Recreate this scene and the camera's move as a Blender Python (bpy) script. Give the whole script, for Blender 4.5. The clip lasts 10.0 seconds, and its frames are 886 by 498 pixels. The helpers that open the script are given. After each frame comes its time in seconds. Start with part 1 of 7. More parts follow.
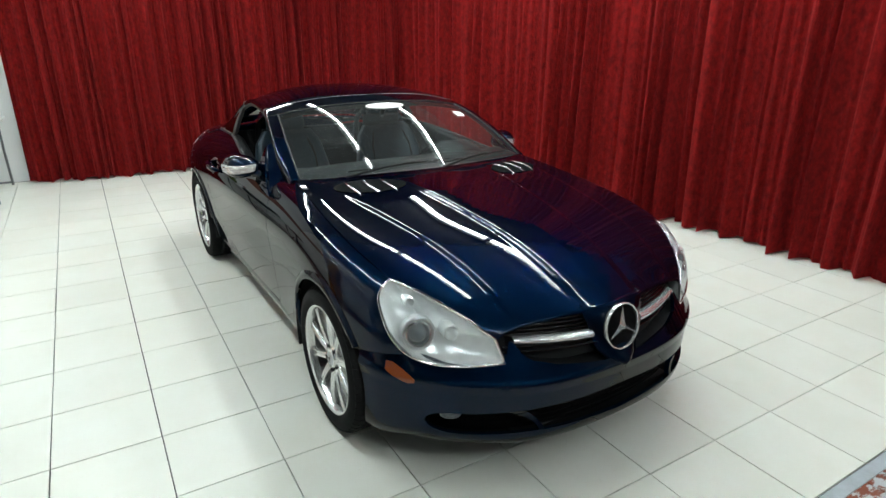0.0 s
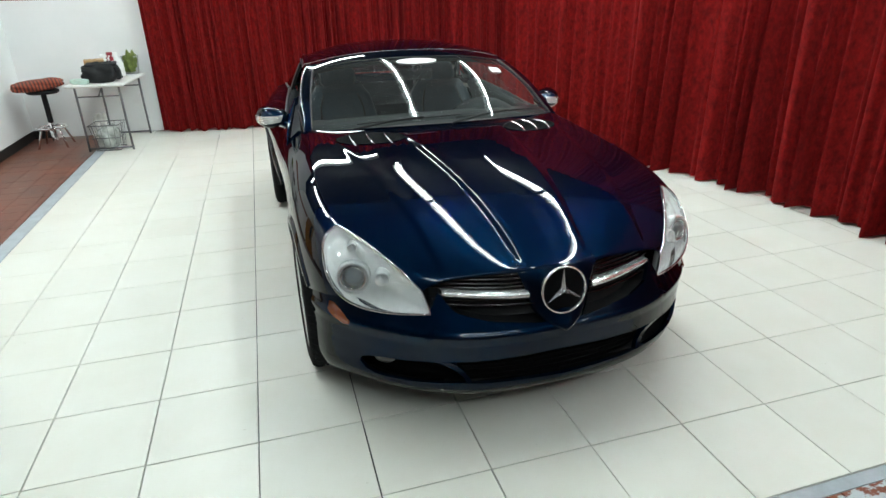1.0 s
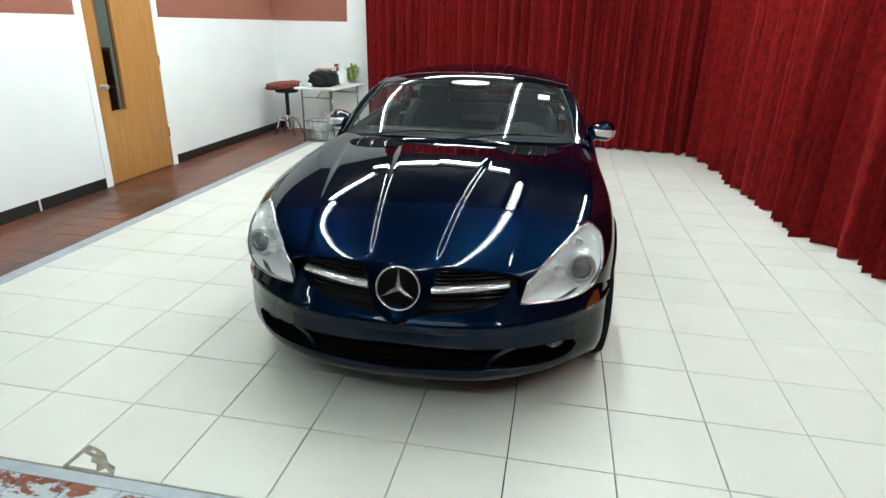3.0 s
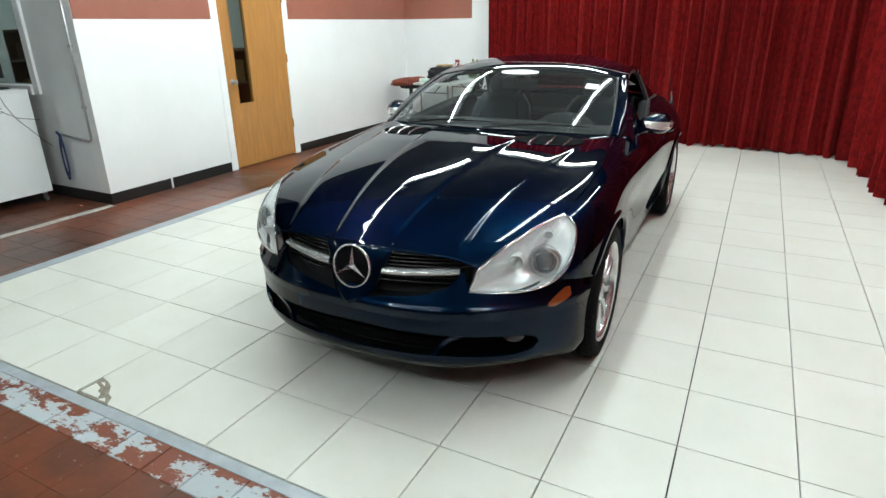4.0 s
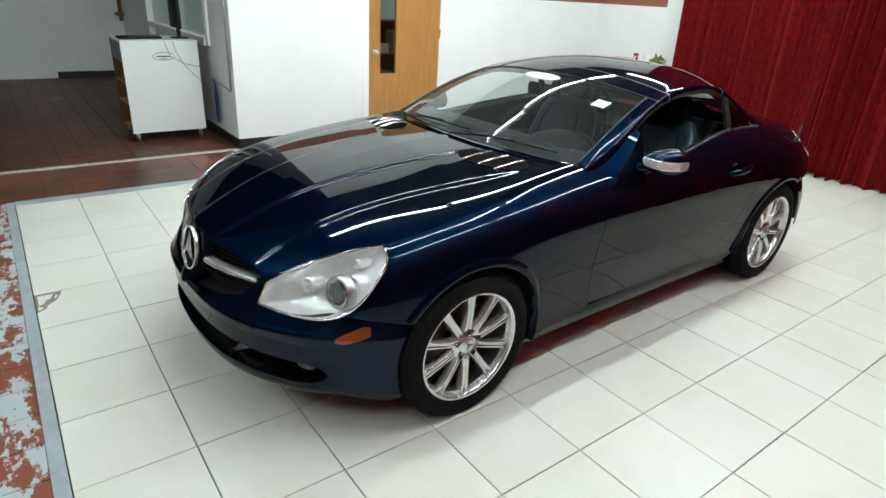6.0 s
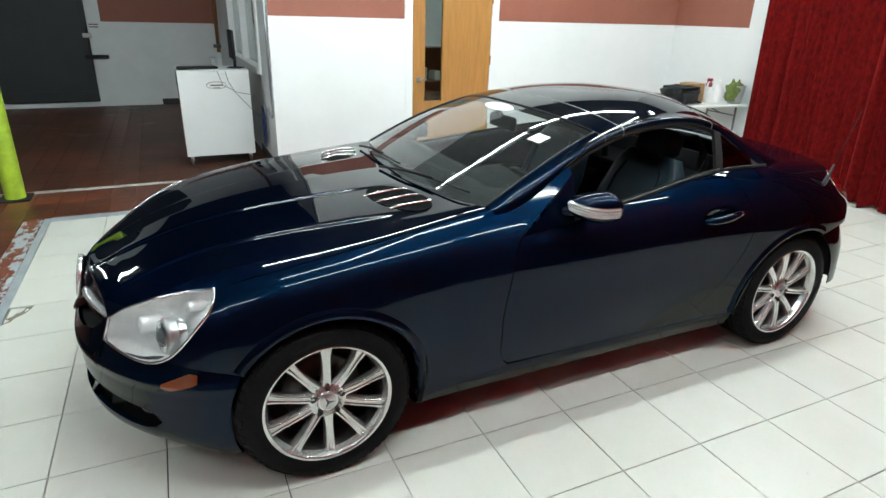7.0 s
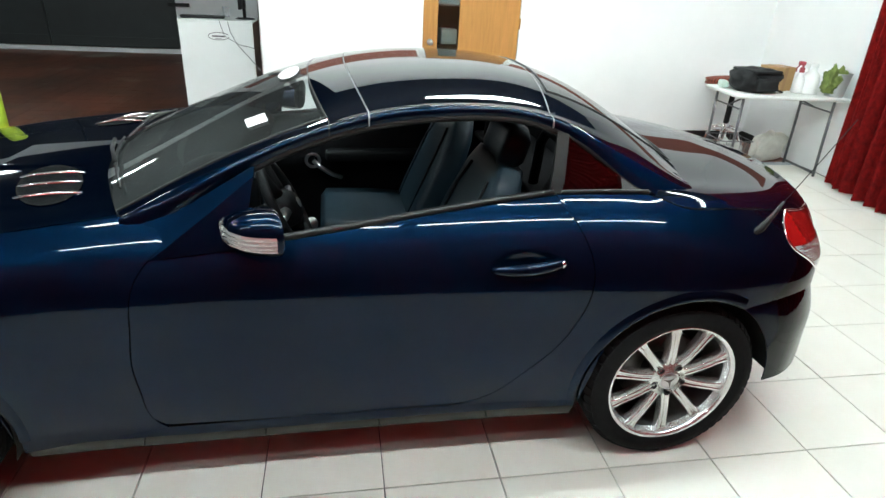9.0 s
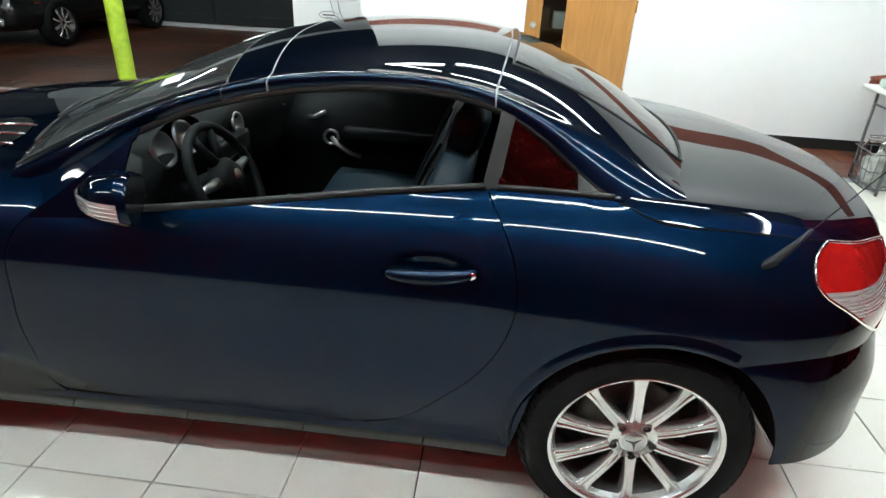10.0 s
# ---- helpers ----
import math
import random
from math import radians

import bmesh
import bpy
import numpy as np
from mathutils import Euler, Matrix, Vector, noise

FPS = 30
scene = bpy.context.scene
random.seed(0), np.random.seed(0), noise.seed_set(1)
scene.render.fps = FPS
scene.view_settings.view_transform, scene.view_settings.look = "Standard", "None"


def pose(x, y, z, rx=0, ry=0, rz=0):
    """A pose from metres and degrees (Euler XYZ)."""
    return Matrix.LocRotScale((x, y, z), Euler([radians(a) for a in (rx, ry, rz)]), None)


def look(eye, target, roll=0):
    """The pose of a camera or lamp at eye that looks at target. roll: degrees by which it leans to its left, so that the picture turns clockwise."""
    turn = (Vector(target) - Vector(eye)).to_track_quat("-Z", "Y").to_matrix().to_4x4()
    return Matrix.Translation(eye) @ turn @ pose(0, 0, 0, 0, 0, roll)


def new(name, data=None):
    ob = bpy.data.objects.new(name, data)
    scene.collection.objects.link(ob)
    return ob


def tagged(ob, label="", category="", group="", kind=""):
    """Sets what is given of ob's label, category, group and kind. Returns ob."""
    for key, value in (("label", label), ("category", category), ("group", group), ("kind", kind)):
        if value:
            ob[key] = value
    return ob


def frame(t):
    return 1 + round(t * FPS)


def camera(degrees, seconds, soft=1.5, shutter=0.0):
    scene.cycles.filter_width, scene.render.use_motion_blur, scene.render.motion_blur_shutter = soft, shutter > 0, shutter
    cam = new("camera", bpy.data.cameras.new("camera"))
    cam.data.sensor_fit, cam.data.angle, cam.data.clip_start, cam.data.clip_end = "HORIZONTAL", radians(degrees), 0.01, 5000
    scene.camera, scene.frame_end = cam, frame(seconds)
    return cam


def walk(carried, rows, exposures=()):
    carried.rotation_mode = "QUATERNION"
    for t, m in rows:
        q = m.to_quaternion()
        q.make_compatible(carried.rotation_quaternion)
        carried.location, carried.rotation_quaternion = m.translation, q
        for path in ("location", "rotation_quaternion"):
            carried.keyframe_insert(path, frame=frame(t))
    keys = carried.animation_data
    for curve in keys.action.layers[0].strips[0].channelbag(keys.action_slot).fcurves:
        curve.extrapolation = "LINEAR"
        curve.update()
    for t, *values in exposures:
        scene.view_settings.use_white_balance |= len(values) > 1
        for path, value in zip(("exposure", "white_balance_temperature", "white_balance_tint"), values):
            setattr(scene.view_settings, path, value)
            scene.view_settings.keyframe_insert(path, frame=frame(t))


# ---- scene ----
cam = camera(74.1, 10.0)
PATH = [
    (0, (-1.659, -1.559, 1.601), (-0.684, 0.046, 0.915), 0.6),
    (0.5, (-1.349, -1.767, 1.565), (-0.618, -0.057, 0.828), -0.2),
    (1, (-1.013, -1.904, 1.568), (-0.494, -0.145, 0.771), -0.9),
    (1.5, (-0.688, -2.185, 1.578), (-0.366, -0.35, 0.852), 0.5),
    (2, (-0.298, -2.199, 1.532), (-0.13, -0.347, 0.796), 0.3),
    (2.5, (0.076, -2.195, 1.539), (0.004, -0.333, 0.813), -0.3),
    (2.7, (0.242, -2.269, 1.543), (0.054, -0.401, 0.852), 0.7),
    (3.8, (1.092, -2.025, 1.545), (0.344, -0.342, 0.757), -1.2),
    (4, (1.264, -1.989, 1.489), (0.395, -0.335, 0.774), -0.8),
    (4.5, (1.621, -1.799, 1.501), (0.587, -0.262, 0.748), -0.7),
    (5, (1.884, -1.442, 1.548), (0.712, -0.021, 0.769), 2.4),
    (5.2, (1.962, -1.347, 1.557), (0.731, 0.047, 0.823), 3.1),
    (6.3, (2.362, -0.44, 1.591), (0.838, 0.563, 0.772), 2.2),
    (6.5, (2.42, -0.242, 1.568), (0.847, 0.697, 0.764), 1.3),
    (7, (2.523, 0.185, 1.619), (0.84, 0.971, 0.878), 1.6),
    (7.5, (2.428, 0.648, 1.602), (0.741, 1.407, 0.84), 2.8),
    (8, (2.408, 1.104, 1.566), (0.667, 1.76, 0.831), 0.6),
    (8.5, (2.367, 1.491, 1.576), (0.600, 1.974, 0.772), 1.7),
    (9, (2.232, 1.881, 1.571), (0.455, 2.217, 0.717), 3.3),
    (9.5, (2.152, 2.269, 1.547), (0.363, 2.420, 0.667), 2.6),
    (10, (1.983, 2.560, 1.487), (0.204, 2.403, 0.587), 3.0),
]
walk(cam, [(t, look(eye, target, roll)) for t, eye, target, roll in PATH], [(0.0, 0.0), (8.6, 0.0), (9.0, 0.30), (9.5, 0.25), (10.0, 0.28)])

# ---- light ----
world = bpy.data.worlds.new("world")
scene.world = world
world.use_nodes = True
world.node_tree.nodes["Background"].inputs[0].default_value = (0.8, 0.9, 1.0, 1)
world.node_tree.nodes["Background"].inputs[1].default_value = 0.02
CEIL = 3.5


# ---- materials ----
def material(name, base, rough=0.5, metal=0.0, coat=0.0, vary=0.0, scale=8.0, bump=0.0, bump_scale=60.0, second=None, spec=0.5, emit=None, power=0.0, random=0.0, stretch=(1, 1, 1), placed=False):
    m = bpy.data.materials.new(name)
    m.use_nodes = True
    nt = m.node_tree
    b = nt.nodes["Principled BSDF"]
    b.inputs["Base Color"].default_value = (*base, 1)
    b.inputs["Roughness"].default_value = rough
    b.inputs["Metallic"].default_value = metal
    b.inputs["Coat Weight"].default_value = coat
    b.inputs["Coat Roughness"].default_value = 0.02
    b.inputs["Specular IOR Level"].default_value = spec
    if emit:
        b.inputs["Emission Color"].default_value = (*emit, 1)
        b.inputs["Emission Strength"].default_value = power
    if vary or bump or second:
        co = nt.nodes.new("ShaderNodeTexCoord")
        mp = nt.nodes.new("ShaderNodeMapping")
        mp.inputs["Scale"].default_value = stretch
        if placed:
            nt.links.new(nt.nodes.new("ShaderNodeNewGeometry").outputs["Position"], mp.inputs["Vector"])
        else:
            nt.links.new(co.outputs["Object"], mp.inputs["Vector"])
    if vary or second:
        n1 = nt.nodes.new("ShaderNodeTexNoise")
        n1.inputs["Scale"].default_value = scale
        n1.inputs["Detail"].default_value = 6
        n1.inputs["Roughness"].default_value = 0.65
        nt.links.new(mp.outputs["Vector"], n1.inputs["Vector"])
        ramp = nt.nodes.new("ShaderNodeValToRGB")
        lo = second or tuple(c * (1 - vary) for c in base)
        ramp.color_ramp.elements[0].position, ramp.color_ramp.elements[1].position = 0.35, 0.65
        ramp.color_ramp.elements[0].color, ramp.color_ramp.elements[1].color = (*lo, 1), (*base, 1)
        nt.links.new(n1.outputs["Fac"], ramp.inputs["Fac"])
        out = ramp.outputs["Color"]
        if random:
            info = nt.nodes.new("ShaderNodeObjectInfo")
            mr = nt.nodes.new("ShaderNodeMapRange")
            mr.inputs["To Min"].default_value, mr.inputs["To Max"].default_value = 1 - random, 1.0
            nt.links.new(info.outputs["Random"], mr.inputs["Value"])
            hsv = nt.nodes.new("ShaderNodeHueSaturation")
            nt.links.new(mr.outputs["Result"], hsv.inputs["Value"])
            nt.links.new(out, hsv.inputs["Color"])
            out = hsv.outputs["Color"]
        nt.links.new(out, b.inputs["Base Color"])
    if bump:
        n2 = nt.nodes.new("ShaderNodeTexNoise")
        n2.inputs["Scale"].default_value = bump_scale
        n2.inputs["Detail"].default_value = 4
        nt.links.new(mp.outputs["Vector"], n2.inputs["Vector"])
        bp = nt.nodes.new("ShaderNodeBump")
        bp.inputs["Strength"].default_value = bump
        bp.inputs["Distance"].default_value = 0.01
        nt.links.new(n2.outputs["Fac"], bp.inputs["Height"])
        nt.links.new(bp.outputs["Normal"], b.inputs["Normal"])
    return m


def glass(name, tint=(0.9, 0.95, 0.95), rough=0.0, haze=0.0):
    """Thin sheet glass: clear to look through, with a mirror-like sheen that grows at a slant."""
    m = bpy.data.materials.new(name)
    m.use_nodes = True
    nt = m.node_tree
    for n in list(nt.nodes):
        nt.nodes.remove(n)
    out = nt.nodes.new("ShaderNodeOutputMaterial")
    tr = nt.nodes.new("ShaderNodeBsdfTransparent")
    tr.inputs[0].default_value = (*tint, 1)
    gl = nt.nodes.new("ShaderNodeBsdfGlossy")
    gl.inputs["Roughness"].default_value = rough
    # share of gloss: 4 % straight on, rising with the fifth power of the slant
    lw = nt.nodes.new("ShaderNodeLayerWeight")
    pw = nt.nodes.new("ShaderNodeMath")
    pw.operation = "POWER"
    pw.inputs[1].default_value = 5.0
    nt.links.new(lw.outputs["Facing"], pw.inputs[0])
    fr = nt.nodes.new("ShaderNodeMapRange")
    fr.inputs["To Min"].default_value, fr.inputs["To Max"].default_value = 0.045, 1.0
    nt.links.new(pw.outputs[0], fr.inputs["Value"])
    mix = nt.nodes.new("ShaderNodeMixShader")
    nt.links.new(fr.outputs[0], mix.inputs[0])
    nt.links.new(tr.outputs[0], mix.inputs[1])
    nt.links.new(gl.outputs[0], mix.inputs[2])
    last = mix
    if haze:
        df = nt.nodes.new("ShaderNodeBsdfDiffuse")
        df.inputs[0].default_value = (0.85, 0.88, 0.88, 1)
        last = nt.nodes.new("ShaderNodeMixShader")
        last.inputs[0].default_value = haze
        nt.links.new(mix.outputs[0], last.inputs[1])
        nt.links.new(df.outputs[0], last.inputs[2])
    nt.links.new(last.outputs[0], out.inputs[0])
    return m


def car_paint():
    """Dark blue metallic paint that turns to violet at a slant, under a clear coat."""
    m = material("blue metallic paint", (0.003, 0.010, 0.030), 0.39, 1.0, 1.0)
    nt = m.node_tree
    b = nt.nodes["Principled BSDF"]
    b.inputs["Coat IOR"].default_value = 1.25
    b.inputs["Specular Tint"].default_value = (0.005, 0.03, 0.06, 1)
    b.inputs["Coat Roughness"].default_value = 0.012
    co = nt.nodes.new("ShaderNodeTexCoord")
    flake = nt.nodes.new("ShaderNodeTexNoise")
    flake.inputs["Scale"].default_value = 900
    nt.links.new(co.outputs["Object"], flake.inputs["Vector"])
    ramp = nt.nodes.new("ShaderNodeValToRGB")
    ramp.color_ramp.elements[0].color = (0.0004, 0.0047, 0.0141, 1)
    ramp.color_ramp.elements[1].color = (0.0010, 0.0105, 0.0314, 1)
    nt.links.new(flake.outputs["Fac"], ramp.inputs["Fac"])
    nt.links.new(ramp.outputs["Color"], b.inputs["Base Color"])
    b.inputs["Specular IOR Level"].default_value = 0.0
    # flakes lying at a slant spread the light wider
    b.inputs["Roughness"].default_value = 0.34
    wide = nt.nodes.new("ShaderNodeBsdfPrincipled")
    for key in ("Coat IOR", "Specular Tint", "Coat Roughness", "Coat Weight", "Metallic", "Specular IOR Level"):
        wide.inputs[key].default_value = b.inputs[key].default_value
    wide.inputs["Roughness"].default_value = 0.62
    nt.links.new(ramp.outputs["Color"], wide.inputs["Base Color"])
    mix = nt.nodes.new("ShaderNodeMixShader")
    mix.inputs[0].default_value = 0.5
    nt.links.new(b.outputs[0], mix.inputs[1])
    nt.links.new(wide.outputs[0], mix.inputs[2])
    nt.links.new(mix.outputs[0], nt.nodes["Material Output"].inputs["Surface"])
    return m


M_PAINT = car_paint()
M_BLACK = material("black plastic", (0.008, 0.008, 0.009), 0.55, spec=0.25, bump=0.05, bump_scale=400)
M_GLOSSBLACK = material("gloss black trim", (0.006, 0.006, 0.007), 0.12)
M_RUBBER = material("tyre rubber", (0.008, 0.008, 0.0085), 0.8, spec=0.10, vary=0.3, scale=30, bump=0.1, bump_scale=200)
M_SEAL = material("rubber seal", (0.014, 0.014, 0.014), 0.5, spec=0.3, vary=0.3, scale=60)
M_SILVER = material("silver alloy paint", (0.66, 0.66, 0.655), 0.20, 0.78, 0.5, vary=0.06, scale=20)
M_BARREL = material("dull alloy barrel", (0.17, 0.17, 0.17), 0.45, 0.8, vary=0.4, scale=12)
M_CHROME = material("chrome", (0.86, 0.86, 0.87), 0.06, 1.0)
M_BRIGHT = material("bright chrome", (0.90, 0.90, 0.91), 0.22, 0.75)
M_SATIN = material("satin aluminium", (0.55, 0.56, 0.57), 0.3, 1.0)
M_DISC = material("brake disc steel", (0.12, 0.11, 0.105), 0.4, 0.9, vary=0.4, scale=15)
M_SEAM = material("grey rubber seam", (0.17, 0.175, 0.18), 0.5)
M_GLASS = glass("clear glass", (0.66, 0.73, 0.71))
M_SCREEN = glass("windscreen glass", (0.68, 0.75, 0.74), haze=0.015)
M_LENS = glass("lamp lens", (0.97, 0.99, 0.99), haze=0.10)
M_TINT = glass("tinted glass", (0.14, 0.15, 0.16))
M_DARKTINT = glass("dark tinted glass", (0.03, 0.03, 0.033))
M_LAMP = material("lamp reflector", (0.97, 0.985, 0.985), 0.10, 0.30, vary=0.15, scale=45, bump=0.2, bump_scale=45)
M_SMOKE = material("smoked fog lamp glass", (0.07, 0.07, 0.072), 0.3, 0.0, 0.25)
M_AMBER = material("amber lens", (0.20, 0.045, 0.012), 0.15, coat=1.0)
M_RED = material("red lens", (0.30, 0.007, 0.006), 0.10, coat=1.0, second=(0.24, 0.005, 0.005), scale=28)
M_CLEARLENS = material("ribbed clear lens", (0.72, 0.71, 0.71), 0.12, 0.7, coat=0.6)
M_LEATHER = material("blue grey leather", (0.009, 0.024, 0.036), 0.48, spec=0.3, vary=0.25, scale=18, bump=0.15, bump_scale=260)
M_DASH = material("dark grey dash plastic", (0.006, 0.007, 0.0078), 0.55, spec=0.10, bump=0.1, bump_scale=500)
M_CARPET = material("black carpet", (0.005, 0.005, 0.0055), 0.95, spec=0.08, bump=0.3, bump_scale=500)
M_WHITE_STICKER = material("white sticker", (0.85, 0.85, 0.85), 0.5)
M_WALL = material("white wall paint", (0.87, 0.88, 0.88), 0.55, vary=0.05, scale=1.3, bump=0.04, bump_scale=40)
M_WALLGREY = material("grey white wall paint", (0.84, 0.87, 0.88), 0.6, vary=0.08, scale=2, bump=0.04, bump_scale=40)
# for the unseen end wall, kept dark so the bumper mirrors little light
M_DIMWALL = material("unseen dark grey wall", (0.10, 0.105, 0.11), 0.7, vary=0.15, scale=2, bump=0.04, bump_scale=40)
M_BAND = material("brown red wall paint", (0.30, 0.10, 0.065), 0.6, vary=0.1, scale=3)
M_BASE = material("black vinyl baseboard", (0.012, 0.012, 0.012), 0.45)
M_CEIL = material("dark grey ceiling board", (0.09, 0.09, 0.092), 0.9, vary=0.2, scale=4)
M_DOOR = material("orange brown wood veneer", (0.46, 0.215, 0.062), 0.35, vary=0.22, scale=3.0, stretch=(1, 9, 0.8), bump=0.03)
M_CURTAIN = material("dark red velvet", (0.165, 0.0048, 0.0047), 0.95, second=(0.075, 0.0024, 0.0026), scale=24, stretch=(1, 1, 0.7), spec=0.1, bump=0.5, bump_scale=45)
M_CURTAIN.node_tree.nodes["Principled BSDF"].inputs["Sheen Weight"].default_value = 0.2
M_CURTAIN.node_tree.nodes["Principled BSDF"].inputs["Sheen Tint"].default_value = (0.8, 0.05, 0.05, 1)
M_TILE = material("cream ceramic tile", (0.80, 0.795, 0.735), 0.36, second=(0.765, 0.75, 0.675), scale=2.2, random=0.05, bump=0.012, bump_scale=12, placed=True)


def tile_marks(m):
    """Adds small scuffs and soft brownish smudges to the tiles."""
    nt = m.node_tree
    b = nt.nodes["Principled BSDF"]
    was = b.inputs["Base Color"].links[0].from_socket
    pos = nt.nodes.new("ShaderNodeNewGeometry").outputs["Position"]
    for scale, lo, hi, tint, amount in ((3.1, 0.66, 0.80, (0.56, 0.50, 0.38, 1), 0.35), (17.0, 0.70, 0.76, (0.42, 0.37, 0.29, 1), 0.45), (70.0, 0.60, 0.80, (0.62, 0.60, 0.52, 1), 0.35)):
        n = nt.nodes.new("ShaderNodeTexNoise")
        n.inputs["Scale"].default_value, n.inputs["Detail"].default_value, n.inputs["Roughness"].default_value = scale, 5, 0.6
        nt.links.new(pos, n.inputs["Vector"])
        r = nt.nodes.new("ShaderNodeMapRange")
        r.inputs["From Min"].default_value, r.inputs["From Max"].default_value, r.inputs["To Max"].default_value = lo, hi, amount
        nt.links.new(n.outputs["Fac"], r.inputs["Value"])
        mx = nt.nodes.new("ShaderNodeMix")
        mx.data_type = "RGBA"
        nt.links.new(r.outputs["Result"], mx.inputs[0])
        nt.links.new(was, mx.inputs[6])
        mx.inputs[7].default_value = tint
        was = mx.outputs[2]
    nt.links.new(was, b.inputs["Base Color"])


tile_marks(M_TILE)
M_GROUT = material("dark grout", (0.06, 0.057, 0.052), 0.9, vary=0.5, scale=6)
M_QUARRY = material("red brown quarry tile", (0.205, 0.053, 0.022), 0.36, second=(0.095, 0.033, 0.019), scale=1.4, bump=0.08, bump_scale=30)


def floor_stains(m):
    """Pale grey and dark worn patches on the quarry tiles."""
    nt = m.node_tree
    b = nt.nodes["Principled BSDF"]
    was = b.inputs["Base Color"].links[0].from_socket
    pos = nt.nodes.new("ShaderNodeNewGeometry").outputs["Position"]
    for scale, lo, hi, tint, amount in ((0.75, 0.50, 0.62, (0.035, 0.018, 0.012, 1), 0.75), (1.3, 0.60, 0.66, (0.14, 0.125, 0.10, 1), 0.6), (23.0, 0.64, 0.70, (0.34, 0.30, 0.26, 1), 0.6)):
        n = nt.nodes.new("ShaderNodeTexNoise")
        n.inputs["Scale"].default_value, n.inputs["Detail"].default_value, n.inputs["Roughness"].default_value = scale, 6, 0.62
        nt.links.new(pos, n.inputs["Vector"])
        r = nt.nodes.new("ShaderNodeMapRange")
        r.inputs["From Min"].default_value, r.inputs["From Max"].default_value, r.inputs["To Max"].default_value = lo, hi, amount
        nt.links.new(n.outputs["Fac"], r.inputs["Value"])
        mx = nt.nodes.new("ShaderNodeMix")
        mx.data_type = "RGBA"
        nt.links.new(r.outputs["Result"], mx.inputs[0])
        nt.links.new(was, mx.inputs[6])
        mx.inputs[7].default_value = tint
        was = mx.outputs[2]
    nt.links.new(was, b.inputs["Base Color"])


floor_stains(M_QUARRY)
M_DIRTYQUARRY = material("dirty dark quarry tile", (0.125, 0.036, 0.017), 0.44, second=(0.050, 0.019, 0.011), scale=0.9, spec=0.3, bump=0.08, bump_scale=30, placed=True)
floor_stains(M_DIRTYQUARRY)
M_STRIP = material("pale grey painted edging", (0.47, 0.52, 0.56), 0.45, 0.2, vary=0.2, scale=9)
M_WHITELINE = material("white floor paint", (0.62, 0.61, 0.57), 0.6, second=(0.40, 0.36, 0.31), scale=12)
M_TUBE = material("fluorescent tube", (1, 1, 1), 0.5, emit=(0.872, 1.0, 0.99), power=120.0)
# lower power, set to balance light on the front floor and back curtain
M_DIMTUBE = material("dimmer fluorescent tube", (1, 1, 1), 0.5, emit=(0.872, 1.0, 0.99), power=100.0)
M_FIXTURE = material("white lamp housing", (0.8, 0.8, 0.8), 0.4)
M_STEEL = material("grey steel door", (0.019, 0.023, 0.025), 0.6, 0.1, vary=0.25, scale=3)
M_YELLOW = material("yellow green paint", (0.50, 0.72, 0.05), 0.4, second=(0.33, 0.48, 0.04), scale=9)


def worn_paint():
    """Old white paint, flaked off red brown tiles."""
    m = material("flaked white paint on tile", (0.5, 0.5, 0.5), 0.5, bump=0.06, bump_scale=30)
    nt = m.node_tree
    b = nt.nodes["Principled BSDF"]
    co = nt.nodes.new("ShaderNodeTexCoord")
    mp = nt.nodes.new("ShaderNodeMapping")
    mp.inputs["Scale"].default_value = (0.55, 1, 1)
    n = nt.nodes.new("ShaderNodeTexNoise")
    n.inputs["Scale"].default_value, n.inputs["Detail"].default_value, n.inputs["Roughness"].default_value = 9, 9, 0.72
    r = nt.nodes.new("ShaderNodeValToRGB")
    r.color_ramp.elements[0].position, r.color_ramp.elements[1].position = 0.490, 0.515
    r.color_ramp.elements[0].color, r.color_ramp.elements[1].color = (0.20, 0.052, 0.024, 1), (0.47, 0.52, 0.55, 1)
    nt.links.new(nt.nodes.new("ShaderNodeNewGeometry").outputs["Position"], mp.inputs["Vector"])
    nt.links.new(mp.outputs["Vector"], n.inputs["Vector"])
    nt.links.new(n.outputs["Fac"], r.inputs["Fac"])
    nt.links.new(r.outputs["Color"], b.inputs["Base Color"])
    return m


M_WORN = worn_paint()


# ---- builders ----
def link(name, bm, mat, parent=None, label="", smooth=False):
    me = bpy.data.meshes.new(name)
    bm.to_mesh(me)
    bm.free()
    me.materials.append(mat)
    if smooth:
        me.polygons.foreach_set("use_smooth", [True] * len(me.polygons))
    ob = new(name, me)
    if parent is not None:
        ob.parent = parent
    if label:
        ob["label"] = label
    return ob


def part(name, bm, mat, parent, label="", smooth=True):
    return link(name, bm, mat, parent, label, smooth)


def empty(name, m, label, category, group="", kind=""):
    ob = new(name)
    ob.matrix_world = m
    return tagged(ob, label, category, group, kind)


def box(x0, y0, z0, x1, y1, z1, bevel=0.0, bm=None, segs=2):
    bm2 = bmesh.new()
    bmesh.ops.create_cube(bm2, size=1)
    for v in bm2.verts:
        v.co = Vector(((x0 + x1) / 2 + v.co.x * (x1 - x0), (y0 + y1) / 2 + v.co.y * (y1 - y0), (z0 + z1) / 2 + v.co.z * (z1 - z0)))
    if bevel:
        bmesh.ops.bevel(bm2, geom=bm2.edges[:], offset=bevel, segments=segs, affect="EDGES", profile=0.5)
    return merge(bm, bm2)


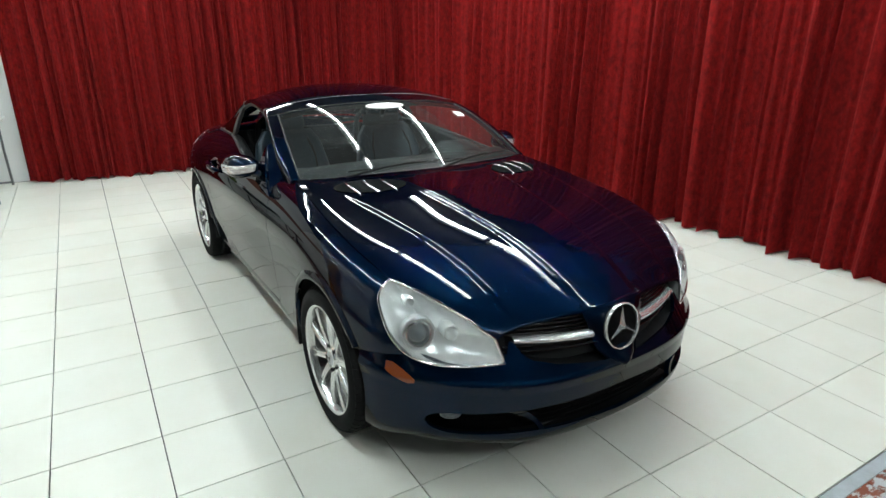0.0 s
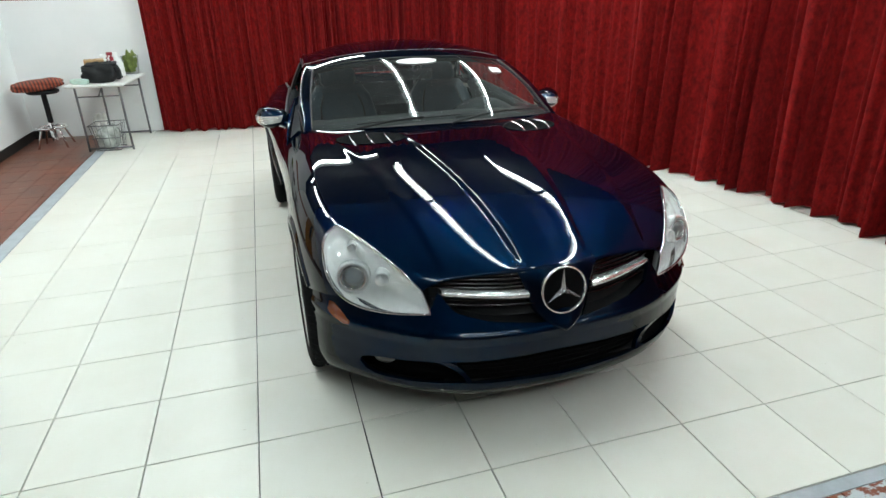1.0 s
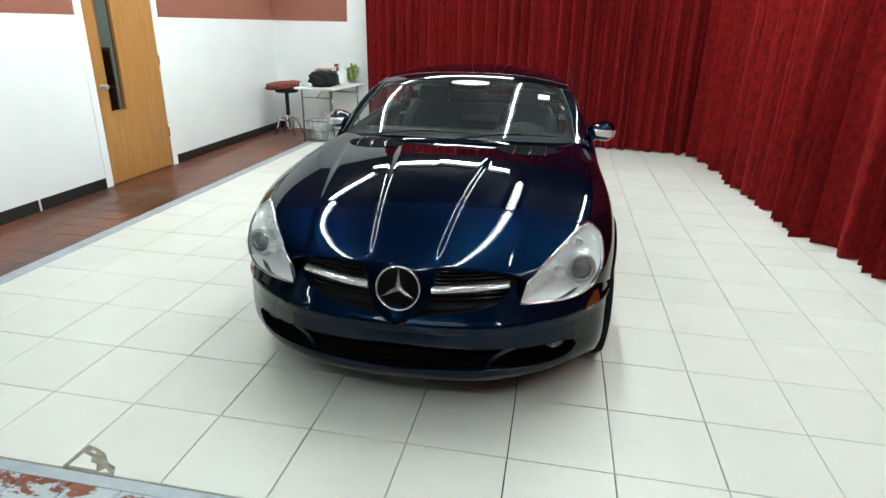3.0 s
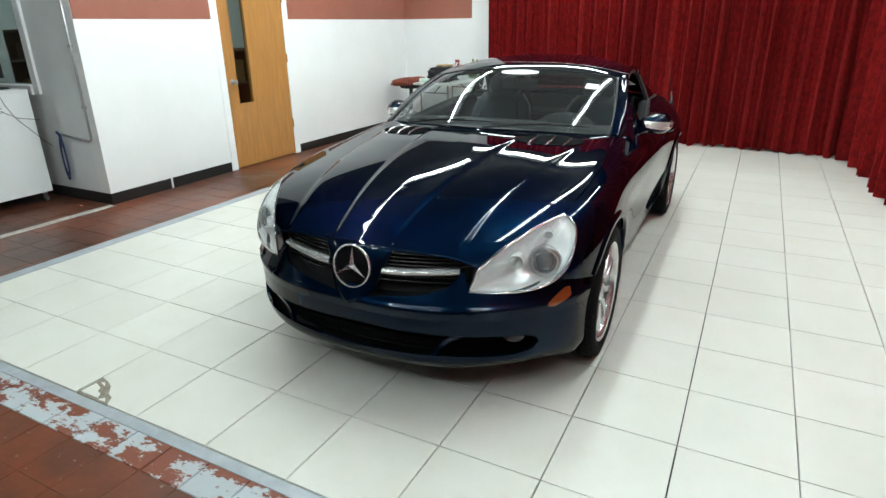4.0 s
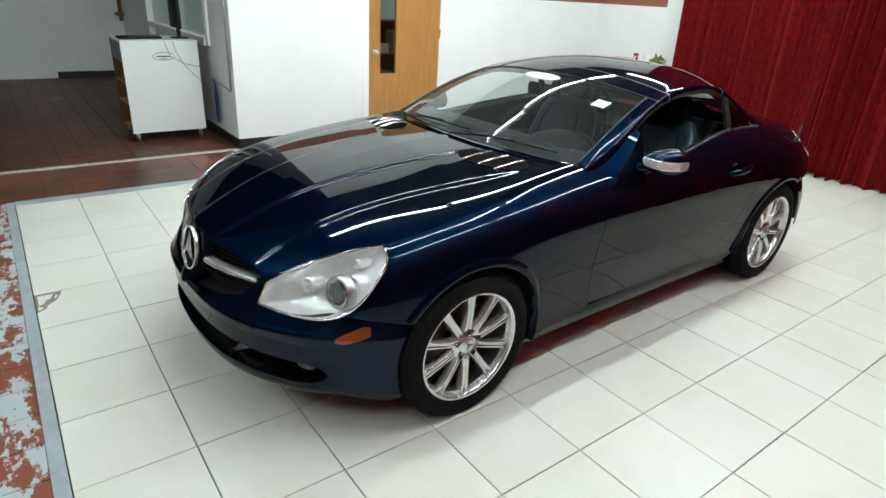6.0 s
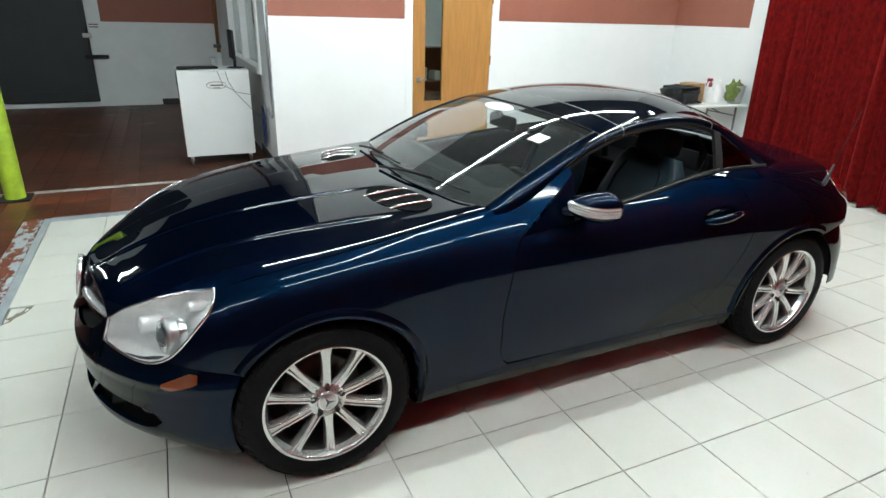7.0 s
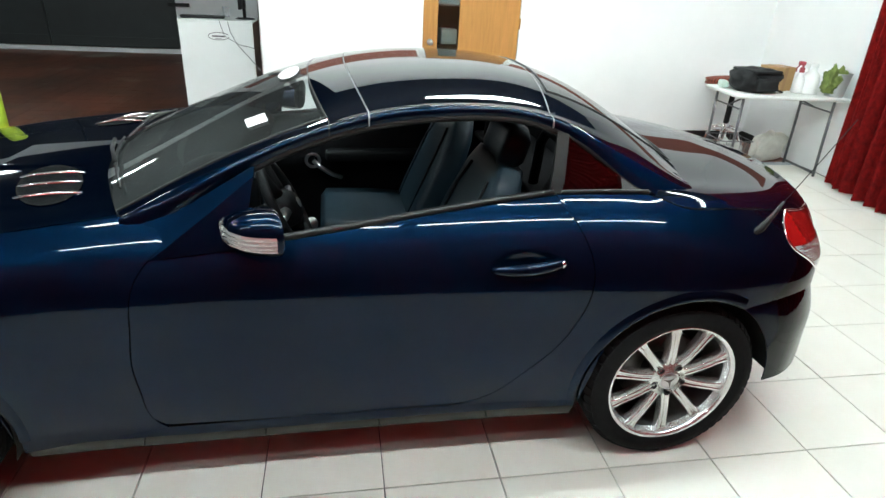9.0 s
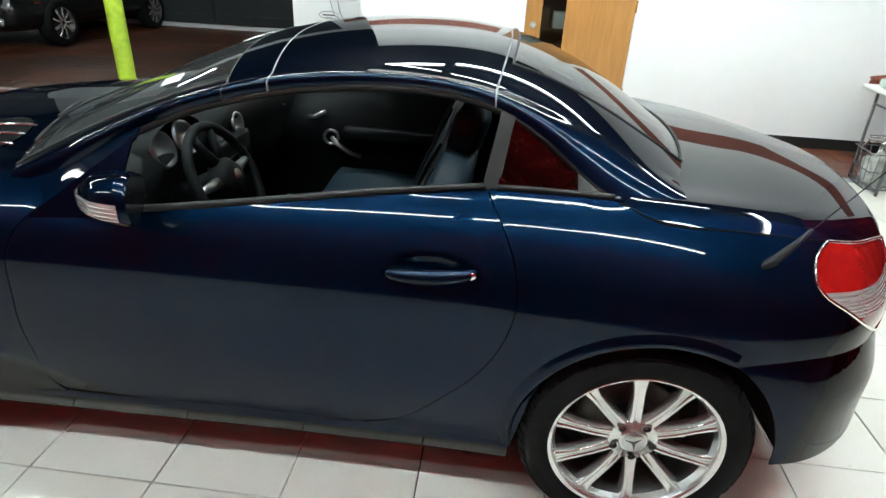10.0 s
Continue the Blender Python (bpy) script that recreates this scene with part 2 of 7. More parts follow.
def merge(bm, bm2, m=None):
    if m is not None:
        bmesh.ops.transform(bm2, matrix=m, verts=bm2.verts)
    if bm is None:
        return bm2
    me = bpy.data.meshes.new("tmp")
    bm2.to_mesh(me)
    bm2.free()
    bm.from_mesh(me)
    bpy.data.meshes.remove(me)
    return bm


def lathe(profile, n=32, bm=None, m=None, closed=False):
    """Turns (radius, height) pairs about z."""
    bm2 = bmesh.new()
    rings = []
    for r, h in profile:
        if r < 1e-6:
            rings.append([bm2.verts.new((0, 0, h))])
        else:
            rings.append([bm2.verts.new((r * math.cos(2 * math.pi * i / n), r * math.sin(2 * math.pi * i / n), h)) for i in range(n)])
    pairs = list(zip(rings, rings[1:])) + ([(rings[-1], rings[0])] if closed else [])
    for a, b in pairs:
        for i in range(n):
            j = (i + 1) % n
            q = [a[i % len(a)], a[j % len(a)], b[j % len(b)], b[i % len(b)]]
            q = list(dict.fromkeys(q))
            if len(q) > 2:
                bm2.faces.new(q)
    bmesh.ops.recalc_face_normals(bm2, faces=bm2.faces)
    return merge(bm, bm2, m)


def tube(points, radius, n=8, bm=None, closed=False, caps=True):
    """A round bar along points; radius may be a list."""
    pts = [Vector(p) for p in points]
    rad = [float(r) for r in radius] if isinstance(radius, (list, tuple)) else [float(radius)] * len(pts)
    bm2 = bmesh.new()
    rings, up = [], None
    for i, p in enumerate(pts):
        a = pts[(i - 1) % len(pts)] if closed or i else p
        b = pts[(i + 1) % len(pts)] if closed or i < len(pts) - 1 else p
        d = (b - a).normalized()
        if up is None:
            up = d.orthogonal().normalized()
        up = (up - d * up.dot(d)).normalized()
        side = d.cross(up)
        rings.append([bm2.verts.new(p + rad[i] * (math.cos(2 * math.pi * k / n) * up + math.sin(2 * math.pi * k / n) * side)) for k in range(n)])
    for a, b in list(zip(rings, rings[1:])) + ([(rings[-1], rings[0])] if closed else []):
        for k in range(n):
            bm2.faces.new([a[k], a[(k + 1) % n], b[(k + 1) % n], b[k]])
    if caps and not closed:
        bm2.faces.new(rings[0]), bm2.faces.new(rings[-1])
    bmesh.ops.recalc_face_normals(bm2, faces=bm2.faces)
    return merge(bm, bm2)


def sheet(p, bm=None, out=None, closed=False):
    """A smooth sheet from an array of rows of points. out: a point that its faces turn away from."""
    bm2 = bmesh.new()
    vs = [[bm2.verts.new(Vector(c)) for c in row] for row in p]
    for a, b in zip(vs, vs[1:]):
        m = len(a)
        for i in range(m if closed else m - 1):
            j = (i + 1) % m
            try:
                bm2.faces.new([a[i], a[j], b[j], b[i]])
            except ValueError:
                pass
    bmesh.ops.remove_doubles(bm2, verts=bm2.verts, dist=1e-5)
    bm2.normal_update()
    if out is not None:
        o = Vector(out)
        if sum((f.calc_center_median() - o).dot(f.normal) * f.calc_area() for f in bm2.faces) < 0:
            bmesh.ops.reverse_faces(bm2, faces=bm2.faces)
    return merge(bm, bm2)


def solid(ob, thick):
    md = ob.modifiers.new("thickness", "SOLIDIFY")
    md.thickness, md.offset = thick, -1
    sp = ob.modifiers.new("sharp rim", "EDGE_SPLIT")
    sp.split_angle = math.radians(80)
    return ob


# ---- the room ----
def structure(name, bm, mat, label):
    return tagged(link(name, bm, mat), label, "", "", "structure")


WX, BY, RX, FY = -3.77, 6.42, 3.6, -6.0
FARX, FARY = -9.3, -7.0
floor = structure("floor", box(FARX - 0.2, FARY, -0.2, RX + 0.4, BY + 0.4, -0.012), M_GROUT, "concrete floor slab with dark grout under the tiles")

# left partition wall with a doorway
DY0, DY1, DH = 2.655, 3.69, 2.06
bm = box(WX - 0.14, 1.17, 0, WX, DY0, CEIL)
box(WX - 0.14, DY1, 0, WX, BY, CEIL, bm=bm)
box(WX - 0.14, DY0, DH, WX, DY1, CEIL, bm=bm)
structure("wall_left", bm, M_WALL, "white painted partition wall with a doorway")
structure("wall_back", box(WX - 0.14, BY, 0, RX + 0.4, BY + 0.14, CEIL), M_WALL, "white painted back wall partly behind the curtain")
structure("wall_right", box(RX, FARY, 0, RX + 0.14, BY, CEIL), M_WALL, "plain white side wall behind the curtain")
# unseen wall, added to close the room and darken the front reflections
structure("wall_front", box(FARX, FARY - 0.14, 0, RX + 0.14, FARY, CEIL), M_DIMWALL, "unseen dark grey wall added to close the garage end")
structure("ceiling", box(FARX - 0.2, FARY - 0.14, CEIL, RX + 0.4, BY + 0.4, CEIL + 0.1), M_CEIL, "plain dark grey ceiling")
# return wall with an office window
bm = box(-9.3, 1.17, 0, -7.3, 1.31, CEIL)
box(-4.47, 1.17, 0, WX - 0.14, 1.31, CEIL, bm=bm)
box(-7.3, 1.17, 0, -4.47, 1.31, 0.99, bm=bm)
box(-7.3, 1.17, 2.1, -4.47, 1.31, CEIL, bm=bm)
structure("wall_office", bm, M_WALLGREY, "grey white office wall with a wide window")
# far end wall with the opening for the steel doors
structure("wall_far", box(FARX - 0.14, FARY, 0, FARX, 1.17, CEIL), M_WALLGREY, "grubby white far wall of the garage")
# room behind the partition
bm = box(-8.0, BY, 0, WX - 0.14, BY + 0.14, CEIL)
box(-8.14, 1.31, 0, -8.0, BY, CEIL, bm=bm)
structure("wall_office_inner", bm, M_WALL, "plain wall of the office behind")
# painted band
BAND = 1.90
bm = box(WX, 1.173, 1.57, WX + 0.003, DY0 - 0.06, BAND)
box(WX, DY1 + 0.06, 1.57, WX + 0.003, BY, BAND, bm=bm)
box(WX + 0.004, BY - 0.003, 1.57, -2.62, BY, BAND, bm=bm)
structure("painted_band", bm, M_BAND, "brown red stripe painted along the white wall")
structure("painted_band", box(FARX, -0.66, 1.37, FARX + 0.004, 1.17, 1.80), M_BAND, "brown red stripe painted along the far wall")
# baseboards
bm = box(WX, 1.16, 0, WX + 0.008, 1.80, 0.10)
box(WX, 1.83, 0, WX + 0.008, DY0 - 0.06, 0.10, bm=bm)
box(WX, DY1 + 0.06, 0, WX + 0.008, BY, 0.10, bm=bm)
box(-4.9, 1.162, 0, WX + 0.008, 1.17, 0.10, bm=bm)
box(WX + 0.008, BY - 0.008, 0, -3.55, BY, 0.10, bm=bm)
structure("baseboard", bm, M_BASE, "black vinyl baseboard along the white wall")
structure("baseboard", box(FARX, 0.1, 0, FARX + 0.01, 1.17, 0.10), M_BASE, "black baseboard along the far wall")


# ---- ceiling lights ----
def ceiling_light(x, y, along_x, length=2.4):
    m = pose(x, y, CEIL, 0, 0, 90 if along_x else 0)
    ob = empty("ceiling_light", m, "white fluorescent ceiling light with one bare tube", "ceiling light", "ceiling lights")
    bm = box(-0.07, -length / 2, -0.06, 0.07, length / 2, -0.005, 0.006)
    part("housing", bm, M_FIXTURE, ob, smooth=False)
    part("tube", tube([(0, -length / 2 + 0.02, -0.09), (0, length / 2 - 0.02, -0.09)], 0.020, 10), M_DIMTUBE if -4 < y < -1 or y > 5 else M_TUBE, ob, "glowing fluorescent tube")
    for s in (-1, 1):
        part("end_cap", box(-0.03, s * (length / 2 - 0.012) - 0.010, -0.12, 0.03, s * (length / 2 - 0.012) + 0.010, -0.061, 0.004), M_FIXTURE, ob, smooth=False)
    return ob


for lx, ly, ax in [(-2.0, 1.2, 0), (-2.1, 3.7, 0), (0.3, 1.2, 0), (0.3, 3.7, 0), (1.75, 1.1, 0), (1.75, 3.6, 0), (-1.1, 5.5, 1), (-1.3, -2.5, 0), (2.5, -1.9, 0), (-5.2, 3.9, 0)]:
    ceiling_light(lx, ly, ax)
ceiling_light(-0.2, -3.6, 1, 2.4)
ceiling_light(-7.4, -4.2, 0, 1.2)


# ---- curtains ----
def curtain(name, pts, label, seed, height=3.4, fold=0.145, depth=0.050):
    rng = random.Random(seed)
    cum = [0.0]
    for a, b in zip(pts, pts[1:]):
        cum.append(cum[-1] + (Vector(b) - Vector(a)).length)
    n = int(cum[-1] / 0.007)
    d = np.linspace(0, cum[-1], n)
    x, y = cspline(cum, [p[0] for p in pts], d), cspline(cum, [p[1] for p in pts], d)
    tx, ty = np.gradient(x), np.gradient(y)
    ln = np.hypot(tx, ty)
    nx, ny = -ty / ln, tx / ln
    # folds of uneven width
    edges, at = [], 0.0
    while at < cum[-1] + 1:
        edges.append(at)
        at += fold * rng.uniform(0.4, 1.6)
    phase = np.interp(d, edges, np.arange(len(edges))) * 2 * math.pi
    amp = np.interp(d, edges, [rng.uniform(0.3, 1.3) for _ in edges])
    fine = np.interp(d, np.arange(0, cum[-1] + 1, 0.04), np.array([rng.uniform(-1, 1) for _ in np.arange(0, cum[-1] + 1, 0.04)]))
    fine2 = np.interp(d, np.arange(0, cum[-1] + 1, 0.055), np.array([rng.uniform(-1, 1) for _ in np.arange(0, cum[-1] + 1, 0.055)]))
    slow = np.interp(d, np.arange(0, cum[-1] + 2, 0.8), np.array([rng.uniform(-1, 1) for _ in np.arange(0, cum[-1] + 2, 0.8)]))
    rows = []
    for k, z in enumerate(np.linspace(0, 1, 22)):
        zz = height * z ** 1.25
        low = 1 - zz / height
        ph = phase + 0.5 * math.sin(3.1 * z) * np.sin(d * 1.7)
        off = depth * amp * (0.75 + 0.45 * low) * (np.sin(ph) + 0.45 * np.sin(2 * ph + 1.3 + 2 * z) + 0.25 * np.sin(3.3 * ph + z)) + 0.009 * fine * (0.5 + 0.8 * low) * math.cos(2.2 * z) + 0.006 * fine2 * math.sin(4.1 * z + 0.6) + 0.05 * slow * low
        hem = 0.012 + 0.012 * np.sin(ph * 0.5) * (k == 0) + (0.01 * slow if k == 0 else 0)
        rows.append(np.stack([x + nx * off, y + ny * off, np.full(n, zz) + hem], 1))
    ob = link(name, sheet(rows), M_CURTAIN, None, "", True)
    solid(ob, 0.004)
    return tagged(ob, label, "curtain", "stage curtains")


def cspline(xs, ys, x):
    """A natural cubic spline through (xs, ys), at x."""
    xs, ys, x = np.asarray(xs, float), np.asarray(ys, float), np.asarray(x, float)
    n = len(xs)
    if n < 3:
        return np.interp(x, xs, ys)
    h = np.diff(xs)
    a, r = np.zeros((n, n)), np.zeros(n)
    a[0, 0] = a[-1, -1] = 1
    for i in range(1, n - 1):
        a[i, i - 1], a[i, i], a[i, i + 1] = h[i - 1], 2 * (h[i - 1] + h[i]), h[i]
        r[i] = 6 * ((ys[i + 1] - ys[i]) / h[i] - (ys[i] - ys[i - 1]) / h[i - 1])
    m = np.linalg.solve(a, r)
    k = np.clip(np.searchsorted(xs, x) - 1, 0, n - 2)
    d0, d1, hk = x - xs[k], xs[k + 1] - x, h[k]
    return (m[k] * d1**3 + m[k + 1] * d0**3) / (6 * hk) + (ys[k] / hk - m[k] * hk / 6) * d1 + (ys[k + 1] / hk - m[k + 1] * hk / 6) * d0


curtain("curtain", [(-2.28, 6.2), (-1.0, 6.12), (0.4, 6.15), (1.5, 6.05), (2.3, 5.95)], "dark red velvet curtain hanging in deep folds to the tiles", 3)
curtain("curtain", [(2.2, 5.85), (2.42, 4.8), (2.48, 3.6), (2.62, 2.6), (2.78, 1.7), (2.87, 0.7), (2.93, 0.0), (3.05, -1.5), (3.15, -3.2)], "dark red velvet side curtain hanging in deep folds to the tiles", 8, fold=0.20, depth=0.080)


# ---- the car: body surface ----
CAR = pose(-0.087, 0.566, 0, 0, 0, 1.1)
car = empty("roadster", CAR, "dark blue metallic two-seat roadster with hardtop closed, parked on cream tiles", "car")
WB, HUB, ARCH = 2.43, 0.312, 0.347
# Each row: station along the car from the front axle, then half-widths and heights of nine section points from sill to crown.
STATIONS = [
    (-0.78, (0.30, 0.31, 0.31, 0.30, 0.28, 0.25, 0.18, 0.10, 0), (0.19, 0.30, 0.44, 0.53, 0.585, 0.622, 0.645, 0.662, 0.668)),
    (-0.70, (0.46, 0.48, 0.485, 0.475, 0.455, 0.42, 0.33, 0.18, 0), (0.19, 0.30, 0.46, 0.55, 0.60, 0.635, 0.66, 0.682, 0.69)),
    (-0.55, (0.66, 0.70, 0.725, 0.72, 0.69, 0.635, 0.50, 0.28, 0), (0.19, 0.30, 0.46, 0.58, 0.645, 0.69, 0.722, 0.743, 0.752)),
    (-0.35, (0.79, 0.82, 0.842, 0.838, 0.805, 0.742, 0.59, 0.33, 0), (0.19, 0.30, 0.46, 0.61, 0.70, 0.755, 0.79, 0.810, 0.818)),
    (0.0, (0.84, 0.87, 0.887, 0.885, 0.858, 0.785, 0.61, 0.33, 0), (0.19, 0.30, 0.46, 0.62, 0.745, 0.822, 0.852, 0.872, 0.880)),
    (0.35, (0.82, 0.845, 0.866, 0.874, 0.858, 0.772, 0.60, 0.32, 0), (0.19, 0.30, 0.46, 0.62, 0.765, 0.866, 0.892, 0.913, 0.922)),
    (0.75, (0.815, 0.832, 0.852, 0.864, 0.853, 0.74, 0.575, 0.30, 0), (0.19, 0.30, 0.46, 0.62, 0.775, 0.907, 0.93, 0.945, 0.950)),
    (1.2, (0.815, 0.832, 0.855, 0.868, 0.858, 0.738, 0.57, 0.30, 0), (0.19, 0.30, 0.46, 0.62, 0.78, 0.925, 0.94, 0.95, 0.955)),
    (1.7, (0.82, 0.838, 0.86, 0.873, 0.862, 0.738, 0.57, 0.30, 0), (0.19, 0.30, 0.46, 0.62, 0.785, 0.94, 0.95, 0.96, 0.965)),
    (2.1, (0.835, 0.853, 0.873, 0.884, 0.868, 0.738, 0.57, 0.30, 0), (0.19, 0.30, 0.46, 0.62, 0.79, 0.947, 0.96, 0.97, 0.975)),
    (2.43, (0.85, 0.875, 0.892, 0.896, 0.872, 0.735, 0.57, 0.30, 0), (0.19, 0.30, 0.46, 0.62, 0.785, 0.935, 0.957, 0.972, 0.978)),
    (2.75, (0.80, 0.845, 0.866, 0.868, 0.835, 0.695, 0.55, 0.29, 0), (0.19, 0.30, 0.46, 0.62, 0.77, 0.900, 0.932, 0.950, 0.957)),
    (2.95, (0.70, 0.75, 0.775, 0.775, 0.742, 0.62, 0.50, 0.27, 0), (0.19, 0.30, 0.46, 0.62, 0.75, 0.865, 0.905, 0.928, 0.936)),
    (3.10, (0.52, 0.57, 0.595, 0.60, 0.575, 0.48, 0.38, 0.2, 0), (0.19, 0.30, 0.46, 0.61, 0.72, 0.825, 0.870, 0.897, 0.905)),
]
SV = np.array([r[0] for r in STATIONS])
SU = np.array([r[1] for r in STATIONS])
SZ = np.array([r[2] for r in STATIONS])
KN = np.arange(9) / 8.0


def spline_rows(vals, s):
    """Natural cubic splines of nine points each (rows of vals), each at its own s in 0..1."""
    n, h = 9, 1 / 8.0
    a = np.zeros((n, n))
    bmat = np.zeros((n, n))
    a[0, 0] = a[-1, -1] = 1
    for i in range(1, n - 1):
        a[i, i - 1 : i + 2] = h, 4 * h, h
        bmat[i, i - 1 : i + 2] = 6 / h, -12 / h, 6 / h
    m = vals @ np.linalg.solve(a, bmat).T
    k = np.clip((s / h).astype(int), 0, n - 2)
    i = np.arange(len(s))
    d0, d1 = s - KN[k], KN[k + 1] - s
    return (m[i, k] * d1**3 + m[i, k + 1] * d0**3) / (6 * h) + (vals[i, k] / h - m[i, k] * h / 6) * d1 + (vals[i, k + 1] / h - m[i, k + 1] * h / 6) * d0


def controls(v):
    return np.stack([cspline(SV, SU[:, k], v) for k in range(9)], -1), np.stack([cspline(SV, SZ[:, k], v) for k in range(9)], -1)


def skin(v, s):
    """Half-width and height of the body at station v and section place s."""
    v, s = np.asarray(v, float).ravel(), np.asarray(s, float).ravel()
    u, z = controls(v)
    return spline_rows(u, s), spline_rows(z, s)


def s_at(v, z, lo=0.0, hi=1.0):
    """The section place at which the body has the height z."""
    v, z = np.asarray(v, float).ravel(), np.asarray(z, float).ravel()
    cu, cz = controls(v)
    a, b = np.full(len(v), lo), np.full(len(v), hi)
    for _ in range(26):
        c = (a + b) / 2
        up = spline_rows(cz, c) < z
        a, b = np.where(up, c, a), np.where(up, b, c)
    return (a + b) / 2


S5 = 5.2 / 8


def z5(v):
    return float(skin([v], [S5])[1][0])


def curve_of(pts, smooth=True):
    """A curve through points of any size, run over 0..1 by its length."""
    p = np.array(pts, float)
    d = np.r_[0, np.cumsum(np.linalg.norm(np.diff(p, axis=0), axis=1))]
    d /= d[-1]
    if smooth and len(p) > 2:
        return lambda t: np.stack([cspline(d, p[:, k], t) for k in range(p.shape[1])], -1)
    return lambda t: np.stack([np.interp(t, d, p[:, k]) for k in range(p.shape[1])], -1)


def coons(bottom, top, left, right, n, m):
    """A patch filled in between four curves: n steps along, m steps up."""
    t, r = np.linspace(0, 1, n), np.linspace(0, 1, m)
    b, tp, l, rt = bottom(t), top(t), left(r), right(r)
    T, R = t[None, :, None], r[:, None, None]
    return (1 - R) * b[None] + R * tp[None] + (1 - T) * l[:, None] + T * rt[:, None] - ((1 - T) * (1 - R) * b[0] + T * (1 - R) * b[-1] + (1 - T) * R * tp[0] + T * R * tp[-1])


def on_side(dom, off=0.0):
    """From (station, height) to points of the left body side."""
    sh = dom.shape[:2]
    v, z = dom[..., 0].ravel(), dom[..., 1].ravel()
    s = s_at(v, z, 0.0, S5 + 0.001)
    u, zz = skin(v, s)
    return np.stack([u + off, v, zz], -1).reshape(*sh, 3)


def on_top(dom, lift=0.0):
    sh = dom.shape[:2]
    v, s = dom[..., 0].ravel(), dom[..., 1].ravel()
    u, z = skin(v, s)
    return np.stack([u, v, z + lift], -1).reshape(*sh, 3)


def mirrored(p):
    q = np.array(p, float).copy()
    q[..., 0] *= -1
    return q


def panel(name, patches, mat, parent, label="", thick=0.012, side=1, out=(0, 1.2, 0.4)):
    bm = bmesh.new()
    for p in patches:
        sheet(p if side > 0 else mirrored(p), bm, out)
    bmesh.ops.remove_doubles(bm, verts=bm.verts, dist=4e-4)
    ob = part(name, bm, mat, parent, label)
    return solid(ob, thick) if thick else ob


def arch(v0, a0, a1, r=ARCH):
    return [(v0 + r * math.cos(math.radians(a)), HUB + r * math.sin(math.radians(a))) for a in np.linspace(a0, a1, 24)]


def line(*pts):
    return curve_of(pts, False)


def s5_line(v0, v1):
    return curve_of([(v, z5(v)) for v in np.linspace(v0, v1, 14)])


TIP = (-0.338, z5(-0.338))
LAMP_OUT = [(-0.705, 0.525), (-0.655, 0.520), (-0.578, 0.528), (-0.52, 0.556), (-0.46, 0.612), (-0.40, 0.680), (-0.352, 0.735), TIP]
# inner edge of the headlamp: station and section place
LAMP_TOP = [(-0.676, 0.53), (-0.65, 0.590), (-0.61, 0.645), (-0.545, 0.672), (-0.47, 0.678), (-0.40, 0.668), (-0.338, 5.2 / 8)]
FRONT_CUT = [(0.735, 0.20), (0.712, 0.35), (0.70, 0.50), (0.718, 0.65), (0.748, 0.785), (0.790, 0.838), (0.840, 0.880), (0.875, z5(0.875))]
REAR_CUT = [(1.66, 0.264), (1.775, 0.300), (1.872, 0.385), (1.975, 0.50), (2.045, 0.65), (2.055, 0.78), (2.02, 0.88), (1.965, z5(1.965))]


def fender(side):
    pA, pD = arch(0, 147, 120)[0], arch(0, 147, 120)[-1]
    sub = LAMP_OUT[3:]
    f0 = on_side(coons(curve_of(arch(0, 147, 120)), curve_of(sub), line(pA, (-0.42, 0.535), LAMP_OUT[3]), line(pD, TIP), 14, 24))
    bot = curve_of(arch(0, 120, 0) + [(0.347, 0.25), (0.347, 0.20)], False)
    f1 = on_side(coons(bot, s5_line(TIP[0], 0.36), line(pD, TIP), line((0.347, 0.20), (0.352, 0.5), (0.36, z5(0.36))), 56, 24))
    f2 = on_side(coons(line((0.347, 0.20), (0.757, 0.258)), s5_line(0.36, 0.875), line((0.347, 0.20), (0.352, 0.5), (0.36, z5(0.36))), curve_of([(0.757, 0.258), (0.724, 0.296), (0.7065, 0.40)] + FRONT_CUT[2:]), 16, 24))
    panel("fender", [f0, f1, f2], M_PAINT, car, side=side)


BELT = [(0.80, 0.845), (0.92, 0.850), (1.05, 0.860), (1.26, 0.884), (1.45, 0.908), (1.65, 0.932), (1.85, 0.951), (1.965, z5(1.965))]


def belt(v):
    """Height of the door's upper edge."""
    return cspline([q[0] for q in BELT], [q[1] for q in BELT], v)


def belt_points(v0, v1, n):
    v = np.linspace(v0, v1, n)
    return on_side(np.stack([v, belt(v)], -1)[None])[0]


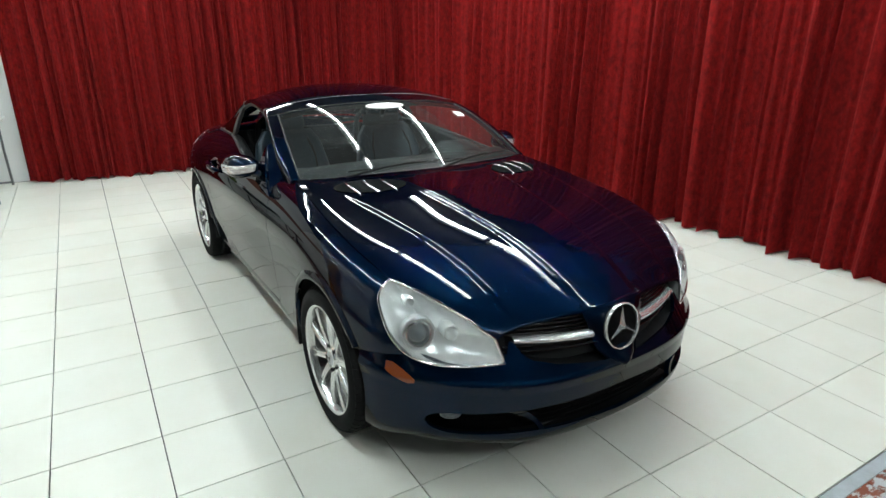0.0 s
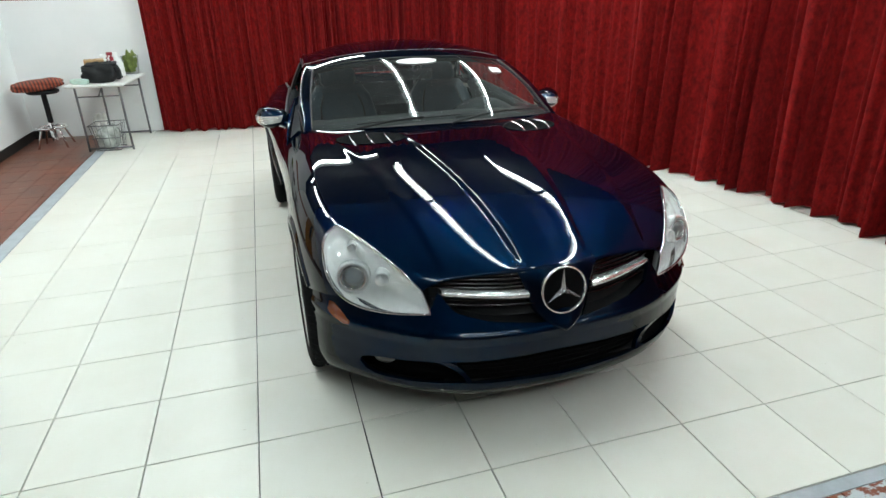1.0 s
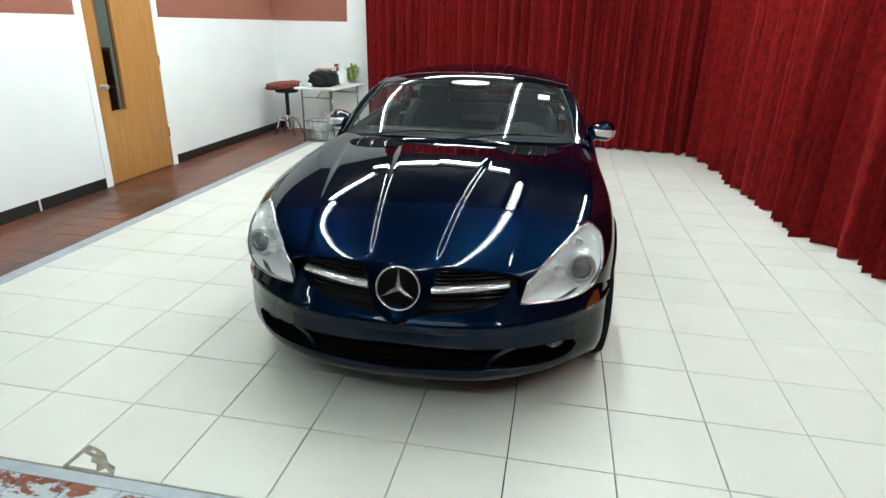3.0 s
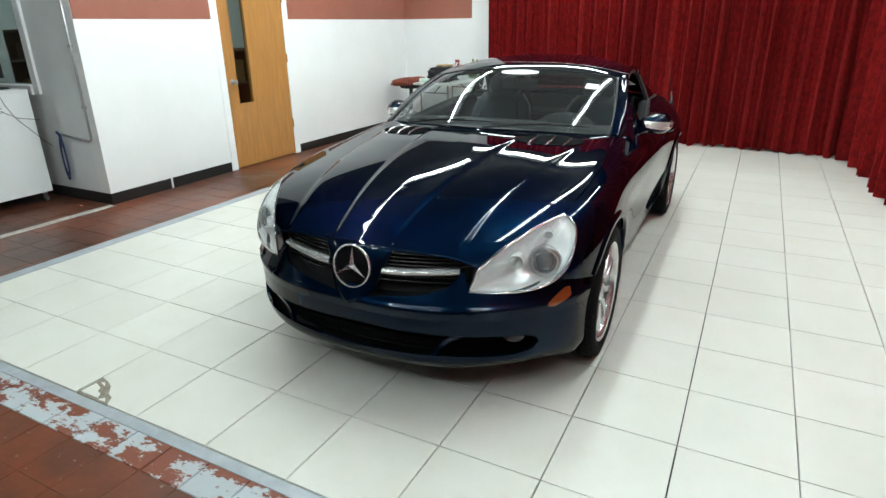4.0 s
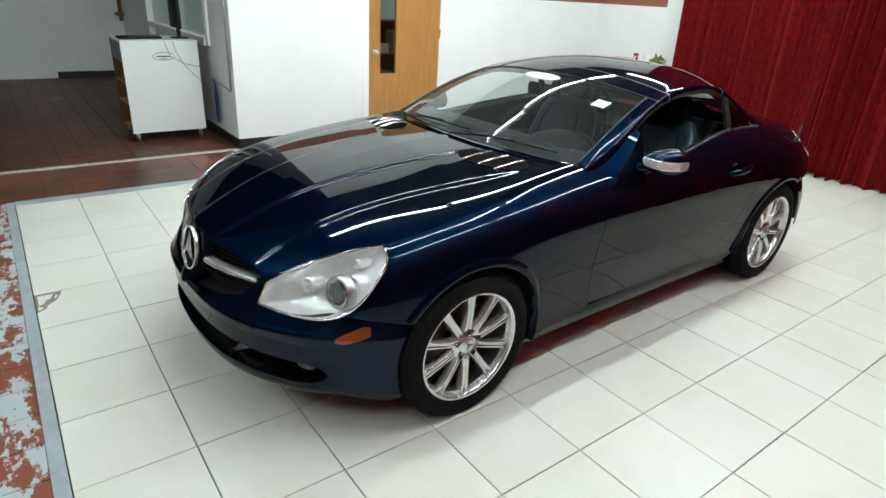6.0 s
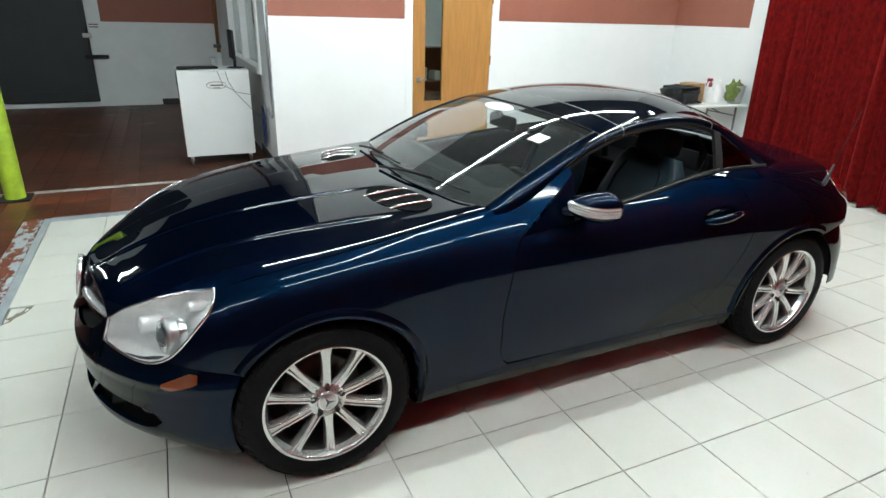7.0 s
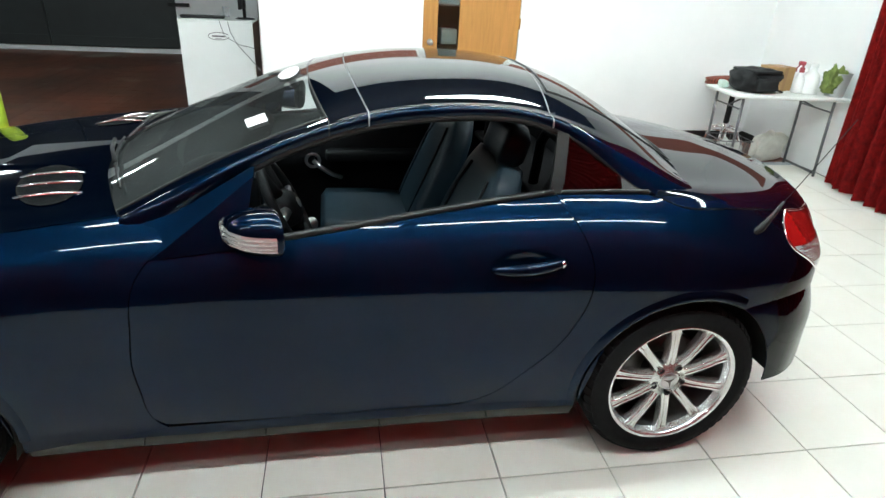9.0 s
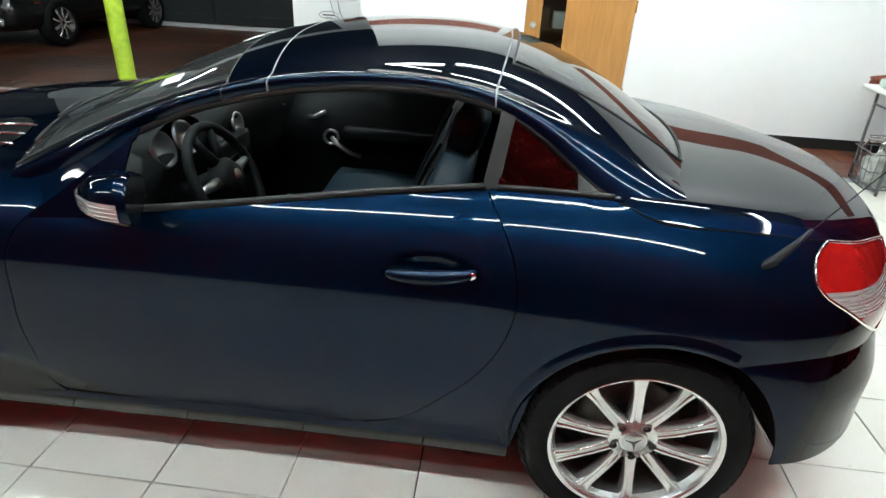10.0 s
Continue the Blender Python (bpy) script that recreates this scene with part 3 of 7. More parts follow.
def door(side):
    g = 0.0035
    left = curve_of([(v + g, z) for v, z in [(0.752, 0.272), (0.722, 0.30), (0.706, 0.40)] + FRONT_CUT[2:5] + [(0.797, 0.845)]])
    right = curve_of([(v - g, z) for v, z in REAR_CUT])
    d = coons(curve_of([(0.757, 0.272), (1.0, 0.262), (1.4, 0.260), (1.656, 0.264)]), curve_of([(v, float(belt(v))) for v in np.linspace(0.797 + g, 1.965 - g, 20)]), left, right, 150, 96)
    skin_ = on_side(d)
    # hollow behind the handle
    q = ((skin_[..., 1] - 1.842) / 0.112) ** 2 + ((skin_[..., 2] - 0.790) / 0.040) ** 2
    skin_[..., 0] -= 0.021 * np.clip(1.1 - q, 0, 1) ** 1.3
    ob = panel("door", [skin_], M_PAINT, car, side=side)
    # handle: a bar in front of the hollow
    v = np.linspace(1.728, 1.958, 16)
    z = 0.786 + 0.018 * (v - 1.728) / 0.23
    u = on_side(np.stack([v, z], -1)[None])[0][:, 0]
    arc = np.sin(np.linspace(0, math.pi, 16)) ** 0.6
    bar = [(side * (u[i] + 0.006 + 0.028 * arc[i]), v[i], z[i]) for i in range(16)]
    bm = tube(bar, [0.009 + 0.011 * a for a in arc], 12)
    h = part("handle", bm, M_PAINT, ob)
    bm = lathe([(0, 0.004), (0.010, 0.003), (0.011, 0)], 16, None, Matrix.Translation((side * (u[14] + 0.028), 1.941, z[14])) @ pose(0, 0, 0, 0, 90 * side, 0))
    part("lock", bm, M_CHROME, h, "small round chrome lock")
    # rubber strip along the bottom of the window
    p = belt_points(1.02, 1.955, 24)
    bm = tube([(side * (q[0] - 0.006), q[1], q[2] + 0.006) for q in p], 0.0105, 8)
    part("window_seal", bm, M_SEAL, ob, "dark grey rubber window seal")
    return ob


TRUNK = [(1.9, z5(1.9)), (2.1, z5(2.1)), (2.26, z5(2.26)), (2.31, 0.950), (2.35, 0.934), (2.40, 0.922), (2.45, 0.917), (2.564, 0.911), (2.708, 0.897), (2.867, 0.875), (3.0, 0.852), (3.1, 0.825)]


def trunk_z(v):
    return float(np.interp(v, [q[0] for q in TRUNK], [q[1] for q in TRUNK]))


def quarter_top(v0, v1):
    return curve_of([(v, trunk_z(v)) for v in np.linspace(v0, v1, 22)], False)


TAIL_F = [(3.03, 0.632), (2.94, 0.692), (2.838, 0.76), (2.768, 0.822), (2.772, 0.852), (2.82, trunk_z(2.82))]


def quarter(side):
    g = 0.005
    left = curve_of([(v, z) for v, z in [(1.66, 0.260)] + REAR_CUT[1:]])
    r0 = line((2.088, 0.25), (2.12, 0.45), (2.2, z5(2.2)))
    qa = on_side(coons(line((1.66, 0.260), (2.088, 0.25)), s5_line(1.965, 2.2), left, r0, 18, 24))
    top = arch(WB, 190, 60)
    qb = on_side(coons(curve_of([(2.088, 0.25)] + top, False), quarter_top(2.2, 2.72), r0, line(top[-1], (2.72, trunk_z(2.72))), 50, 24))
    qc = on_side(coons(curve_of([top[-1], (2.8, 0.638), (3.03, 0.632)]), quarter_top(2.72, TAIL_F[-1][0]), line(top[-1], (2.72, trunk_z(2.72))), curve_of(TAIL_F), 16, 24))
    ob = panel("rear_fender", [qa, qb, qc], M_PAINT, car, side=side)


def deck_seam(side):
    v = np.linspace(2.29, 2.81, 24)
    e = on_side(np.stack([v, np.array([trunk_z(a) for a in v])], -1)[None])[0]
    part("deck_seam", tube([(side * (q[0] - 0.001), q[1], q[2] + 0.0005) for q in e], 0.0028, 6), M_CARPET, car, "dark joint beside the rear deck")


def rocker(side):
    v = np.linspace(0.352, 2.082, 40)
    rows = [on_side(np.stack([v, np.full(40, z)], -1)[None], -o)[0] for z, o in ((0.254, 0.004), (0.235, 0.0), (0.21, 0.002), (0.192, 0.008))]
    low = rows[-1].copy()
    skirt = low.copy()
    skirt[:, 2], skirt[:, 0] = 0.166, skirt[:, 0] - 0.010
    rows.append(skirt)
    low[:, 2], low[:, 0] = 0.150, low[:, 0] - 0.045
    in_ = low.copy()
    in_[:, 0] -= 0.2
    panel("sill_underside", [np.array([rows[-1], low, in_])], M_BLACK, car, "black underside of the sill", 0, side, (0.5, 1.2, 0.6) if side > 0 else (-0.5, 1.2, 0.6))
    panel("side_sill", [np.array(rows)], M_PAINT, car, thick=0, side=side, out=(0.5, 1.2, 0.6) if side > 0 else (-0.5, 1.2, 0.6))


for sd in (1, -1):
    fender(sd), door(sd), quarter(sd), rocker(sd), deck_seam(sd)


# hood, one sheet across the car, with two raised creases running back from the badge
def hood_bump(v, u):
    line_u = 0.128 + (v + 0.76) * 0.125
    d = (np.abs(u) - line_u) / 0.010
    fade = np.clip((0.50 - v) / 0.3, 0, 1) * np.clip((v + 0.74) / 0.1, 0, 1)
    mid = 1 / (1 + np.exp(np.clip(d * 2.2, -40, 40)))
    d2 = (np.abs(u) - (0.40 + (v + 0.76) * 0.165)) / 0.011
    out = 1 / (1 + np.exp(np.clip(d2 * 2.0, -40, 40)))
    return fade * (0.0070 * mid + 0.0055 * out)


HOOD_REAR = [(0.69, S5), (0.645, 0.74), (0.585, 0.84), (0.54, 0.93), (0.525, 1.0)]
lamp_s = [q[1] for q in LAMP_TOP]
hood_out = curve_of([(q[0], s + 0.004) for q, s in zip(LAMP_TOP, lamp_s)] + [(v, S5 + 0.004) for v in np.linspace(-0.25, 0.69, 9)])
hood_front = curve_of([(-0.676, lamp_s[0] + 0.004), (-0.69, 0.68), (-0.72, 0.79), (-0.752, 0.90), (-0.768, 1.0)])
hd = coons(hood_front, curve_of(HOOD_REAR), hood_out, curve_of([(v, 1.0) for v in np.linspace(-0.768, 0.525, 12)]), 130, 90)
hp = on_top(hd)
hp[..., 2] += hood_bump(hp[..., 1], hp[..., 0])
# rolled front lip
lip = []
for dv, dz in ((-0.004, -0.009), (-0.003, -0.003)):
    e = hp[0].copy()
    e[:, 1], e[:, 2] = e[:, 1] + dv, e[:, 2] + dz
    lip.append(e)
hp = np.concatenate([np.array(lip), hp], 0)
full = np.concatenate([hp, mirrored(hp)[:, ::-1][:, 1:]], 1)
hood = panel("hood", [full], M_PAINT, car, out=(0, 0, 0))

# trunk lid and rear deck
tv = np.r_[2.30, 2.32, 2.35, 2.38, 2.42, 2.47, np.linspace(2.55, 3.05, 9)]
ts_ = s_at(tv, [trunk_z(a) for a in tv], 0.0, S5 + 0.001) + 0.004
tr = coons(curve_of([(2.30, ts_[0]), (2.45, 0.8), (2.56, 1.0)]), curve_of([(3.05, ts_[-1]), (3.10, 0.8), (3.12, 1.0)]), curve_of(np.stack([tv, ts_], -1), False), curve_of([(v, 1.0) for v in np.linspace(2.56, 3.12, 12)]), 26, 44)
tp = on_top(tr)
edge = tp[-1]
rear_rows = [edge]
for dz, dv in ((0.012, 0.014), (0.04, 0.022), (0.12, 0.036), (0.24, 0.05)):
    e = edge.copy()
    e[:, 2], e[:, 1] = edge[:, 2] - dz, edge[:, 1] + dv
    e[:, 0] *= 1 + dz * 0.3
    rear_rows.append(e)
tp = np.concatenate([tp, np.array(rear_rows[1:])], 0)
full = np.concatenate([tp, mirrored(tp)[:, ::-1][:, 1:]], 1)
panel("trunk_lid", [full], M_PAINT, car, out=(0, 2.6, 0.3))


# bumpers: a plan curve pushed in and out by height
FRONT_PLAN = curve_of([(0.0, -0.832), (0.2, -0.822), (0.4, -0.778), (0.55, -0.70), (0.67, -0.605), (0.765, -0.49), (0.822, -0.38), (0.846, -0.292)])


def bumper_point(t, z, inset=0.0):
    """Left half of the front bumper: t runs from the middle to the wheel arch."""
    t, z = np.asarray(t, float).ravel(), np.asarray(z, float).ravel()
    p, q = FRONT_PLAN(t), FRONT_PLAN(np.clip(t + 1e-3, 0, 1.001)) - FRONT_PLAN(np.clip(t - 1e-3, -0.001, 1))
    q /= np.linalg.norm(q, axis=1)[:, None]
    n = np.stack([-q[:, 1], q[:, 0]], 1)
    n *= -np.sign(n[:, 1:2] + 1e-9)
    off = np.interp(z, [0.165, 0.19, 0.22, 0.25, 0.36, 0.42, 0.448, 0.457, 0.464, 0.471, 0.50, 0.535, 0.56, 0.62], [-0.10, -0.035, -0.008, 0.0, 0.0, 0.003, 0.008, 0.009, 0.006, -0.001, -0.017, -0.037, -0.05, -0.085]) - inset
    keep = np.clip(1 - (t - 0.72) / 0.28, 0.25, 1) * (off < 0) + (off >= 0)
    off = off * keep
    return np.stack([p[:, 0] + n[:, 0] * off, p[:, 1] + n[:, 1] * off, z], -1)


def bumper_strip(z0, z1, t0=0.0, t1=1.0, n=60, m=12, inset=0.0):
    ts = np.linspace(t0, t1, n)
    a, b = z0(ts), z1(ts)
    rows = [bumper_point(ts, a + (b - a) * r, inset) for r in np.linspace(0, 1, m)]
    half = np.array(rows)
    if t0 > 0:
        return half
    return np.concatenate([mirrored(half)[:, ::-1], half[:, 1:]], 1)


def bump_top(t):
    u = FRONT_PLAN(t)[:, 0]
    return np.interp(u, [0, 0.10, 0.30, 0.40, 0.435, 0.470, 0.49, 0.56, 0.66, 0.72, 0.78, 0.85], [0.480, 0.485, 0.510, 0.535, 0.562, 0.600, 0.530, 0.518, 0.524, 0.540, 0.542, 0.505])


def bump_low(t):
    return np.interp(t, [0, 0.4, 0.7, 1.0], [0.186, 0.178, 0.160, 0.170])


MOUTH_END = 0.725


def mouth_top(t):
    return np.interp(t, [0, 0.2, 0.35, 0.45, 0.54, 0.64, 0.69, 0.712, MOUTH_END], [0.366, 0.359, 0.356, 0.350, 0.344, 0.338, 0.329, 0.318, 0.295])


def mouth_low(t):
    return np.interp(t, [0, 0.15, 0.38, 0.49, 0.60, 0.66, 0.70, MOUTH_END], [0.252, 0.258, 0.264, 0.258, 0.254, 0.258, 0.270, 0.295])


bumper = new("front_bumper")
bumper.parent = car
tz = lambda z: (lambda t: np.full(len(t), z))
seam_z = lambda t: np.full(len(t), 0.295)


def to_arch(e):
    """Lets the bumper end on the round of the wheel arch."""
    va = -np.sqrt(np.maximum(ARCH**2 - (e[..., 2] - HUB) ** 2, 0.01))
    k = np.linspace(0, 1, e.shape[1])[None, :] ** 1.5
    e[..., 1] += (va - e[:, -1:, 1]) * k
    return e


e_low, e_top = to_arch(bumper_strip(bump_low, seam_z, MOUTH_END, 1.0, 20, 8)), to_arch(bumper_strip(seam_z, bump_top, MOUTH_END, 1.0, 20, 32))
panel("bumper_skin", [bumper_strip(mouth_top, bump_top, 0, MOUTH_END, m=32), bumper_strip(bump_low, mouth_low, 0, MOUTH_END, m=8), e_low, e_top, mirrored(e_low), mirrored(e_top)], M_PAINT, bumper, thick=0.015, out=(0, 0, 0.35))
part("nose_core", box(-0.42, -0.66, 0.21, 0.42, -0.3, 0.60, 0.01), M_BLACK, car, "black core behind the grille")
for sd in (1, -1):
    rr = np.linspace(0, 1, 10)
    blade = []
    for r in rr:
        tt = np.linspace(0.318 + 0.075 * r**1.3, 0.338 + 0.105 * r**1.5, 5)
        lo_, hi_ = mouth_low(tt), mouth_top(tt)
        blade.append(bumper_point(tt, lo_ + (hi_ - lo_) * r, 0.012 * math.sin(math.pi * r)))
    panel("mouth_divider", [np.array(blade)], M_PAINT, bumper, thick=0.02, side=sd, out=(0, 0, 0.35))
    # fog lamp
    c = bumper_point([0.64], [0.312], 0.034)[0]
    fog = lathe([(0, 0.012), (0.022, 0.01), (0.034, 0.0), (0.038, -0.02)], 20, None, Matrix.Translation((sd * c[0], c[1], c[2])) @ look((0, 0, 0), (-sd * 0.55, 0.83, -0.05)).to_3x3().to_4x4() @ Matrix.Diagonal((1.15, 0.62, 1, 1)))
    part("fog_lamp", fog, M_SMOKE, bumper, "small oval fog lamp")
mouth = bumper_strip(tz(0.165), tz(0.40), 0, 0.94, m=6, inset=0.07)
tray = np.array([bumper_strip(bump_low, mouth_low, 0, 0.94, m=3, inset=k)[1] for k in (0.004, 0.05, 0.10)])
# closes the bumper's top behind its edge
edge = bumper_strip(lambda t: bump_top(t) - 0.012, bump_top, 0, 0.41, 40, 2, 0.012)[0]
back = edge.copy()
back[:, 1] += 0.09
part("nose_shelf", sheet([edge, back], None, (0, 0, 0)), M_BLACK, bumper, "black shelf under the grille")
part("undertray", sheet(tray, None, (0, 0, -0.5)), M_CARPET, bumper, "black plastic undertray behind the lip")
part("mouth_grille", sheet(mouth, None, (0, 0, 0.3)), M_CARPET, bumper, "black air intake mesh")
for k in range(5):
    z = 0.255 + 0.024 * k
    row = [bumper_point([t], [z], 0.06)[0] for t in np.linspace(0, 0.36, 12)]
    pts = [(-p[0], p[1], p[2]) for p in row[::-1]] + [tuple(p) for p in row[1:]]
    part("intake_slat", tube(pts, 0.0035, 6), M_CARPET, bumper)

# side marker lamps
for sd in (1, -1):
    ts = np.linspace(0.752, 0.865, 10)
    low = np.interp(ts, [0.752, 0.78, 0.865], [0.448, 0.440, 0.470])
    top = np.interp(ts, [0.752, 0.84, 0.865], [0.462, 0.502, 0.500])
    p = np.array([bumper_point(ts, low + (top - low) * r, -0.004) for r in np.linspace(0, 1, 5)])
    panel("side_marker", [p], M_AMBER, car, "amber side marker lamp", thick=0.008, side=sd, out=(0, 0, 0.45))


# headlamps
M_PROJECTOR = material("projector glass", (0.045, 0.055, 0.065), 0.03, 0.0, 1.0)


def headlamp(side):
    lamp = new("headlamp")
    lamp.parent = car
    outer = on_side(curve_of(LAMP_OUT)(np.linspace(0, 1, 34))[None])[0]
    inner = curve_of([(q[0], s - 0.002) for q, s in zip(LAMP_TOP, lamp_s)][::-1])(np.linspace(0, 1, 30))
    inner = on_top(inner[None])[0]
    inner = np.concatenate([inner, np.linspace(inner[-1], outer[0], 6)[1:]])
    ring = np.concatenate([outer, inner[1:-1]])
    if side < 0:
        ring = mirrored(ring)
    cen = ring.mean(0)
    cen = np.array([side * 0.672, -0.535, 0.628])
    nrm = np.array([side * 0.52, -0.66, 0.54])
    rows = []
    for r in np.linspace(1, 0.0, 9):
        base = cen + (ring - cen) * r
        rows.append(base + nrm * (0.030 * (1 - r**2.5) - 0.003))
    bm = sheet(rows, None, (0, -0.2, 0.55), True)
    lens = part("lens", bm, M_LENS, lamp, "clear curved headlamp lens")
    lens.visible_shadow = False
    # reflector bowl behind
    rows = []
    for r, d in ((0.985, 0.004), (0.96, 0.015), (0.86, 0.035), (0.6, 0.05), (0.0, 0.055)):
        flute = 0.0022 * np.sin(np.arange(len(ring)) * 1.0) * (0.3 < r < 0.9)
        rows.append(cen + (ring - cen) * r - nrm * (d + flute[:, None]))
    bm = sheet(rows, None, tuple(cen + nrm * 2), True)
    bmesh.ops.reverse_faces(bm, faces=bm.faces)
    part("reflector", bm, M_LAMP, lamp, "bright grey reflector bowl")
    # chrome rim
    rim = tube([tuple(q + nrm * 0.001) for q in ring], 0.005, 6, closed=True)
    part("rim", rim, M_CHROME, lamp)
    # projector and turn lamp
    for (u, v, z), rad, mat, nm in (((0.706, -0.508, 0.618), 0.042, M_CHROME, "projector"), ((0.612, -0.572, 0.626), 0.024, M_LAMP, "main_beam_bowl"), ((0.690, -0.42, 0.700), 0.016, M_LAMP, "turn_bulb")):
        m = Matrix.Translation((side * u, v, z)) @ Vector((side * 0.25, -0.95, 0.12)).to_track_quat("Z", "Y").to_matrix().to_4x4()
        bm = lathe([(rad * 1.18, -0.06), (rad * 1.2, 0.0), (rad * 1.08, 0.012), (rad * 0.92, 0.004), (rad * 0.9, -0.01), (rad * 0.3, -0.03)], 28, None, m)
        b = part(nm, bm, mat, lamp)
        if nm == "projector":
            part("bezel", lathe([(rad * 1.22, 0.004), (rad * 1.32, 0.008), (rad * 1.5, -0.004), (rad * 1.52, -0.03)], 28, None, m), M_SATIN, b, "satin grey bezel")
        if nm == "projector":
            bm = lathe([(rad * 0.86, -0.006), (rad * 0.7, 0.012), (rad * 0.4, 0.022), (0, 0.026)], 24, None, m)
            part("projector_lens", bm, M_PROJECTOR, b, "glassy round projector lens")


for sd in (1, -1):
    headlamp(sd)

# nose around the badge, grilles on both sides
rows = []
for z, w, dv in ((0.676, 0.165, 0.0), (0.66, 0.156, -0.012), (0.63, 0.144, -0.022), (0.59, 0.130, -0.029), (0.55, 0.119, -0.036), (0.515, 0.103, -0.050), (0.485, 0.078, -0.074), (0.465, 0.048, -0.086), (0.452, 0.018, -0.088), (0.446, 0.006, -0.082)):
    a = np.linspace(-1, 1, 17)
    face = np.stack([a * w, -0.757 + dv + 0.022 * np.abs(a) ** 2.5 - 0.006 * (z < 0.66), z - 0.006 * a**2], -1)
    # sides run back to the grille
    ends = [np.array([[e * w * k, face[0, 1] + d, face[0, 2]]]) for e, k, d in ((-1, 0.97, 0.10), (-1, 1.0, 0.006), (1, 1.0, 0.006), (1, 0.97, 0.10))]
    rows.append(np.concatenate(ends[:2] + [face] + ends[2:]))
panel("badge_surround", [np.array(rows)], M_PAINT, car, "body-coloured nose around the round badge", thick=0.02, out=(0, 0, 0.55))
badge = new("badge")
badge.parent = car
bm_m = Matrix.Translation((0, -0.797, 0.590)) @ pose(0, 0, 0, 80, 0, 0)
part("ring", lathe([(0.087, -0.004), (0.090, 0.008), (0.087, 0.013), (0.083, 0.011), (0.0825, 0.0)], 48, None, bm_m), M_BRIGHT, badge, "round chrome ring")
part("backing", lathe([(0, 0.001), (0.079, 0.001), (0.083, -0.012)], 40, None, bm_m), M_CARPET, badge, "black round backing")
bm = bmesh.new()
for k in range(3):
    a = math.pi / 2 + k * 2 * math.pi / 3
    d, n = Vector((math.cos(a), math.sin(a), 0)), Vector((-math.sin(a), math.cos(a), 0))
    t, l, r, c = (bm.verts.new(p) for p in (d * 0.080 + Vector((0, 0, 0.006)), n * 0.0105 + d * 0.006, -n * 0.0105 + d * 0.006, Vector((0, 0, 0.018))))
    bm.faces.new([c, t, l]), bm.faces.new([c, r, t]), bm.faces.new([l, t, r])
bmesh.ops.transform(bm, matrix=bm_m @ Matrix.Translation((0, 0, 0.003)), verts=bm.verts)
bmesh.ops.recalc_face_normals(bm, faces=bm.faces)
part("three_armed_emblem", bm, M_BRIGHT, badge, "plain three-armed chrome shape", smooth=False)


def grille_row(u, z):
    v = np.interp(u, [0.0, 0.1, 0.2, 0.3, 0.4, 0.46], [-0.775, -0.77, -0.755, -0.725, -0.685, -0.655])
    return (u, v + (z - 0.6) * 0.35, z)


for sd in (1, -1):
    gr = new("radiator_grille")
    gr.parent = car
    us = np.linspace(0.0, 0.452, 16)
    rows = [[(sd * p[0], p[1] + 0.05, p[2]) for p in (grille_row(u, z) for u in us)] for z in (0.49, 0.55, 0.60, 0.66)]
    part("backing", sheet(rows, None, (0, 0, 0.6)), M_BLACK, gr)
    for k, z in enumerate((0.545, 0.563, 0.605, 0.619, 0.633, 0.647)):
        pts = [grille_row(u, z) for u in us]
        bm = sheet([[(sd * p[0], p[1] + 0.012, p[2] + 0.004) for p in pts], [(sd * p[0], p[1] + 0.004, p[2]) for p in pts], [(sd * p[0], p[1] + 0.035, p[2] - 0.008) for p in pts]], None, (0, 0, 0.6))
        part("slat", bm, M_GLOSSBLACK, gr)
    us2 = np.linspace(0.128, 0.425, 16)
    rows = []
    for dz, dv in ((0.012, 0.02), (0.013, -0.006), (0.004, -0.018), (-0.008, -0.014), (-0.012, 0.0), (-0.010, 0.02)):
        rows.append([(sd * u, grille_row(u, 0.585)[1] + dv, 0.578 + 0.012 * (u / 0.42) ** 1.5 + dz * (1.15 - 0.5 * u)) for u in us2])
    part("chrome_bar", sheet(rows, None, (0, 0, 0.585)), M_BRIGHT, gr, "wide chrome bar across the grille")


# rear bumper
REAR_PLAN = curve_of([(0.0, 3.235), (0.3, 3.222), (0.52, 3.16), (0.68, 3.06), (0.80, 2.90), (0.862, 2.74), (0.880, 2.62)])
half = []
ts = np.linspace(0, 1, 40)
p = REAR_PLAN(ts)
for r in np.linspace(0, 1, 12):
    top = np.interp(ts, [0, 0.5, 0.75, 1], [0.60, 0.60, 0.62, 0.612])
    low = np.interp(ts, [0, 0.45, 0.75, 1], [0.34, 0.33, 0.30, 0.30])
    z = low + (top - low) * r
    off = np.interp(z, [0.2, 0.26, 0.40, 0.47, 0.49, 0.55, 0.63], [0.06, 0.01, 0.012, 0.0, 0.0, 0.02, 0.04]) * np.clip(1.1 - ts, 0.1, 1)
    half.append(np.stack([p[:, 0] * (1 - off * 0.6), p[:, 1] - off, z], -1))
half = np.array(half)
va = WB + np.sqrt(np.maximum(ARCH**2 - (half[..., 2] - HUB) ** 2, 0.005))
k = np.linspace(0, 1, 40)[None, :] ** 3
half[..., 1] += (va - half[:, -1:, 1]) * k
panel("rear_bumper", [np.concatenate([mirrored(half)[:, ::-1], half[:, 1:]], 1)], M_PAINT, car, thick=0.004, out=(0, 2.4, 0.4))

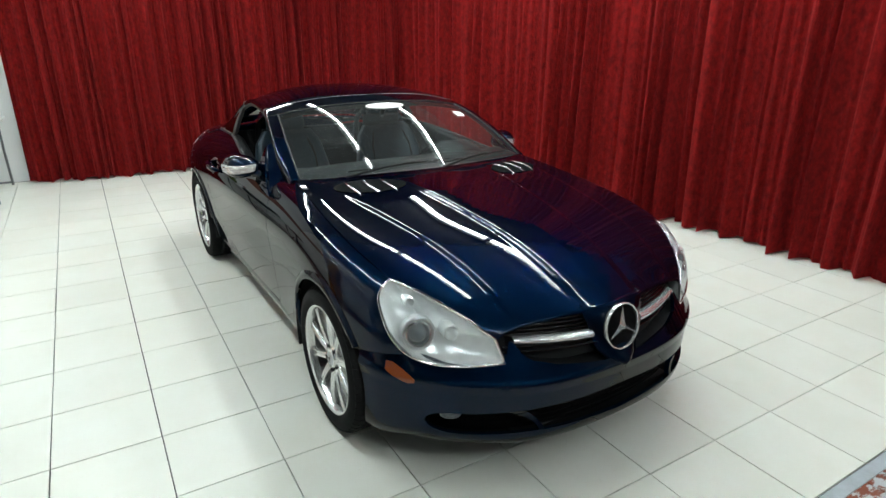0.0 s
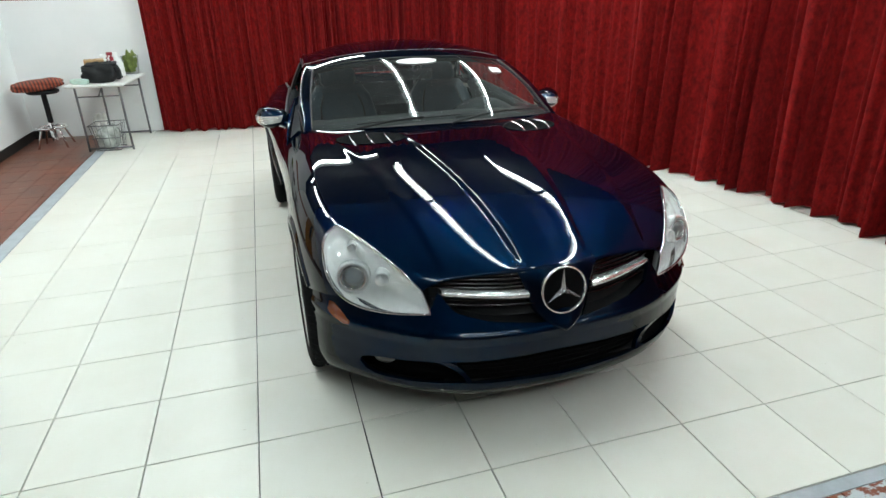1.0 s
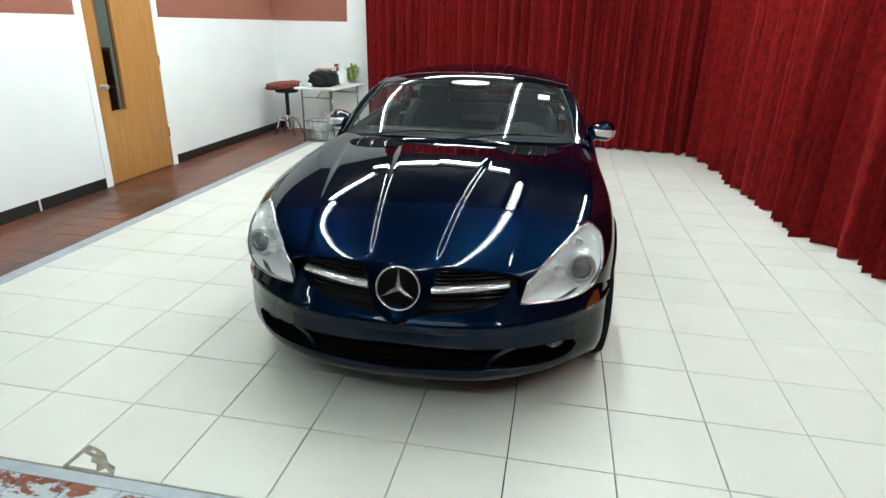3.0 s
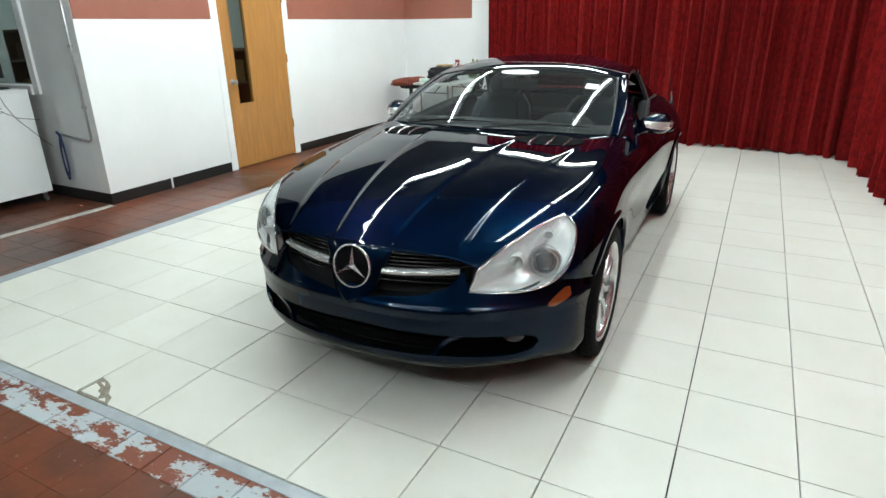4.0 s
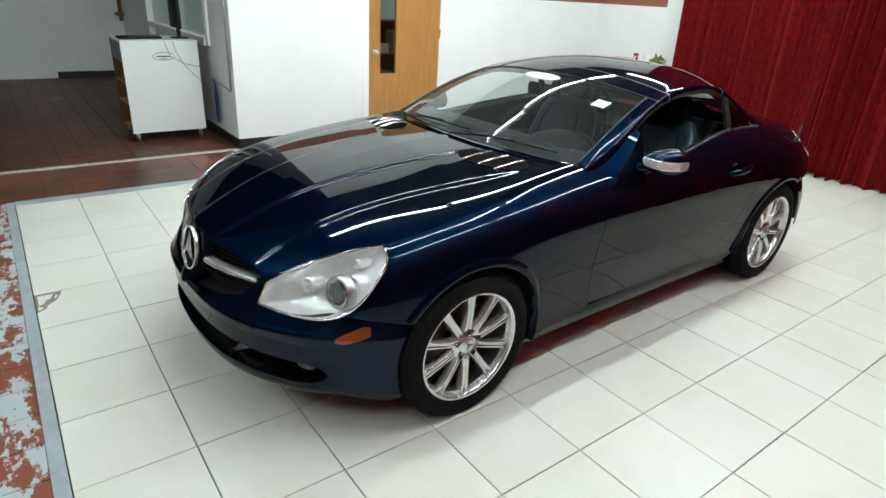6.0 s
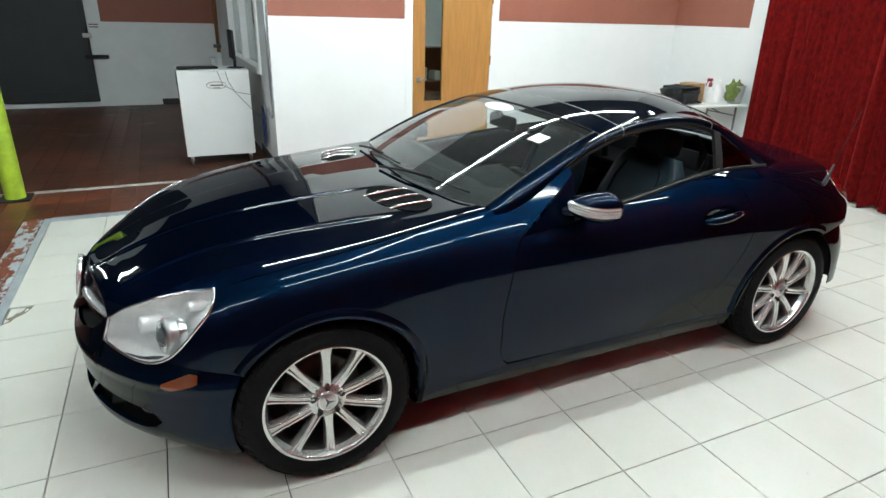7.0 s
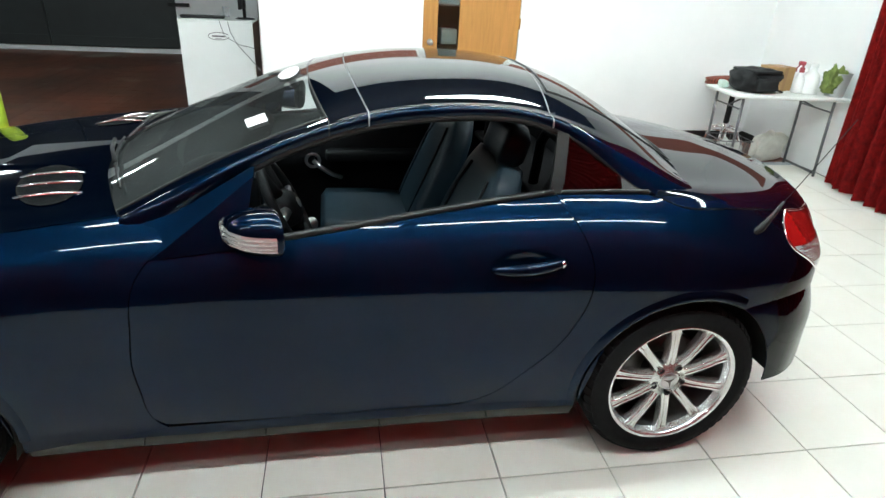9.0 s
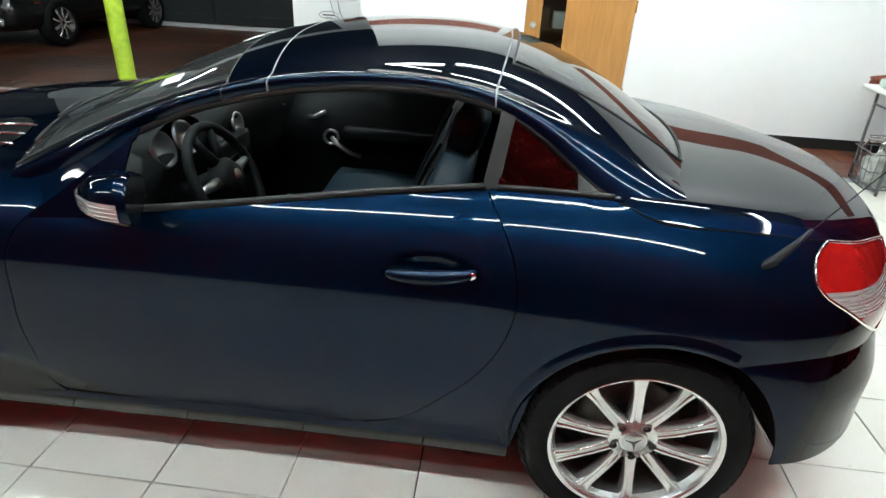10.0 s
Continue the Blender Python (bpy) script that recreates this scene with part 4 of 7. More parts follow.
# tail lamps
for sd in (1, -1):
    tl = new("tail_lamp")
    tl.parent = car
    left = curve_of([(v + 0.008, z) for v, z in TAIL_F])
    right = curve_of([(3.098, 0.635), (3.10, 0.74), (3.075, trunk_z(3.075))])
    dom = coons(line((3.038, 0.632), (3.098, 0.635)), quarter_top(2.828, 3.075), left, right, 14, 25)
    pts = on_side(dom)
    bulge = np.sin(np.linspace(0, math.pi, 14))[None, :, None] * np.sin(np.linspace(0, math.pi, 25))[:, None, None]
    pts = pts + bulge * np.array([0.012, 0.006, 0.0])
    panel("upper_lens", [pts[17:]], M_RED, tl, "red upper lens", 0.01, sd, (0, 2.5, 0.7))
    panel("lower_lens", [pts[:11]], M_RED, tl, "red lower lens", 0.01, sd, (0, 2.5, 0.7))
    rb = coons(curve_of(dom[10]), curve_of(dom[17]), curve_of(dom[10:18, 0]), curve_of(dom[10:18, -1]), 14, 29)
    band = on_side(rb)
    band = band + np.array([0.012, 0.006, 0.0]) * np.sin(np.linspace(0, math.pi, 14))[None, :, None] * 0.8
    band[1::4] += np.array([0.002, 0.001, 0])
    band[2::4] += np.array([0.002, 0.001, 0])
    panel("clear_lens", [band], M_CLEARLENS, tl, "ribbed pale clear lens", 0.01, sd, (0, 2.5, 0.7))
    edge = np.concatenate([pts[0], pts[1:, -1], pts[-1, -2::-1], pts[-2:0:-1, 0]])
    if sd < 0:
        edge = mirrored(edge)
    part("rim", tube([tuple(q) for q in edge], 0.005, 6, closed=True), M_CHROME, tl)

# ---- greenhouse ----
# side rail (left) and middle line of the roof, from windscreen foot to rear window foot
RAIL = curve_of([(0.722, 0.70, 0.918), (0.688, 0.95, 1.045), (0.640, 1.20, 1.140), (0.598, 1.42, 1.195), (0.574, 1.70, 1.212), (0.560, 1.96, 1.180), (0.556, 2.18, 1.105), (0.560, 2.34, 1.035), (0.566, 2.47, 0.968)])
MID = curve_of([(0, 0.525, 0.948), (0, 0.83, 1.083), (0, 1.12, 1.195), (0, 1.38, 1.256), (0, 1.70, 1.282), (0, 1.98, 1.264), (0, 2.22, 1.19), (0, 2.42, 1.078), (0, 2.57, 0.985)])


def find_t(c, v):
    a, b = 0.0, 1.0
    for _ in range(40):
        t = (a + b) / 2
        a, b = (t, b) if c(np.array([t]))[0][1] < v else (a, t)
    return (a + b) / 2


def roof_point(t, q):
    """t along, q across from the middle (0) to the rail (1)."""
    t, q = np.broadcast_arrays(np.asarray(t, float), np.asarray(q, float))
    sh = t.shape
    r, m = RAIL(t.ravel()), MID(t.ravel())
    q = q.ravel()
    k = 1 - np.abs(q) ** 2.6
    kv = 1 - np.abs(q) ** 2.0
    return np.stack([r[:, 0] * q, r[:, 1] + (m[:, 1] - r[:, 1]) * kv, r[:, 2] + (m[:, 2] - r[:, 2]) * k], -1).reshape(*sh, 3)


def roof_sheet(t0, t1, q0, q1, n=24, m=31, lift=0.0):
    t, q = np.meshgrid(np.linspace(t0, t1, n), np.linspace(q0, q1, m), indexing="ij")
    p = roof_point(t, q)
    p[..., 2] += lift
    return p


T_HEAD, T_SEAM1, T_SEAM2, T_RW0, T_RW1 = find_t(RAIL, 1.272), find_t(RAIL, 1.386), find_t(RAIL, 1.965), find_t(RAIL, 1.985), find_t(RAIL, 2.47)
part("windscreen", sheet(roof_sheet(0.0, T_HEAD, -0.955, 0.955, 22, 33, -0.004), None, (0, 1.3, 0.5)), M_SCREEN, car, "clear raked windscreen").visible_shadow = False
LOW_V = [0.70, 0.80, 1.0, 1.42, 1.70, 1.96, 2.12, 2.22, 2.28, 2.36, 2.5]
LOW_Z = [0.896, 0.915, 1.020, 1.160, 1.182, 1.147, 1.064, 0.99, 0.958, 0.938, 0.925]
LOW_U = [0.742, 0.742, 0.714, 0.637, 0.614, 0.606, 0.632, 0.665, 0.685, 0.695, 0.69]


def rail_band(t, n=9):
    """From the rail down to the window opening: n points for each t."""
    r = RAIL(t)
    low = np.stack([cspline(LOW_V, LOW_U, r[:, 1]), r[:, 1], np.minimum(cspline(LOW_V, LOW_Z, r[:, 1]), r[:, 2] - 0.010)], -1)
    rows = []
    for k in np.linspace(0, 1, n):
        q = r + (low - r) * k
        bow = math.sin(math.pi * k)
        q[:, 0] += 0.018 * bow * np.clip((r[:, 1] - 0.7) / 0.2, 0, 1)
        q[:, 2] += 0.009 * bow
        rows.append(q)
    return np.stack(rows, 1), low


def shell(t0, t1, n, q0=0.0, lift=0.0):
    """Left half of the roof skin from q0 outward, with its turned-down edge."""
    t = np.linspace(t0, t1, n)
    top = roof_point(*np.meshgrid(t, np.linspace(q0, 1, 20), indexing="ij"))
    return np.concatenate([top, rail_band(t)[0][:, 1:]], 1)


def both(p):
    return np.concatenate([mirrored(p)[:, ::-1], p[:, 1:]], 1)


panel("windscreen_header", [both(shell(T_HEAD, T_SEAM1 - 0.0015, 6))], M_PAINT, car, out=(0, 1.5, 0.6))
panel("roof", [both(shell(T_SEAM1 + 0.0015, T_SEAM2 - 0.0015, 24))], M_PAINT, car, "glossy blue hardtop roof panel", out=(0, 1.5, 0.6))
QG = 0.72
c_pil = shell(T_RW0, 1.0, 26, QG)
panel("rear_roof", [both(shell(T_SEAM2 + 0.0015, T_RW0, 3))], M_PAINT, car, out=(0, 1.8, 0.5))
for sd in (1, -1):
    panel("rear_pillar", [c_pil], M_PAINT, car, side=sd, out=(0, 1.8, 0.5))
panel("rear_window_sill", [roof_sheet(T_RW1, 1.0, -QG, QG, 4, 25)], M_PAINT, car, out=(0, 1.8, 0.5))
part("rear_window", sheet(roof_sheet(T_RW0, T_RW1, -QG, QG, 18, 25, -0.003), None, (0, 1.8, 0.5)), M_TINT, car, "dark rear window").visible_shadow = False
ww = np.linspace(0, 1, 26)
ring_t = np.concatenate([np.full(26, T_RW0), T_RW0 + (T_RW1 - T_RW0) * ww, np.full(26, T_RW1), T_RW1 - (T_RW1 - T_RW0) * ww])
ring_q = np.concatenate([QG * (2 * ww - 1), np.full(26, QG), QG * (1 - 2 * ww), np.full(26, -QG)])
keep = np.r_[0:25, 26:51, 52:77, 78:103]
part("rear_window_seal", tube([tuple(p) for p in roof_point(ring_t[keep], ring_q[keep])], 0.0042, 6, closed=True), M_SEAL, car, "black seal round the rear window")
for t in (T_SEAM1, T_SEAM2, T_HEAD):
    q = both(shell(t, t + 1e-4, 2))[0]
    part("roof_seam", tube([(a[0], a[1], a[2] - 0.0015) for a in q], 0.0028, 6), M_SEAM if t != T_HEAD else M_SEAL, car, "grey rubber roof seam")

for sd in (1, -1):
    # windscreen pillar with its turned-down edge
    tl_ = np.linspace(0.0, T_HEAD, 26)
    pil = np.concatenate([roof_point(*np.meshgrid(tl_, np.linspace(0.955, 1, 4), indexing="ij")), rail_band(tl_)[0][:, 1:]], 1)
    panel("windscreen_pillar", [pil], M_PAINT, car, thick=0.015, side=sd, out=(0, 1.6, 0.6))
    low = rail_band(np.linspace(0, 1, 70))[1]
    seal = [(sd * (p[0] - 0.010), p[1], p[2] - 0.008) for p in low[8:62]]
    part("door_frame_seal", tube(seal, 0.011, 8), M_SEAL, car, "black rubber window seal")
    wseal = roof_point(np.linspace(0, T_HEAD, 22), 0.957)
    part("windscreen_seal", tube([(sd * p[0], p[1], p[2] - 0.001) for p in wseal], 0.005, 6), M_SEAL, car)
    # quarter glass behind the post
    a = np.array([(0.706, 1.985, 0.952), (0.713, 2.08, 0.953), (0.714, 2.15, 0.953), (0.712, 2.19, 0.953)])
    b = np.array([(0.618, 2.012, 1.122), (0.635, 2.09, 1.068), (0.664, 2.15, 1.030), (0.680, 2.185, 1.008)])
    trim = np.array([[(0.712, 2.185, 0.953), (0.711, 2.235, 0.954), (0.706, 2.27, 0.955)], [(0.664, 2.180, 1.010), (0.690, 2.235, 0.975), (0.704, 2.268, 0.958)]])
    panel("quarter_trim", [trim], M_SEAL, car, "black corner trim of the quarter window", 0.012, sd, (0, 2.1, 0.9))
    g = np.array([a + (b - a) * k for k in np.linspace(0, 1, 5)])
    part("quarter_window", sheet(g if sd > 0 else mirrored(g), None, (0, 2.1, 0.9)), M_DARKTINT, car, "dark triangular quarter window").visible_shadow = False
    post = np.array([[(0.702, 1.945, 0.945), (0.706, 1.988, 0.946)], [(0.662, 1.963, 1.035), (0.667, 2.002, 1.036)], [(0.612, 1.982, 1.135), (0.618, 2.018, 1.128)]])
    panel("window_post", [post], M_SEAL, car, "grey upright post behind the door window", 0.02, sd, (0, 1.97, 0.9))
    v = np.linspace(1.985, 2.28, 12)
    p = on_side(np.stack([v, np.array([z5(x) for x in v])], -1)[None])[0]
    part("quarter_seal", tube([(sd * (q[0] - 0.006), q[1], q[2] + 0.005) for q in p], 0.009, 8), M_SEAL, car)
    # shoulder between rear fender edge and roof foot
    v = np.linspace(1.97, 2.30, 20)
    e = on_side(np.stack([v, np.array([z5(x) for x in v])], -1)[None])[0]
    f = e.copy()
    f[:, 0], f[:, 2] = e[:, 0] - 0.05, e[:, 2] + 0.006
    panel("belt_shoulder", [np.array([e, f])], M_PAINT, car, thick=0.01, side=sd, out=(0, 2.2, 0.5))

# ---- wheels ----
def wheel(u, v, side, radius, width):
    w = new("wheel")
    w.parent = car
    w.location = (u, v, radius - 0.003)
    flip = pose(0, 0, 0, 0, 90 * side, 0) @ pose(0, 0, 0, 0, 0, 17 * v)
    h = width / 2
    rr = 0.231
    prof = [(rr - 0.006, -h * 0.9), (rr + 0.012, -h), (radius - 0.045, -h - 0.004), (radius - 0.018, -h * 0.97), (radius - 0.003, -h * 0.80)]
    prof += [(radius, -h * 0.55), (radius, -h * 0.52), (radius - 0.007, -h * 0.50), (radius - 0.007, -h * 0.44), (radius, -h * 0.42), (radius + 0.001, -0.03), (radius - 0.007, -0.026), (radius - 0.007, -0.016), (radius + 0.001, -0.012), (radius + 0.001, 0.012)]
    prof += [(radius - 0.007, 0.016), (radius - 0.007, 0.026), (radius + 0.001, 0.03), (radius, h * 0.42), (radius - 0.007, h * 0.44), (radius - 0.007, h * 0.50), (radius, h * 0.52), (radius, h * 0.55)]
    prof += [(radius - 0.003, h * 0.80), (radius - 0.018, h * 0.97), (radius - 0.045, h + 0.004), (radius - 0.052, h + 0.006), (rr + 0.012, h), (rr - 0.006, h * 0.9)]
    ty = part("tyre", lathe(prof, 64, None, flip), M_RUBBER, w, "black rubber tyre")
    # blocks round both shoulders of the tread
    for s in (-1, 1):
        bm = bmesh.new()
        for k in range(56):
            rings = []
            for a in (k * 2 * math.pi / 56, k * 2 * math.pi / 56 + 0.078):
                for rad, z in ((radius + 0.0015, h * 0.57), (radius + 0.0012, h * 0.78), (radius - 0.013, h * 0.965), (radius - 0.024, h * 0.96), (radius - 0.010, h * 0.57)):
                    rings.append(bm.verts.new(flip @ Vector((rad * math.cos(a + 0.05 * z / h), rad * math.sin(a + 0.05 * z / h), s * z))))
            for i in range(5):
                bm.faces.new([rings[i], rings[(i + 1) % 5], rings[5 + (i + 1) % 5], rings[5 + i]])
            bm.faces.new(rings[:5]), bm.faces.new(rings[:4:-1])
        bmesh.ops.recalc_face_normals(bm, faces=bm.faces)
        part("tread", bm, M_RUBBER, ty, "ring of tyre tread blocks", smooth=False)
    bm = lathe([(rr - 0.012, -h * 0.9), (rr - 0.02, -h * 0.3), (rr - 0.022, h * 0.55), (rr - 0.018, h * 0.68)], 64, None, flip)
    part("rim_barrel", bm, M_BARREL, w, "dull alloy barrel")
    bm = lathe([(rr - 0.018, h * 0.66), (rr - 0.011, h * 0.80), (rr - 0.008, h * 0.90), (rr + 0.002, h * 0.985), (rr + 0.007, h * 0.95), (rr + 0.005, h * 0.86)], 64, None, flip)
    part("rim", bm, M_SILVER, w, "silver alloy rim")
    face = h * 0.80
    for k in range(10):
        a = 2 * math.pi * k / 10
        sp = bmesh.new()
        rows = []
        for rad, wd, z in ((0.050, 0.0185, face - 0.014), (0.075, 0.0160, face - 0.007), (0.11, 0.0145, face - 0.002), (0.15, 0.0145, face), (0.185, 0.0158, face), (0.210, 0.0195, face), (0.227, 0.028, face - 0.001)):
            rows.append([(rad, -wd * 1.25, z - 0.032), (rad, -wd, z - 0.004), (rad, -wd * 0.85, z), (rad, -wd * 0.35, z), (rad, -wd * 0.22, z - 0.003), (rad, wd * 0.22, z - 0.003), (rad, wd * 0.35, z), (rad, wd * 0.85, z), (rad, wd, z - 0.004), (rad, wd * 1.25, z - 0.032)])
        sheet(rows, sp)
        bmesh.ops.recalc_face_normals(sp, faces=sp.faces)
        bmesh.ops.transform(sp, matrix=flip @ pose(0, 0, 0, 0, 0, math.degrees(a)), verts=sp.verts)
        part("spoke", sp, M_SILVER, w)
    part("hub", lathe([(0, face - 0.004), (0.036, face - 0.003), (0.040, face - 0.006), (0.042, face - 0.012), (0.066, face - 0.010), (0.072, face - 0.016), (0.074, face - 0.04)], 40, None, flip), M_SILVER, w)
    part("hub_cap", lathe([(0, face + 0.001), (0.030, face), (0.033, face - 0.003)], 32, None, flip), M_SATIN, w, "round aluminium hub cap")
    bm = bmesh.new()
    for k in range(3):
        a = math.pi / 2 + k * 2 * math.pi / 3
        d, n = Vector((math.cos(a), math.sin(a), 0)), Vector((-math.sin(a), math.cos(a), 0))
        t, l, r, c = (bm.verts.new(p + Vector((0, 0, face + 0.0015))) for p in (d * 0.028, n * 0.005 + d * 0.003, -n * 0.005 + d * 0.003, Vector((0, 0, 0.003))))
        bm.faces.new([c, t, l]), bm.faces.new([c, r, t])
    bmesh.ops.transform(bm, matrix=flip, verts=bm.verts)
    part("cap_emblem", bm, M_DISC, w, smooth=False)
    for k in range(5):
        a = 2 * math.pi * (k + 0.5) / 5
        bm = lathe([(0.0, -0.006), (0.007, -0.006), (0.008, 0.004), (0.011, 0.005)], 12, None, flip @ Matrix.Translation((0.056 * math.cos(a), 0.056 * math.sin(a), face - 0.010)))
        part("wheel_bolt", bm, M_BLACK, w)
    part("brake_disc", lathe([(0.06, 0.0), (0.145, 0.0), (0.147, -0.012), (0.147, -0.022), (0.06, -0.022)], 40, None, flip), M_DISC, w, "grey brake disc")
    part("inner_drum", lathe([(0, -0.03), (0.204, -0.03), (0.21, -h * 0.85)], 32, None, flip), M_BLACK, w)
    cal = box(-0.045, 0.075, -0.028, 0.045, 0.15, 0.012, 0.01)
    bmesh.ops.transform(cal, matrix=pose(0, 0, 0, 0, 90 * side, 0) @ pose(0, 0, 0, 0, 0, 60), verts=cal.verts)
    part("brake_caliper", cal, M_DISC, w)


for sd in (1, -1):
    wheel(sd * 0.763, -0.014, sd, 0.316, 0.225)
    wheel(sd * 0.765, WB - 0.010, sd, 0.314, 0.240)
    for v0 in (0.0, WB):
        # liner of the wheel housing
        a = np.radians(np.linspace(192, -16 if v0 == 0 else 4, 30))
        rows = []
        for u in (0.50, 0.70, 0.868):
            tuck = 0.085 if v0 == 0 and u > 0.8 else 0.0
            rows.append([(sd * (u - tuck * min(1.0, max(0.0, (x - 1.9) / 0.9))), v0 + (ARCH + 0.012) * math.cos(x), HUB + (ARCH + 0.012) * math.sin(x)) for x in a])
        part("wheel_housing", sheet(rows), M_BLACK, car, "black wheel housing")
        rows = [[(sd * 0.50, v0 + 0.0, HUB)] * 30, rows[0]]
        part("housing_wall", sheet(rows), M_BLACK, car)
        # rolled edge round the arch
        a0, a1 = (147, -8) if v0 == 0 else (190, 62)
        rows = []
        for rad, du in ((ARCH - 0.001, -0.014), (ARCH - 0.0025, 0.003), (ARCH + 0.003, 0.0085), (ARCH + 0.015, 0.0095), (ARCH + 0.026, 0.0055), (ARCH + 0.036, 0.0005)):
            e = on_side(np.array(arch(v0, a0, a1, rad))[None])[0]
            e[:, 0] += du
            rows.append(e if sd > 0 else mirrored(e))
        part("arch_lip", sheet(rows, None, (0, v0, 0.3)), M_PAINT, car)

# underside and firewall
bm = box(-0.76, 0.38, 0.135, 0.76, 2.06, 0.205, 0.01)
box(-0.48, -0.45, 0.18, 0.48, 0.355, 0.215, 0.01, bm)
box(-0.57, -0.57, 0.20, 0.57, -0.37, 0.225, 0.01, bm)
box(-0.42, -0.735, 0.20, 0.42, -0.605, 0.225, 0.01, bm)
box(-0.50, 2.085, 0.18, 0.50, 3.05, 0.215, 0.01, bm)
part("underbody", bm, M_BLACK, car, "black underbody")
part("bulkhead", box(-0.72, 0.36, 0.2, 0.72, 0.40, 0.86), M_BLACK, car)
part("rear_bulkhead", box(-0.62, 2.30, 0.2, 0.62, 2.34, 0.93), M_CARPET, car)

# cowl under the windscreen, wipers
cw = np.array([on_top(np.stack([curve_of(HOOD_REAR)(np.linspace(0, 1, 16))[:, 0] + dv, curve_of(HOOD_REAR)(np.linspace(0, 1, 16))[:, 1]], -1)[None], -dz)[0] for dv, dz in ((-0.02, 0.02), (0.03, 0.014), (0.10, 0.010), (0.22, 0.0))])
full = np.concatenate([cw, mirrored(cw)[:, ::-1][:, 1:]], 1)
part("cowl", sheet(full, None, (0, 0.5, 0)), M_BLACK, car, "black plastic cowl below the windscreen")
for u0, u1, lift in ((-0.46, 0.10, 0.009), (0.05, 0.58, 0.010)):
    q = np.linspace(u0, u1, 14)
    pts = []
    for k, u in enumerate(q):
        t = 0.004 + 0.012 * math.sin(math.pi * (k / 13) * 0.5)
        p = roof_point(np.array([t]), np.array([u / 0.71]))[0]
        pts.append((p[0], p[1], p[2] + lift))
    wp = part("wiper", tube(pts, 0.0045, 6), M_BLACK, car, "black windscreen wiper")
    part("wiper_arm", tube([(pts[0][0] - 0.03, pts[0][1] - 0.045, pts[0][2] - 0.016), (pts[4][0], pts[4][1] - 0.018, pts[4][2] + 0.003), (pts[8][0], pts[8][1] - 0.002, pts[8][2] + 0.005)], 0.007, 6), M_BLACK, wp)


M_MESH = material("vent mesh", (0.016, 0.017, 0.018), 0.8, 0.0, spec=0.0, vary=0.85, scale=380)


# hood vents: a dark mesh plate with three chrome fins
def vent(side):
    vt = new("hood_vent")
    vt.parent = car
    a = np.linspace(0, 2 * math.pi, 32)
    cu, cv = 0.435, 0.420
    def at(du, dv, lift):
        u, v = cu + du, cv + dv
        cu_, cz_ = controls(np.array([v]))
        lo, hi = 0.5, 1.0
        for _ in range(30):
            s = (lo + hi) / 2
            lo, hi = (s, hi) if spline_rows(cu_, np.array([s]))[0] > u else (lo, s)
        z = spline_rows(cz_, np.array([s]))[0] + float(hood_bump(np.array([v]), np.array([u]))[0])
        return (side * u, v, z + lift)
    rows = [[at(0.165 * r * math.cos(x), 0.095 * r * math.sin(x) + 0.28 * 0.165 * r * math.cos(x), 0.003) for x in a] for r in (0.001, 0.33, 0.66, 1.0)]
    part("mesh_plate", sheet(rows, None, (0, 0.4, 0)), M_MESH, vt, "dark perforated vent plate")
    for k in range(3):
        du = -0.085 + 0.085 * k
        pts = [at(du + 0.012 * math.sin(math.pi * r), -0.095 + 0.19 * r + 0.28 * du, 0.001 + 0.011 * math.sin(math.pi * r) ** 0.7) for r in np.linspace(0, 1, 11)]
        bm = sheet([[(p[0] - 0.0030, p[1], p[2] - 0.004) for p in pts], [(p[0] - 0.0015, p[1], p[2] + 0.002) for p in pts], [(p[0] + 0.0015, p[1], p[2] + 0.002) for p in pts], [(p[0] + 0.0030, p[1], p[2] - 0.004) for p in pts]], None, (0, 0.4, 0.2))
        part("fin", bm, M_CHROME, vt, "curved chrome fin")


# mirrors: rings of a shell that narrows towards the car
MIRROR = ((-0.085, 0.004, 0.004), (-0.082, 0.030, 0.022), (-0.070, 0.052, 0.039), (-0.045, 0.072, 0.053), (-0.015, 0.083, 0.061), (0.02, 0.088, 0.065), (0.045, 0.088, 0.065), (0.053, 0.082, 0.059))


def mirror_taper(u):
    return 0.70 + 0.30 * min(1.0, max(0.0, (u - 0.78) / 0.12))


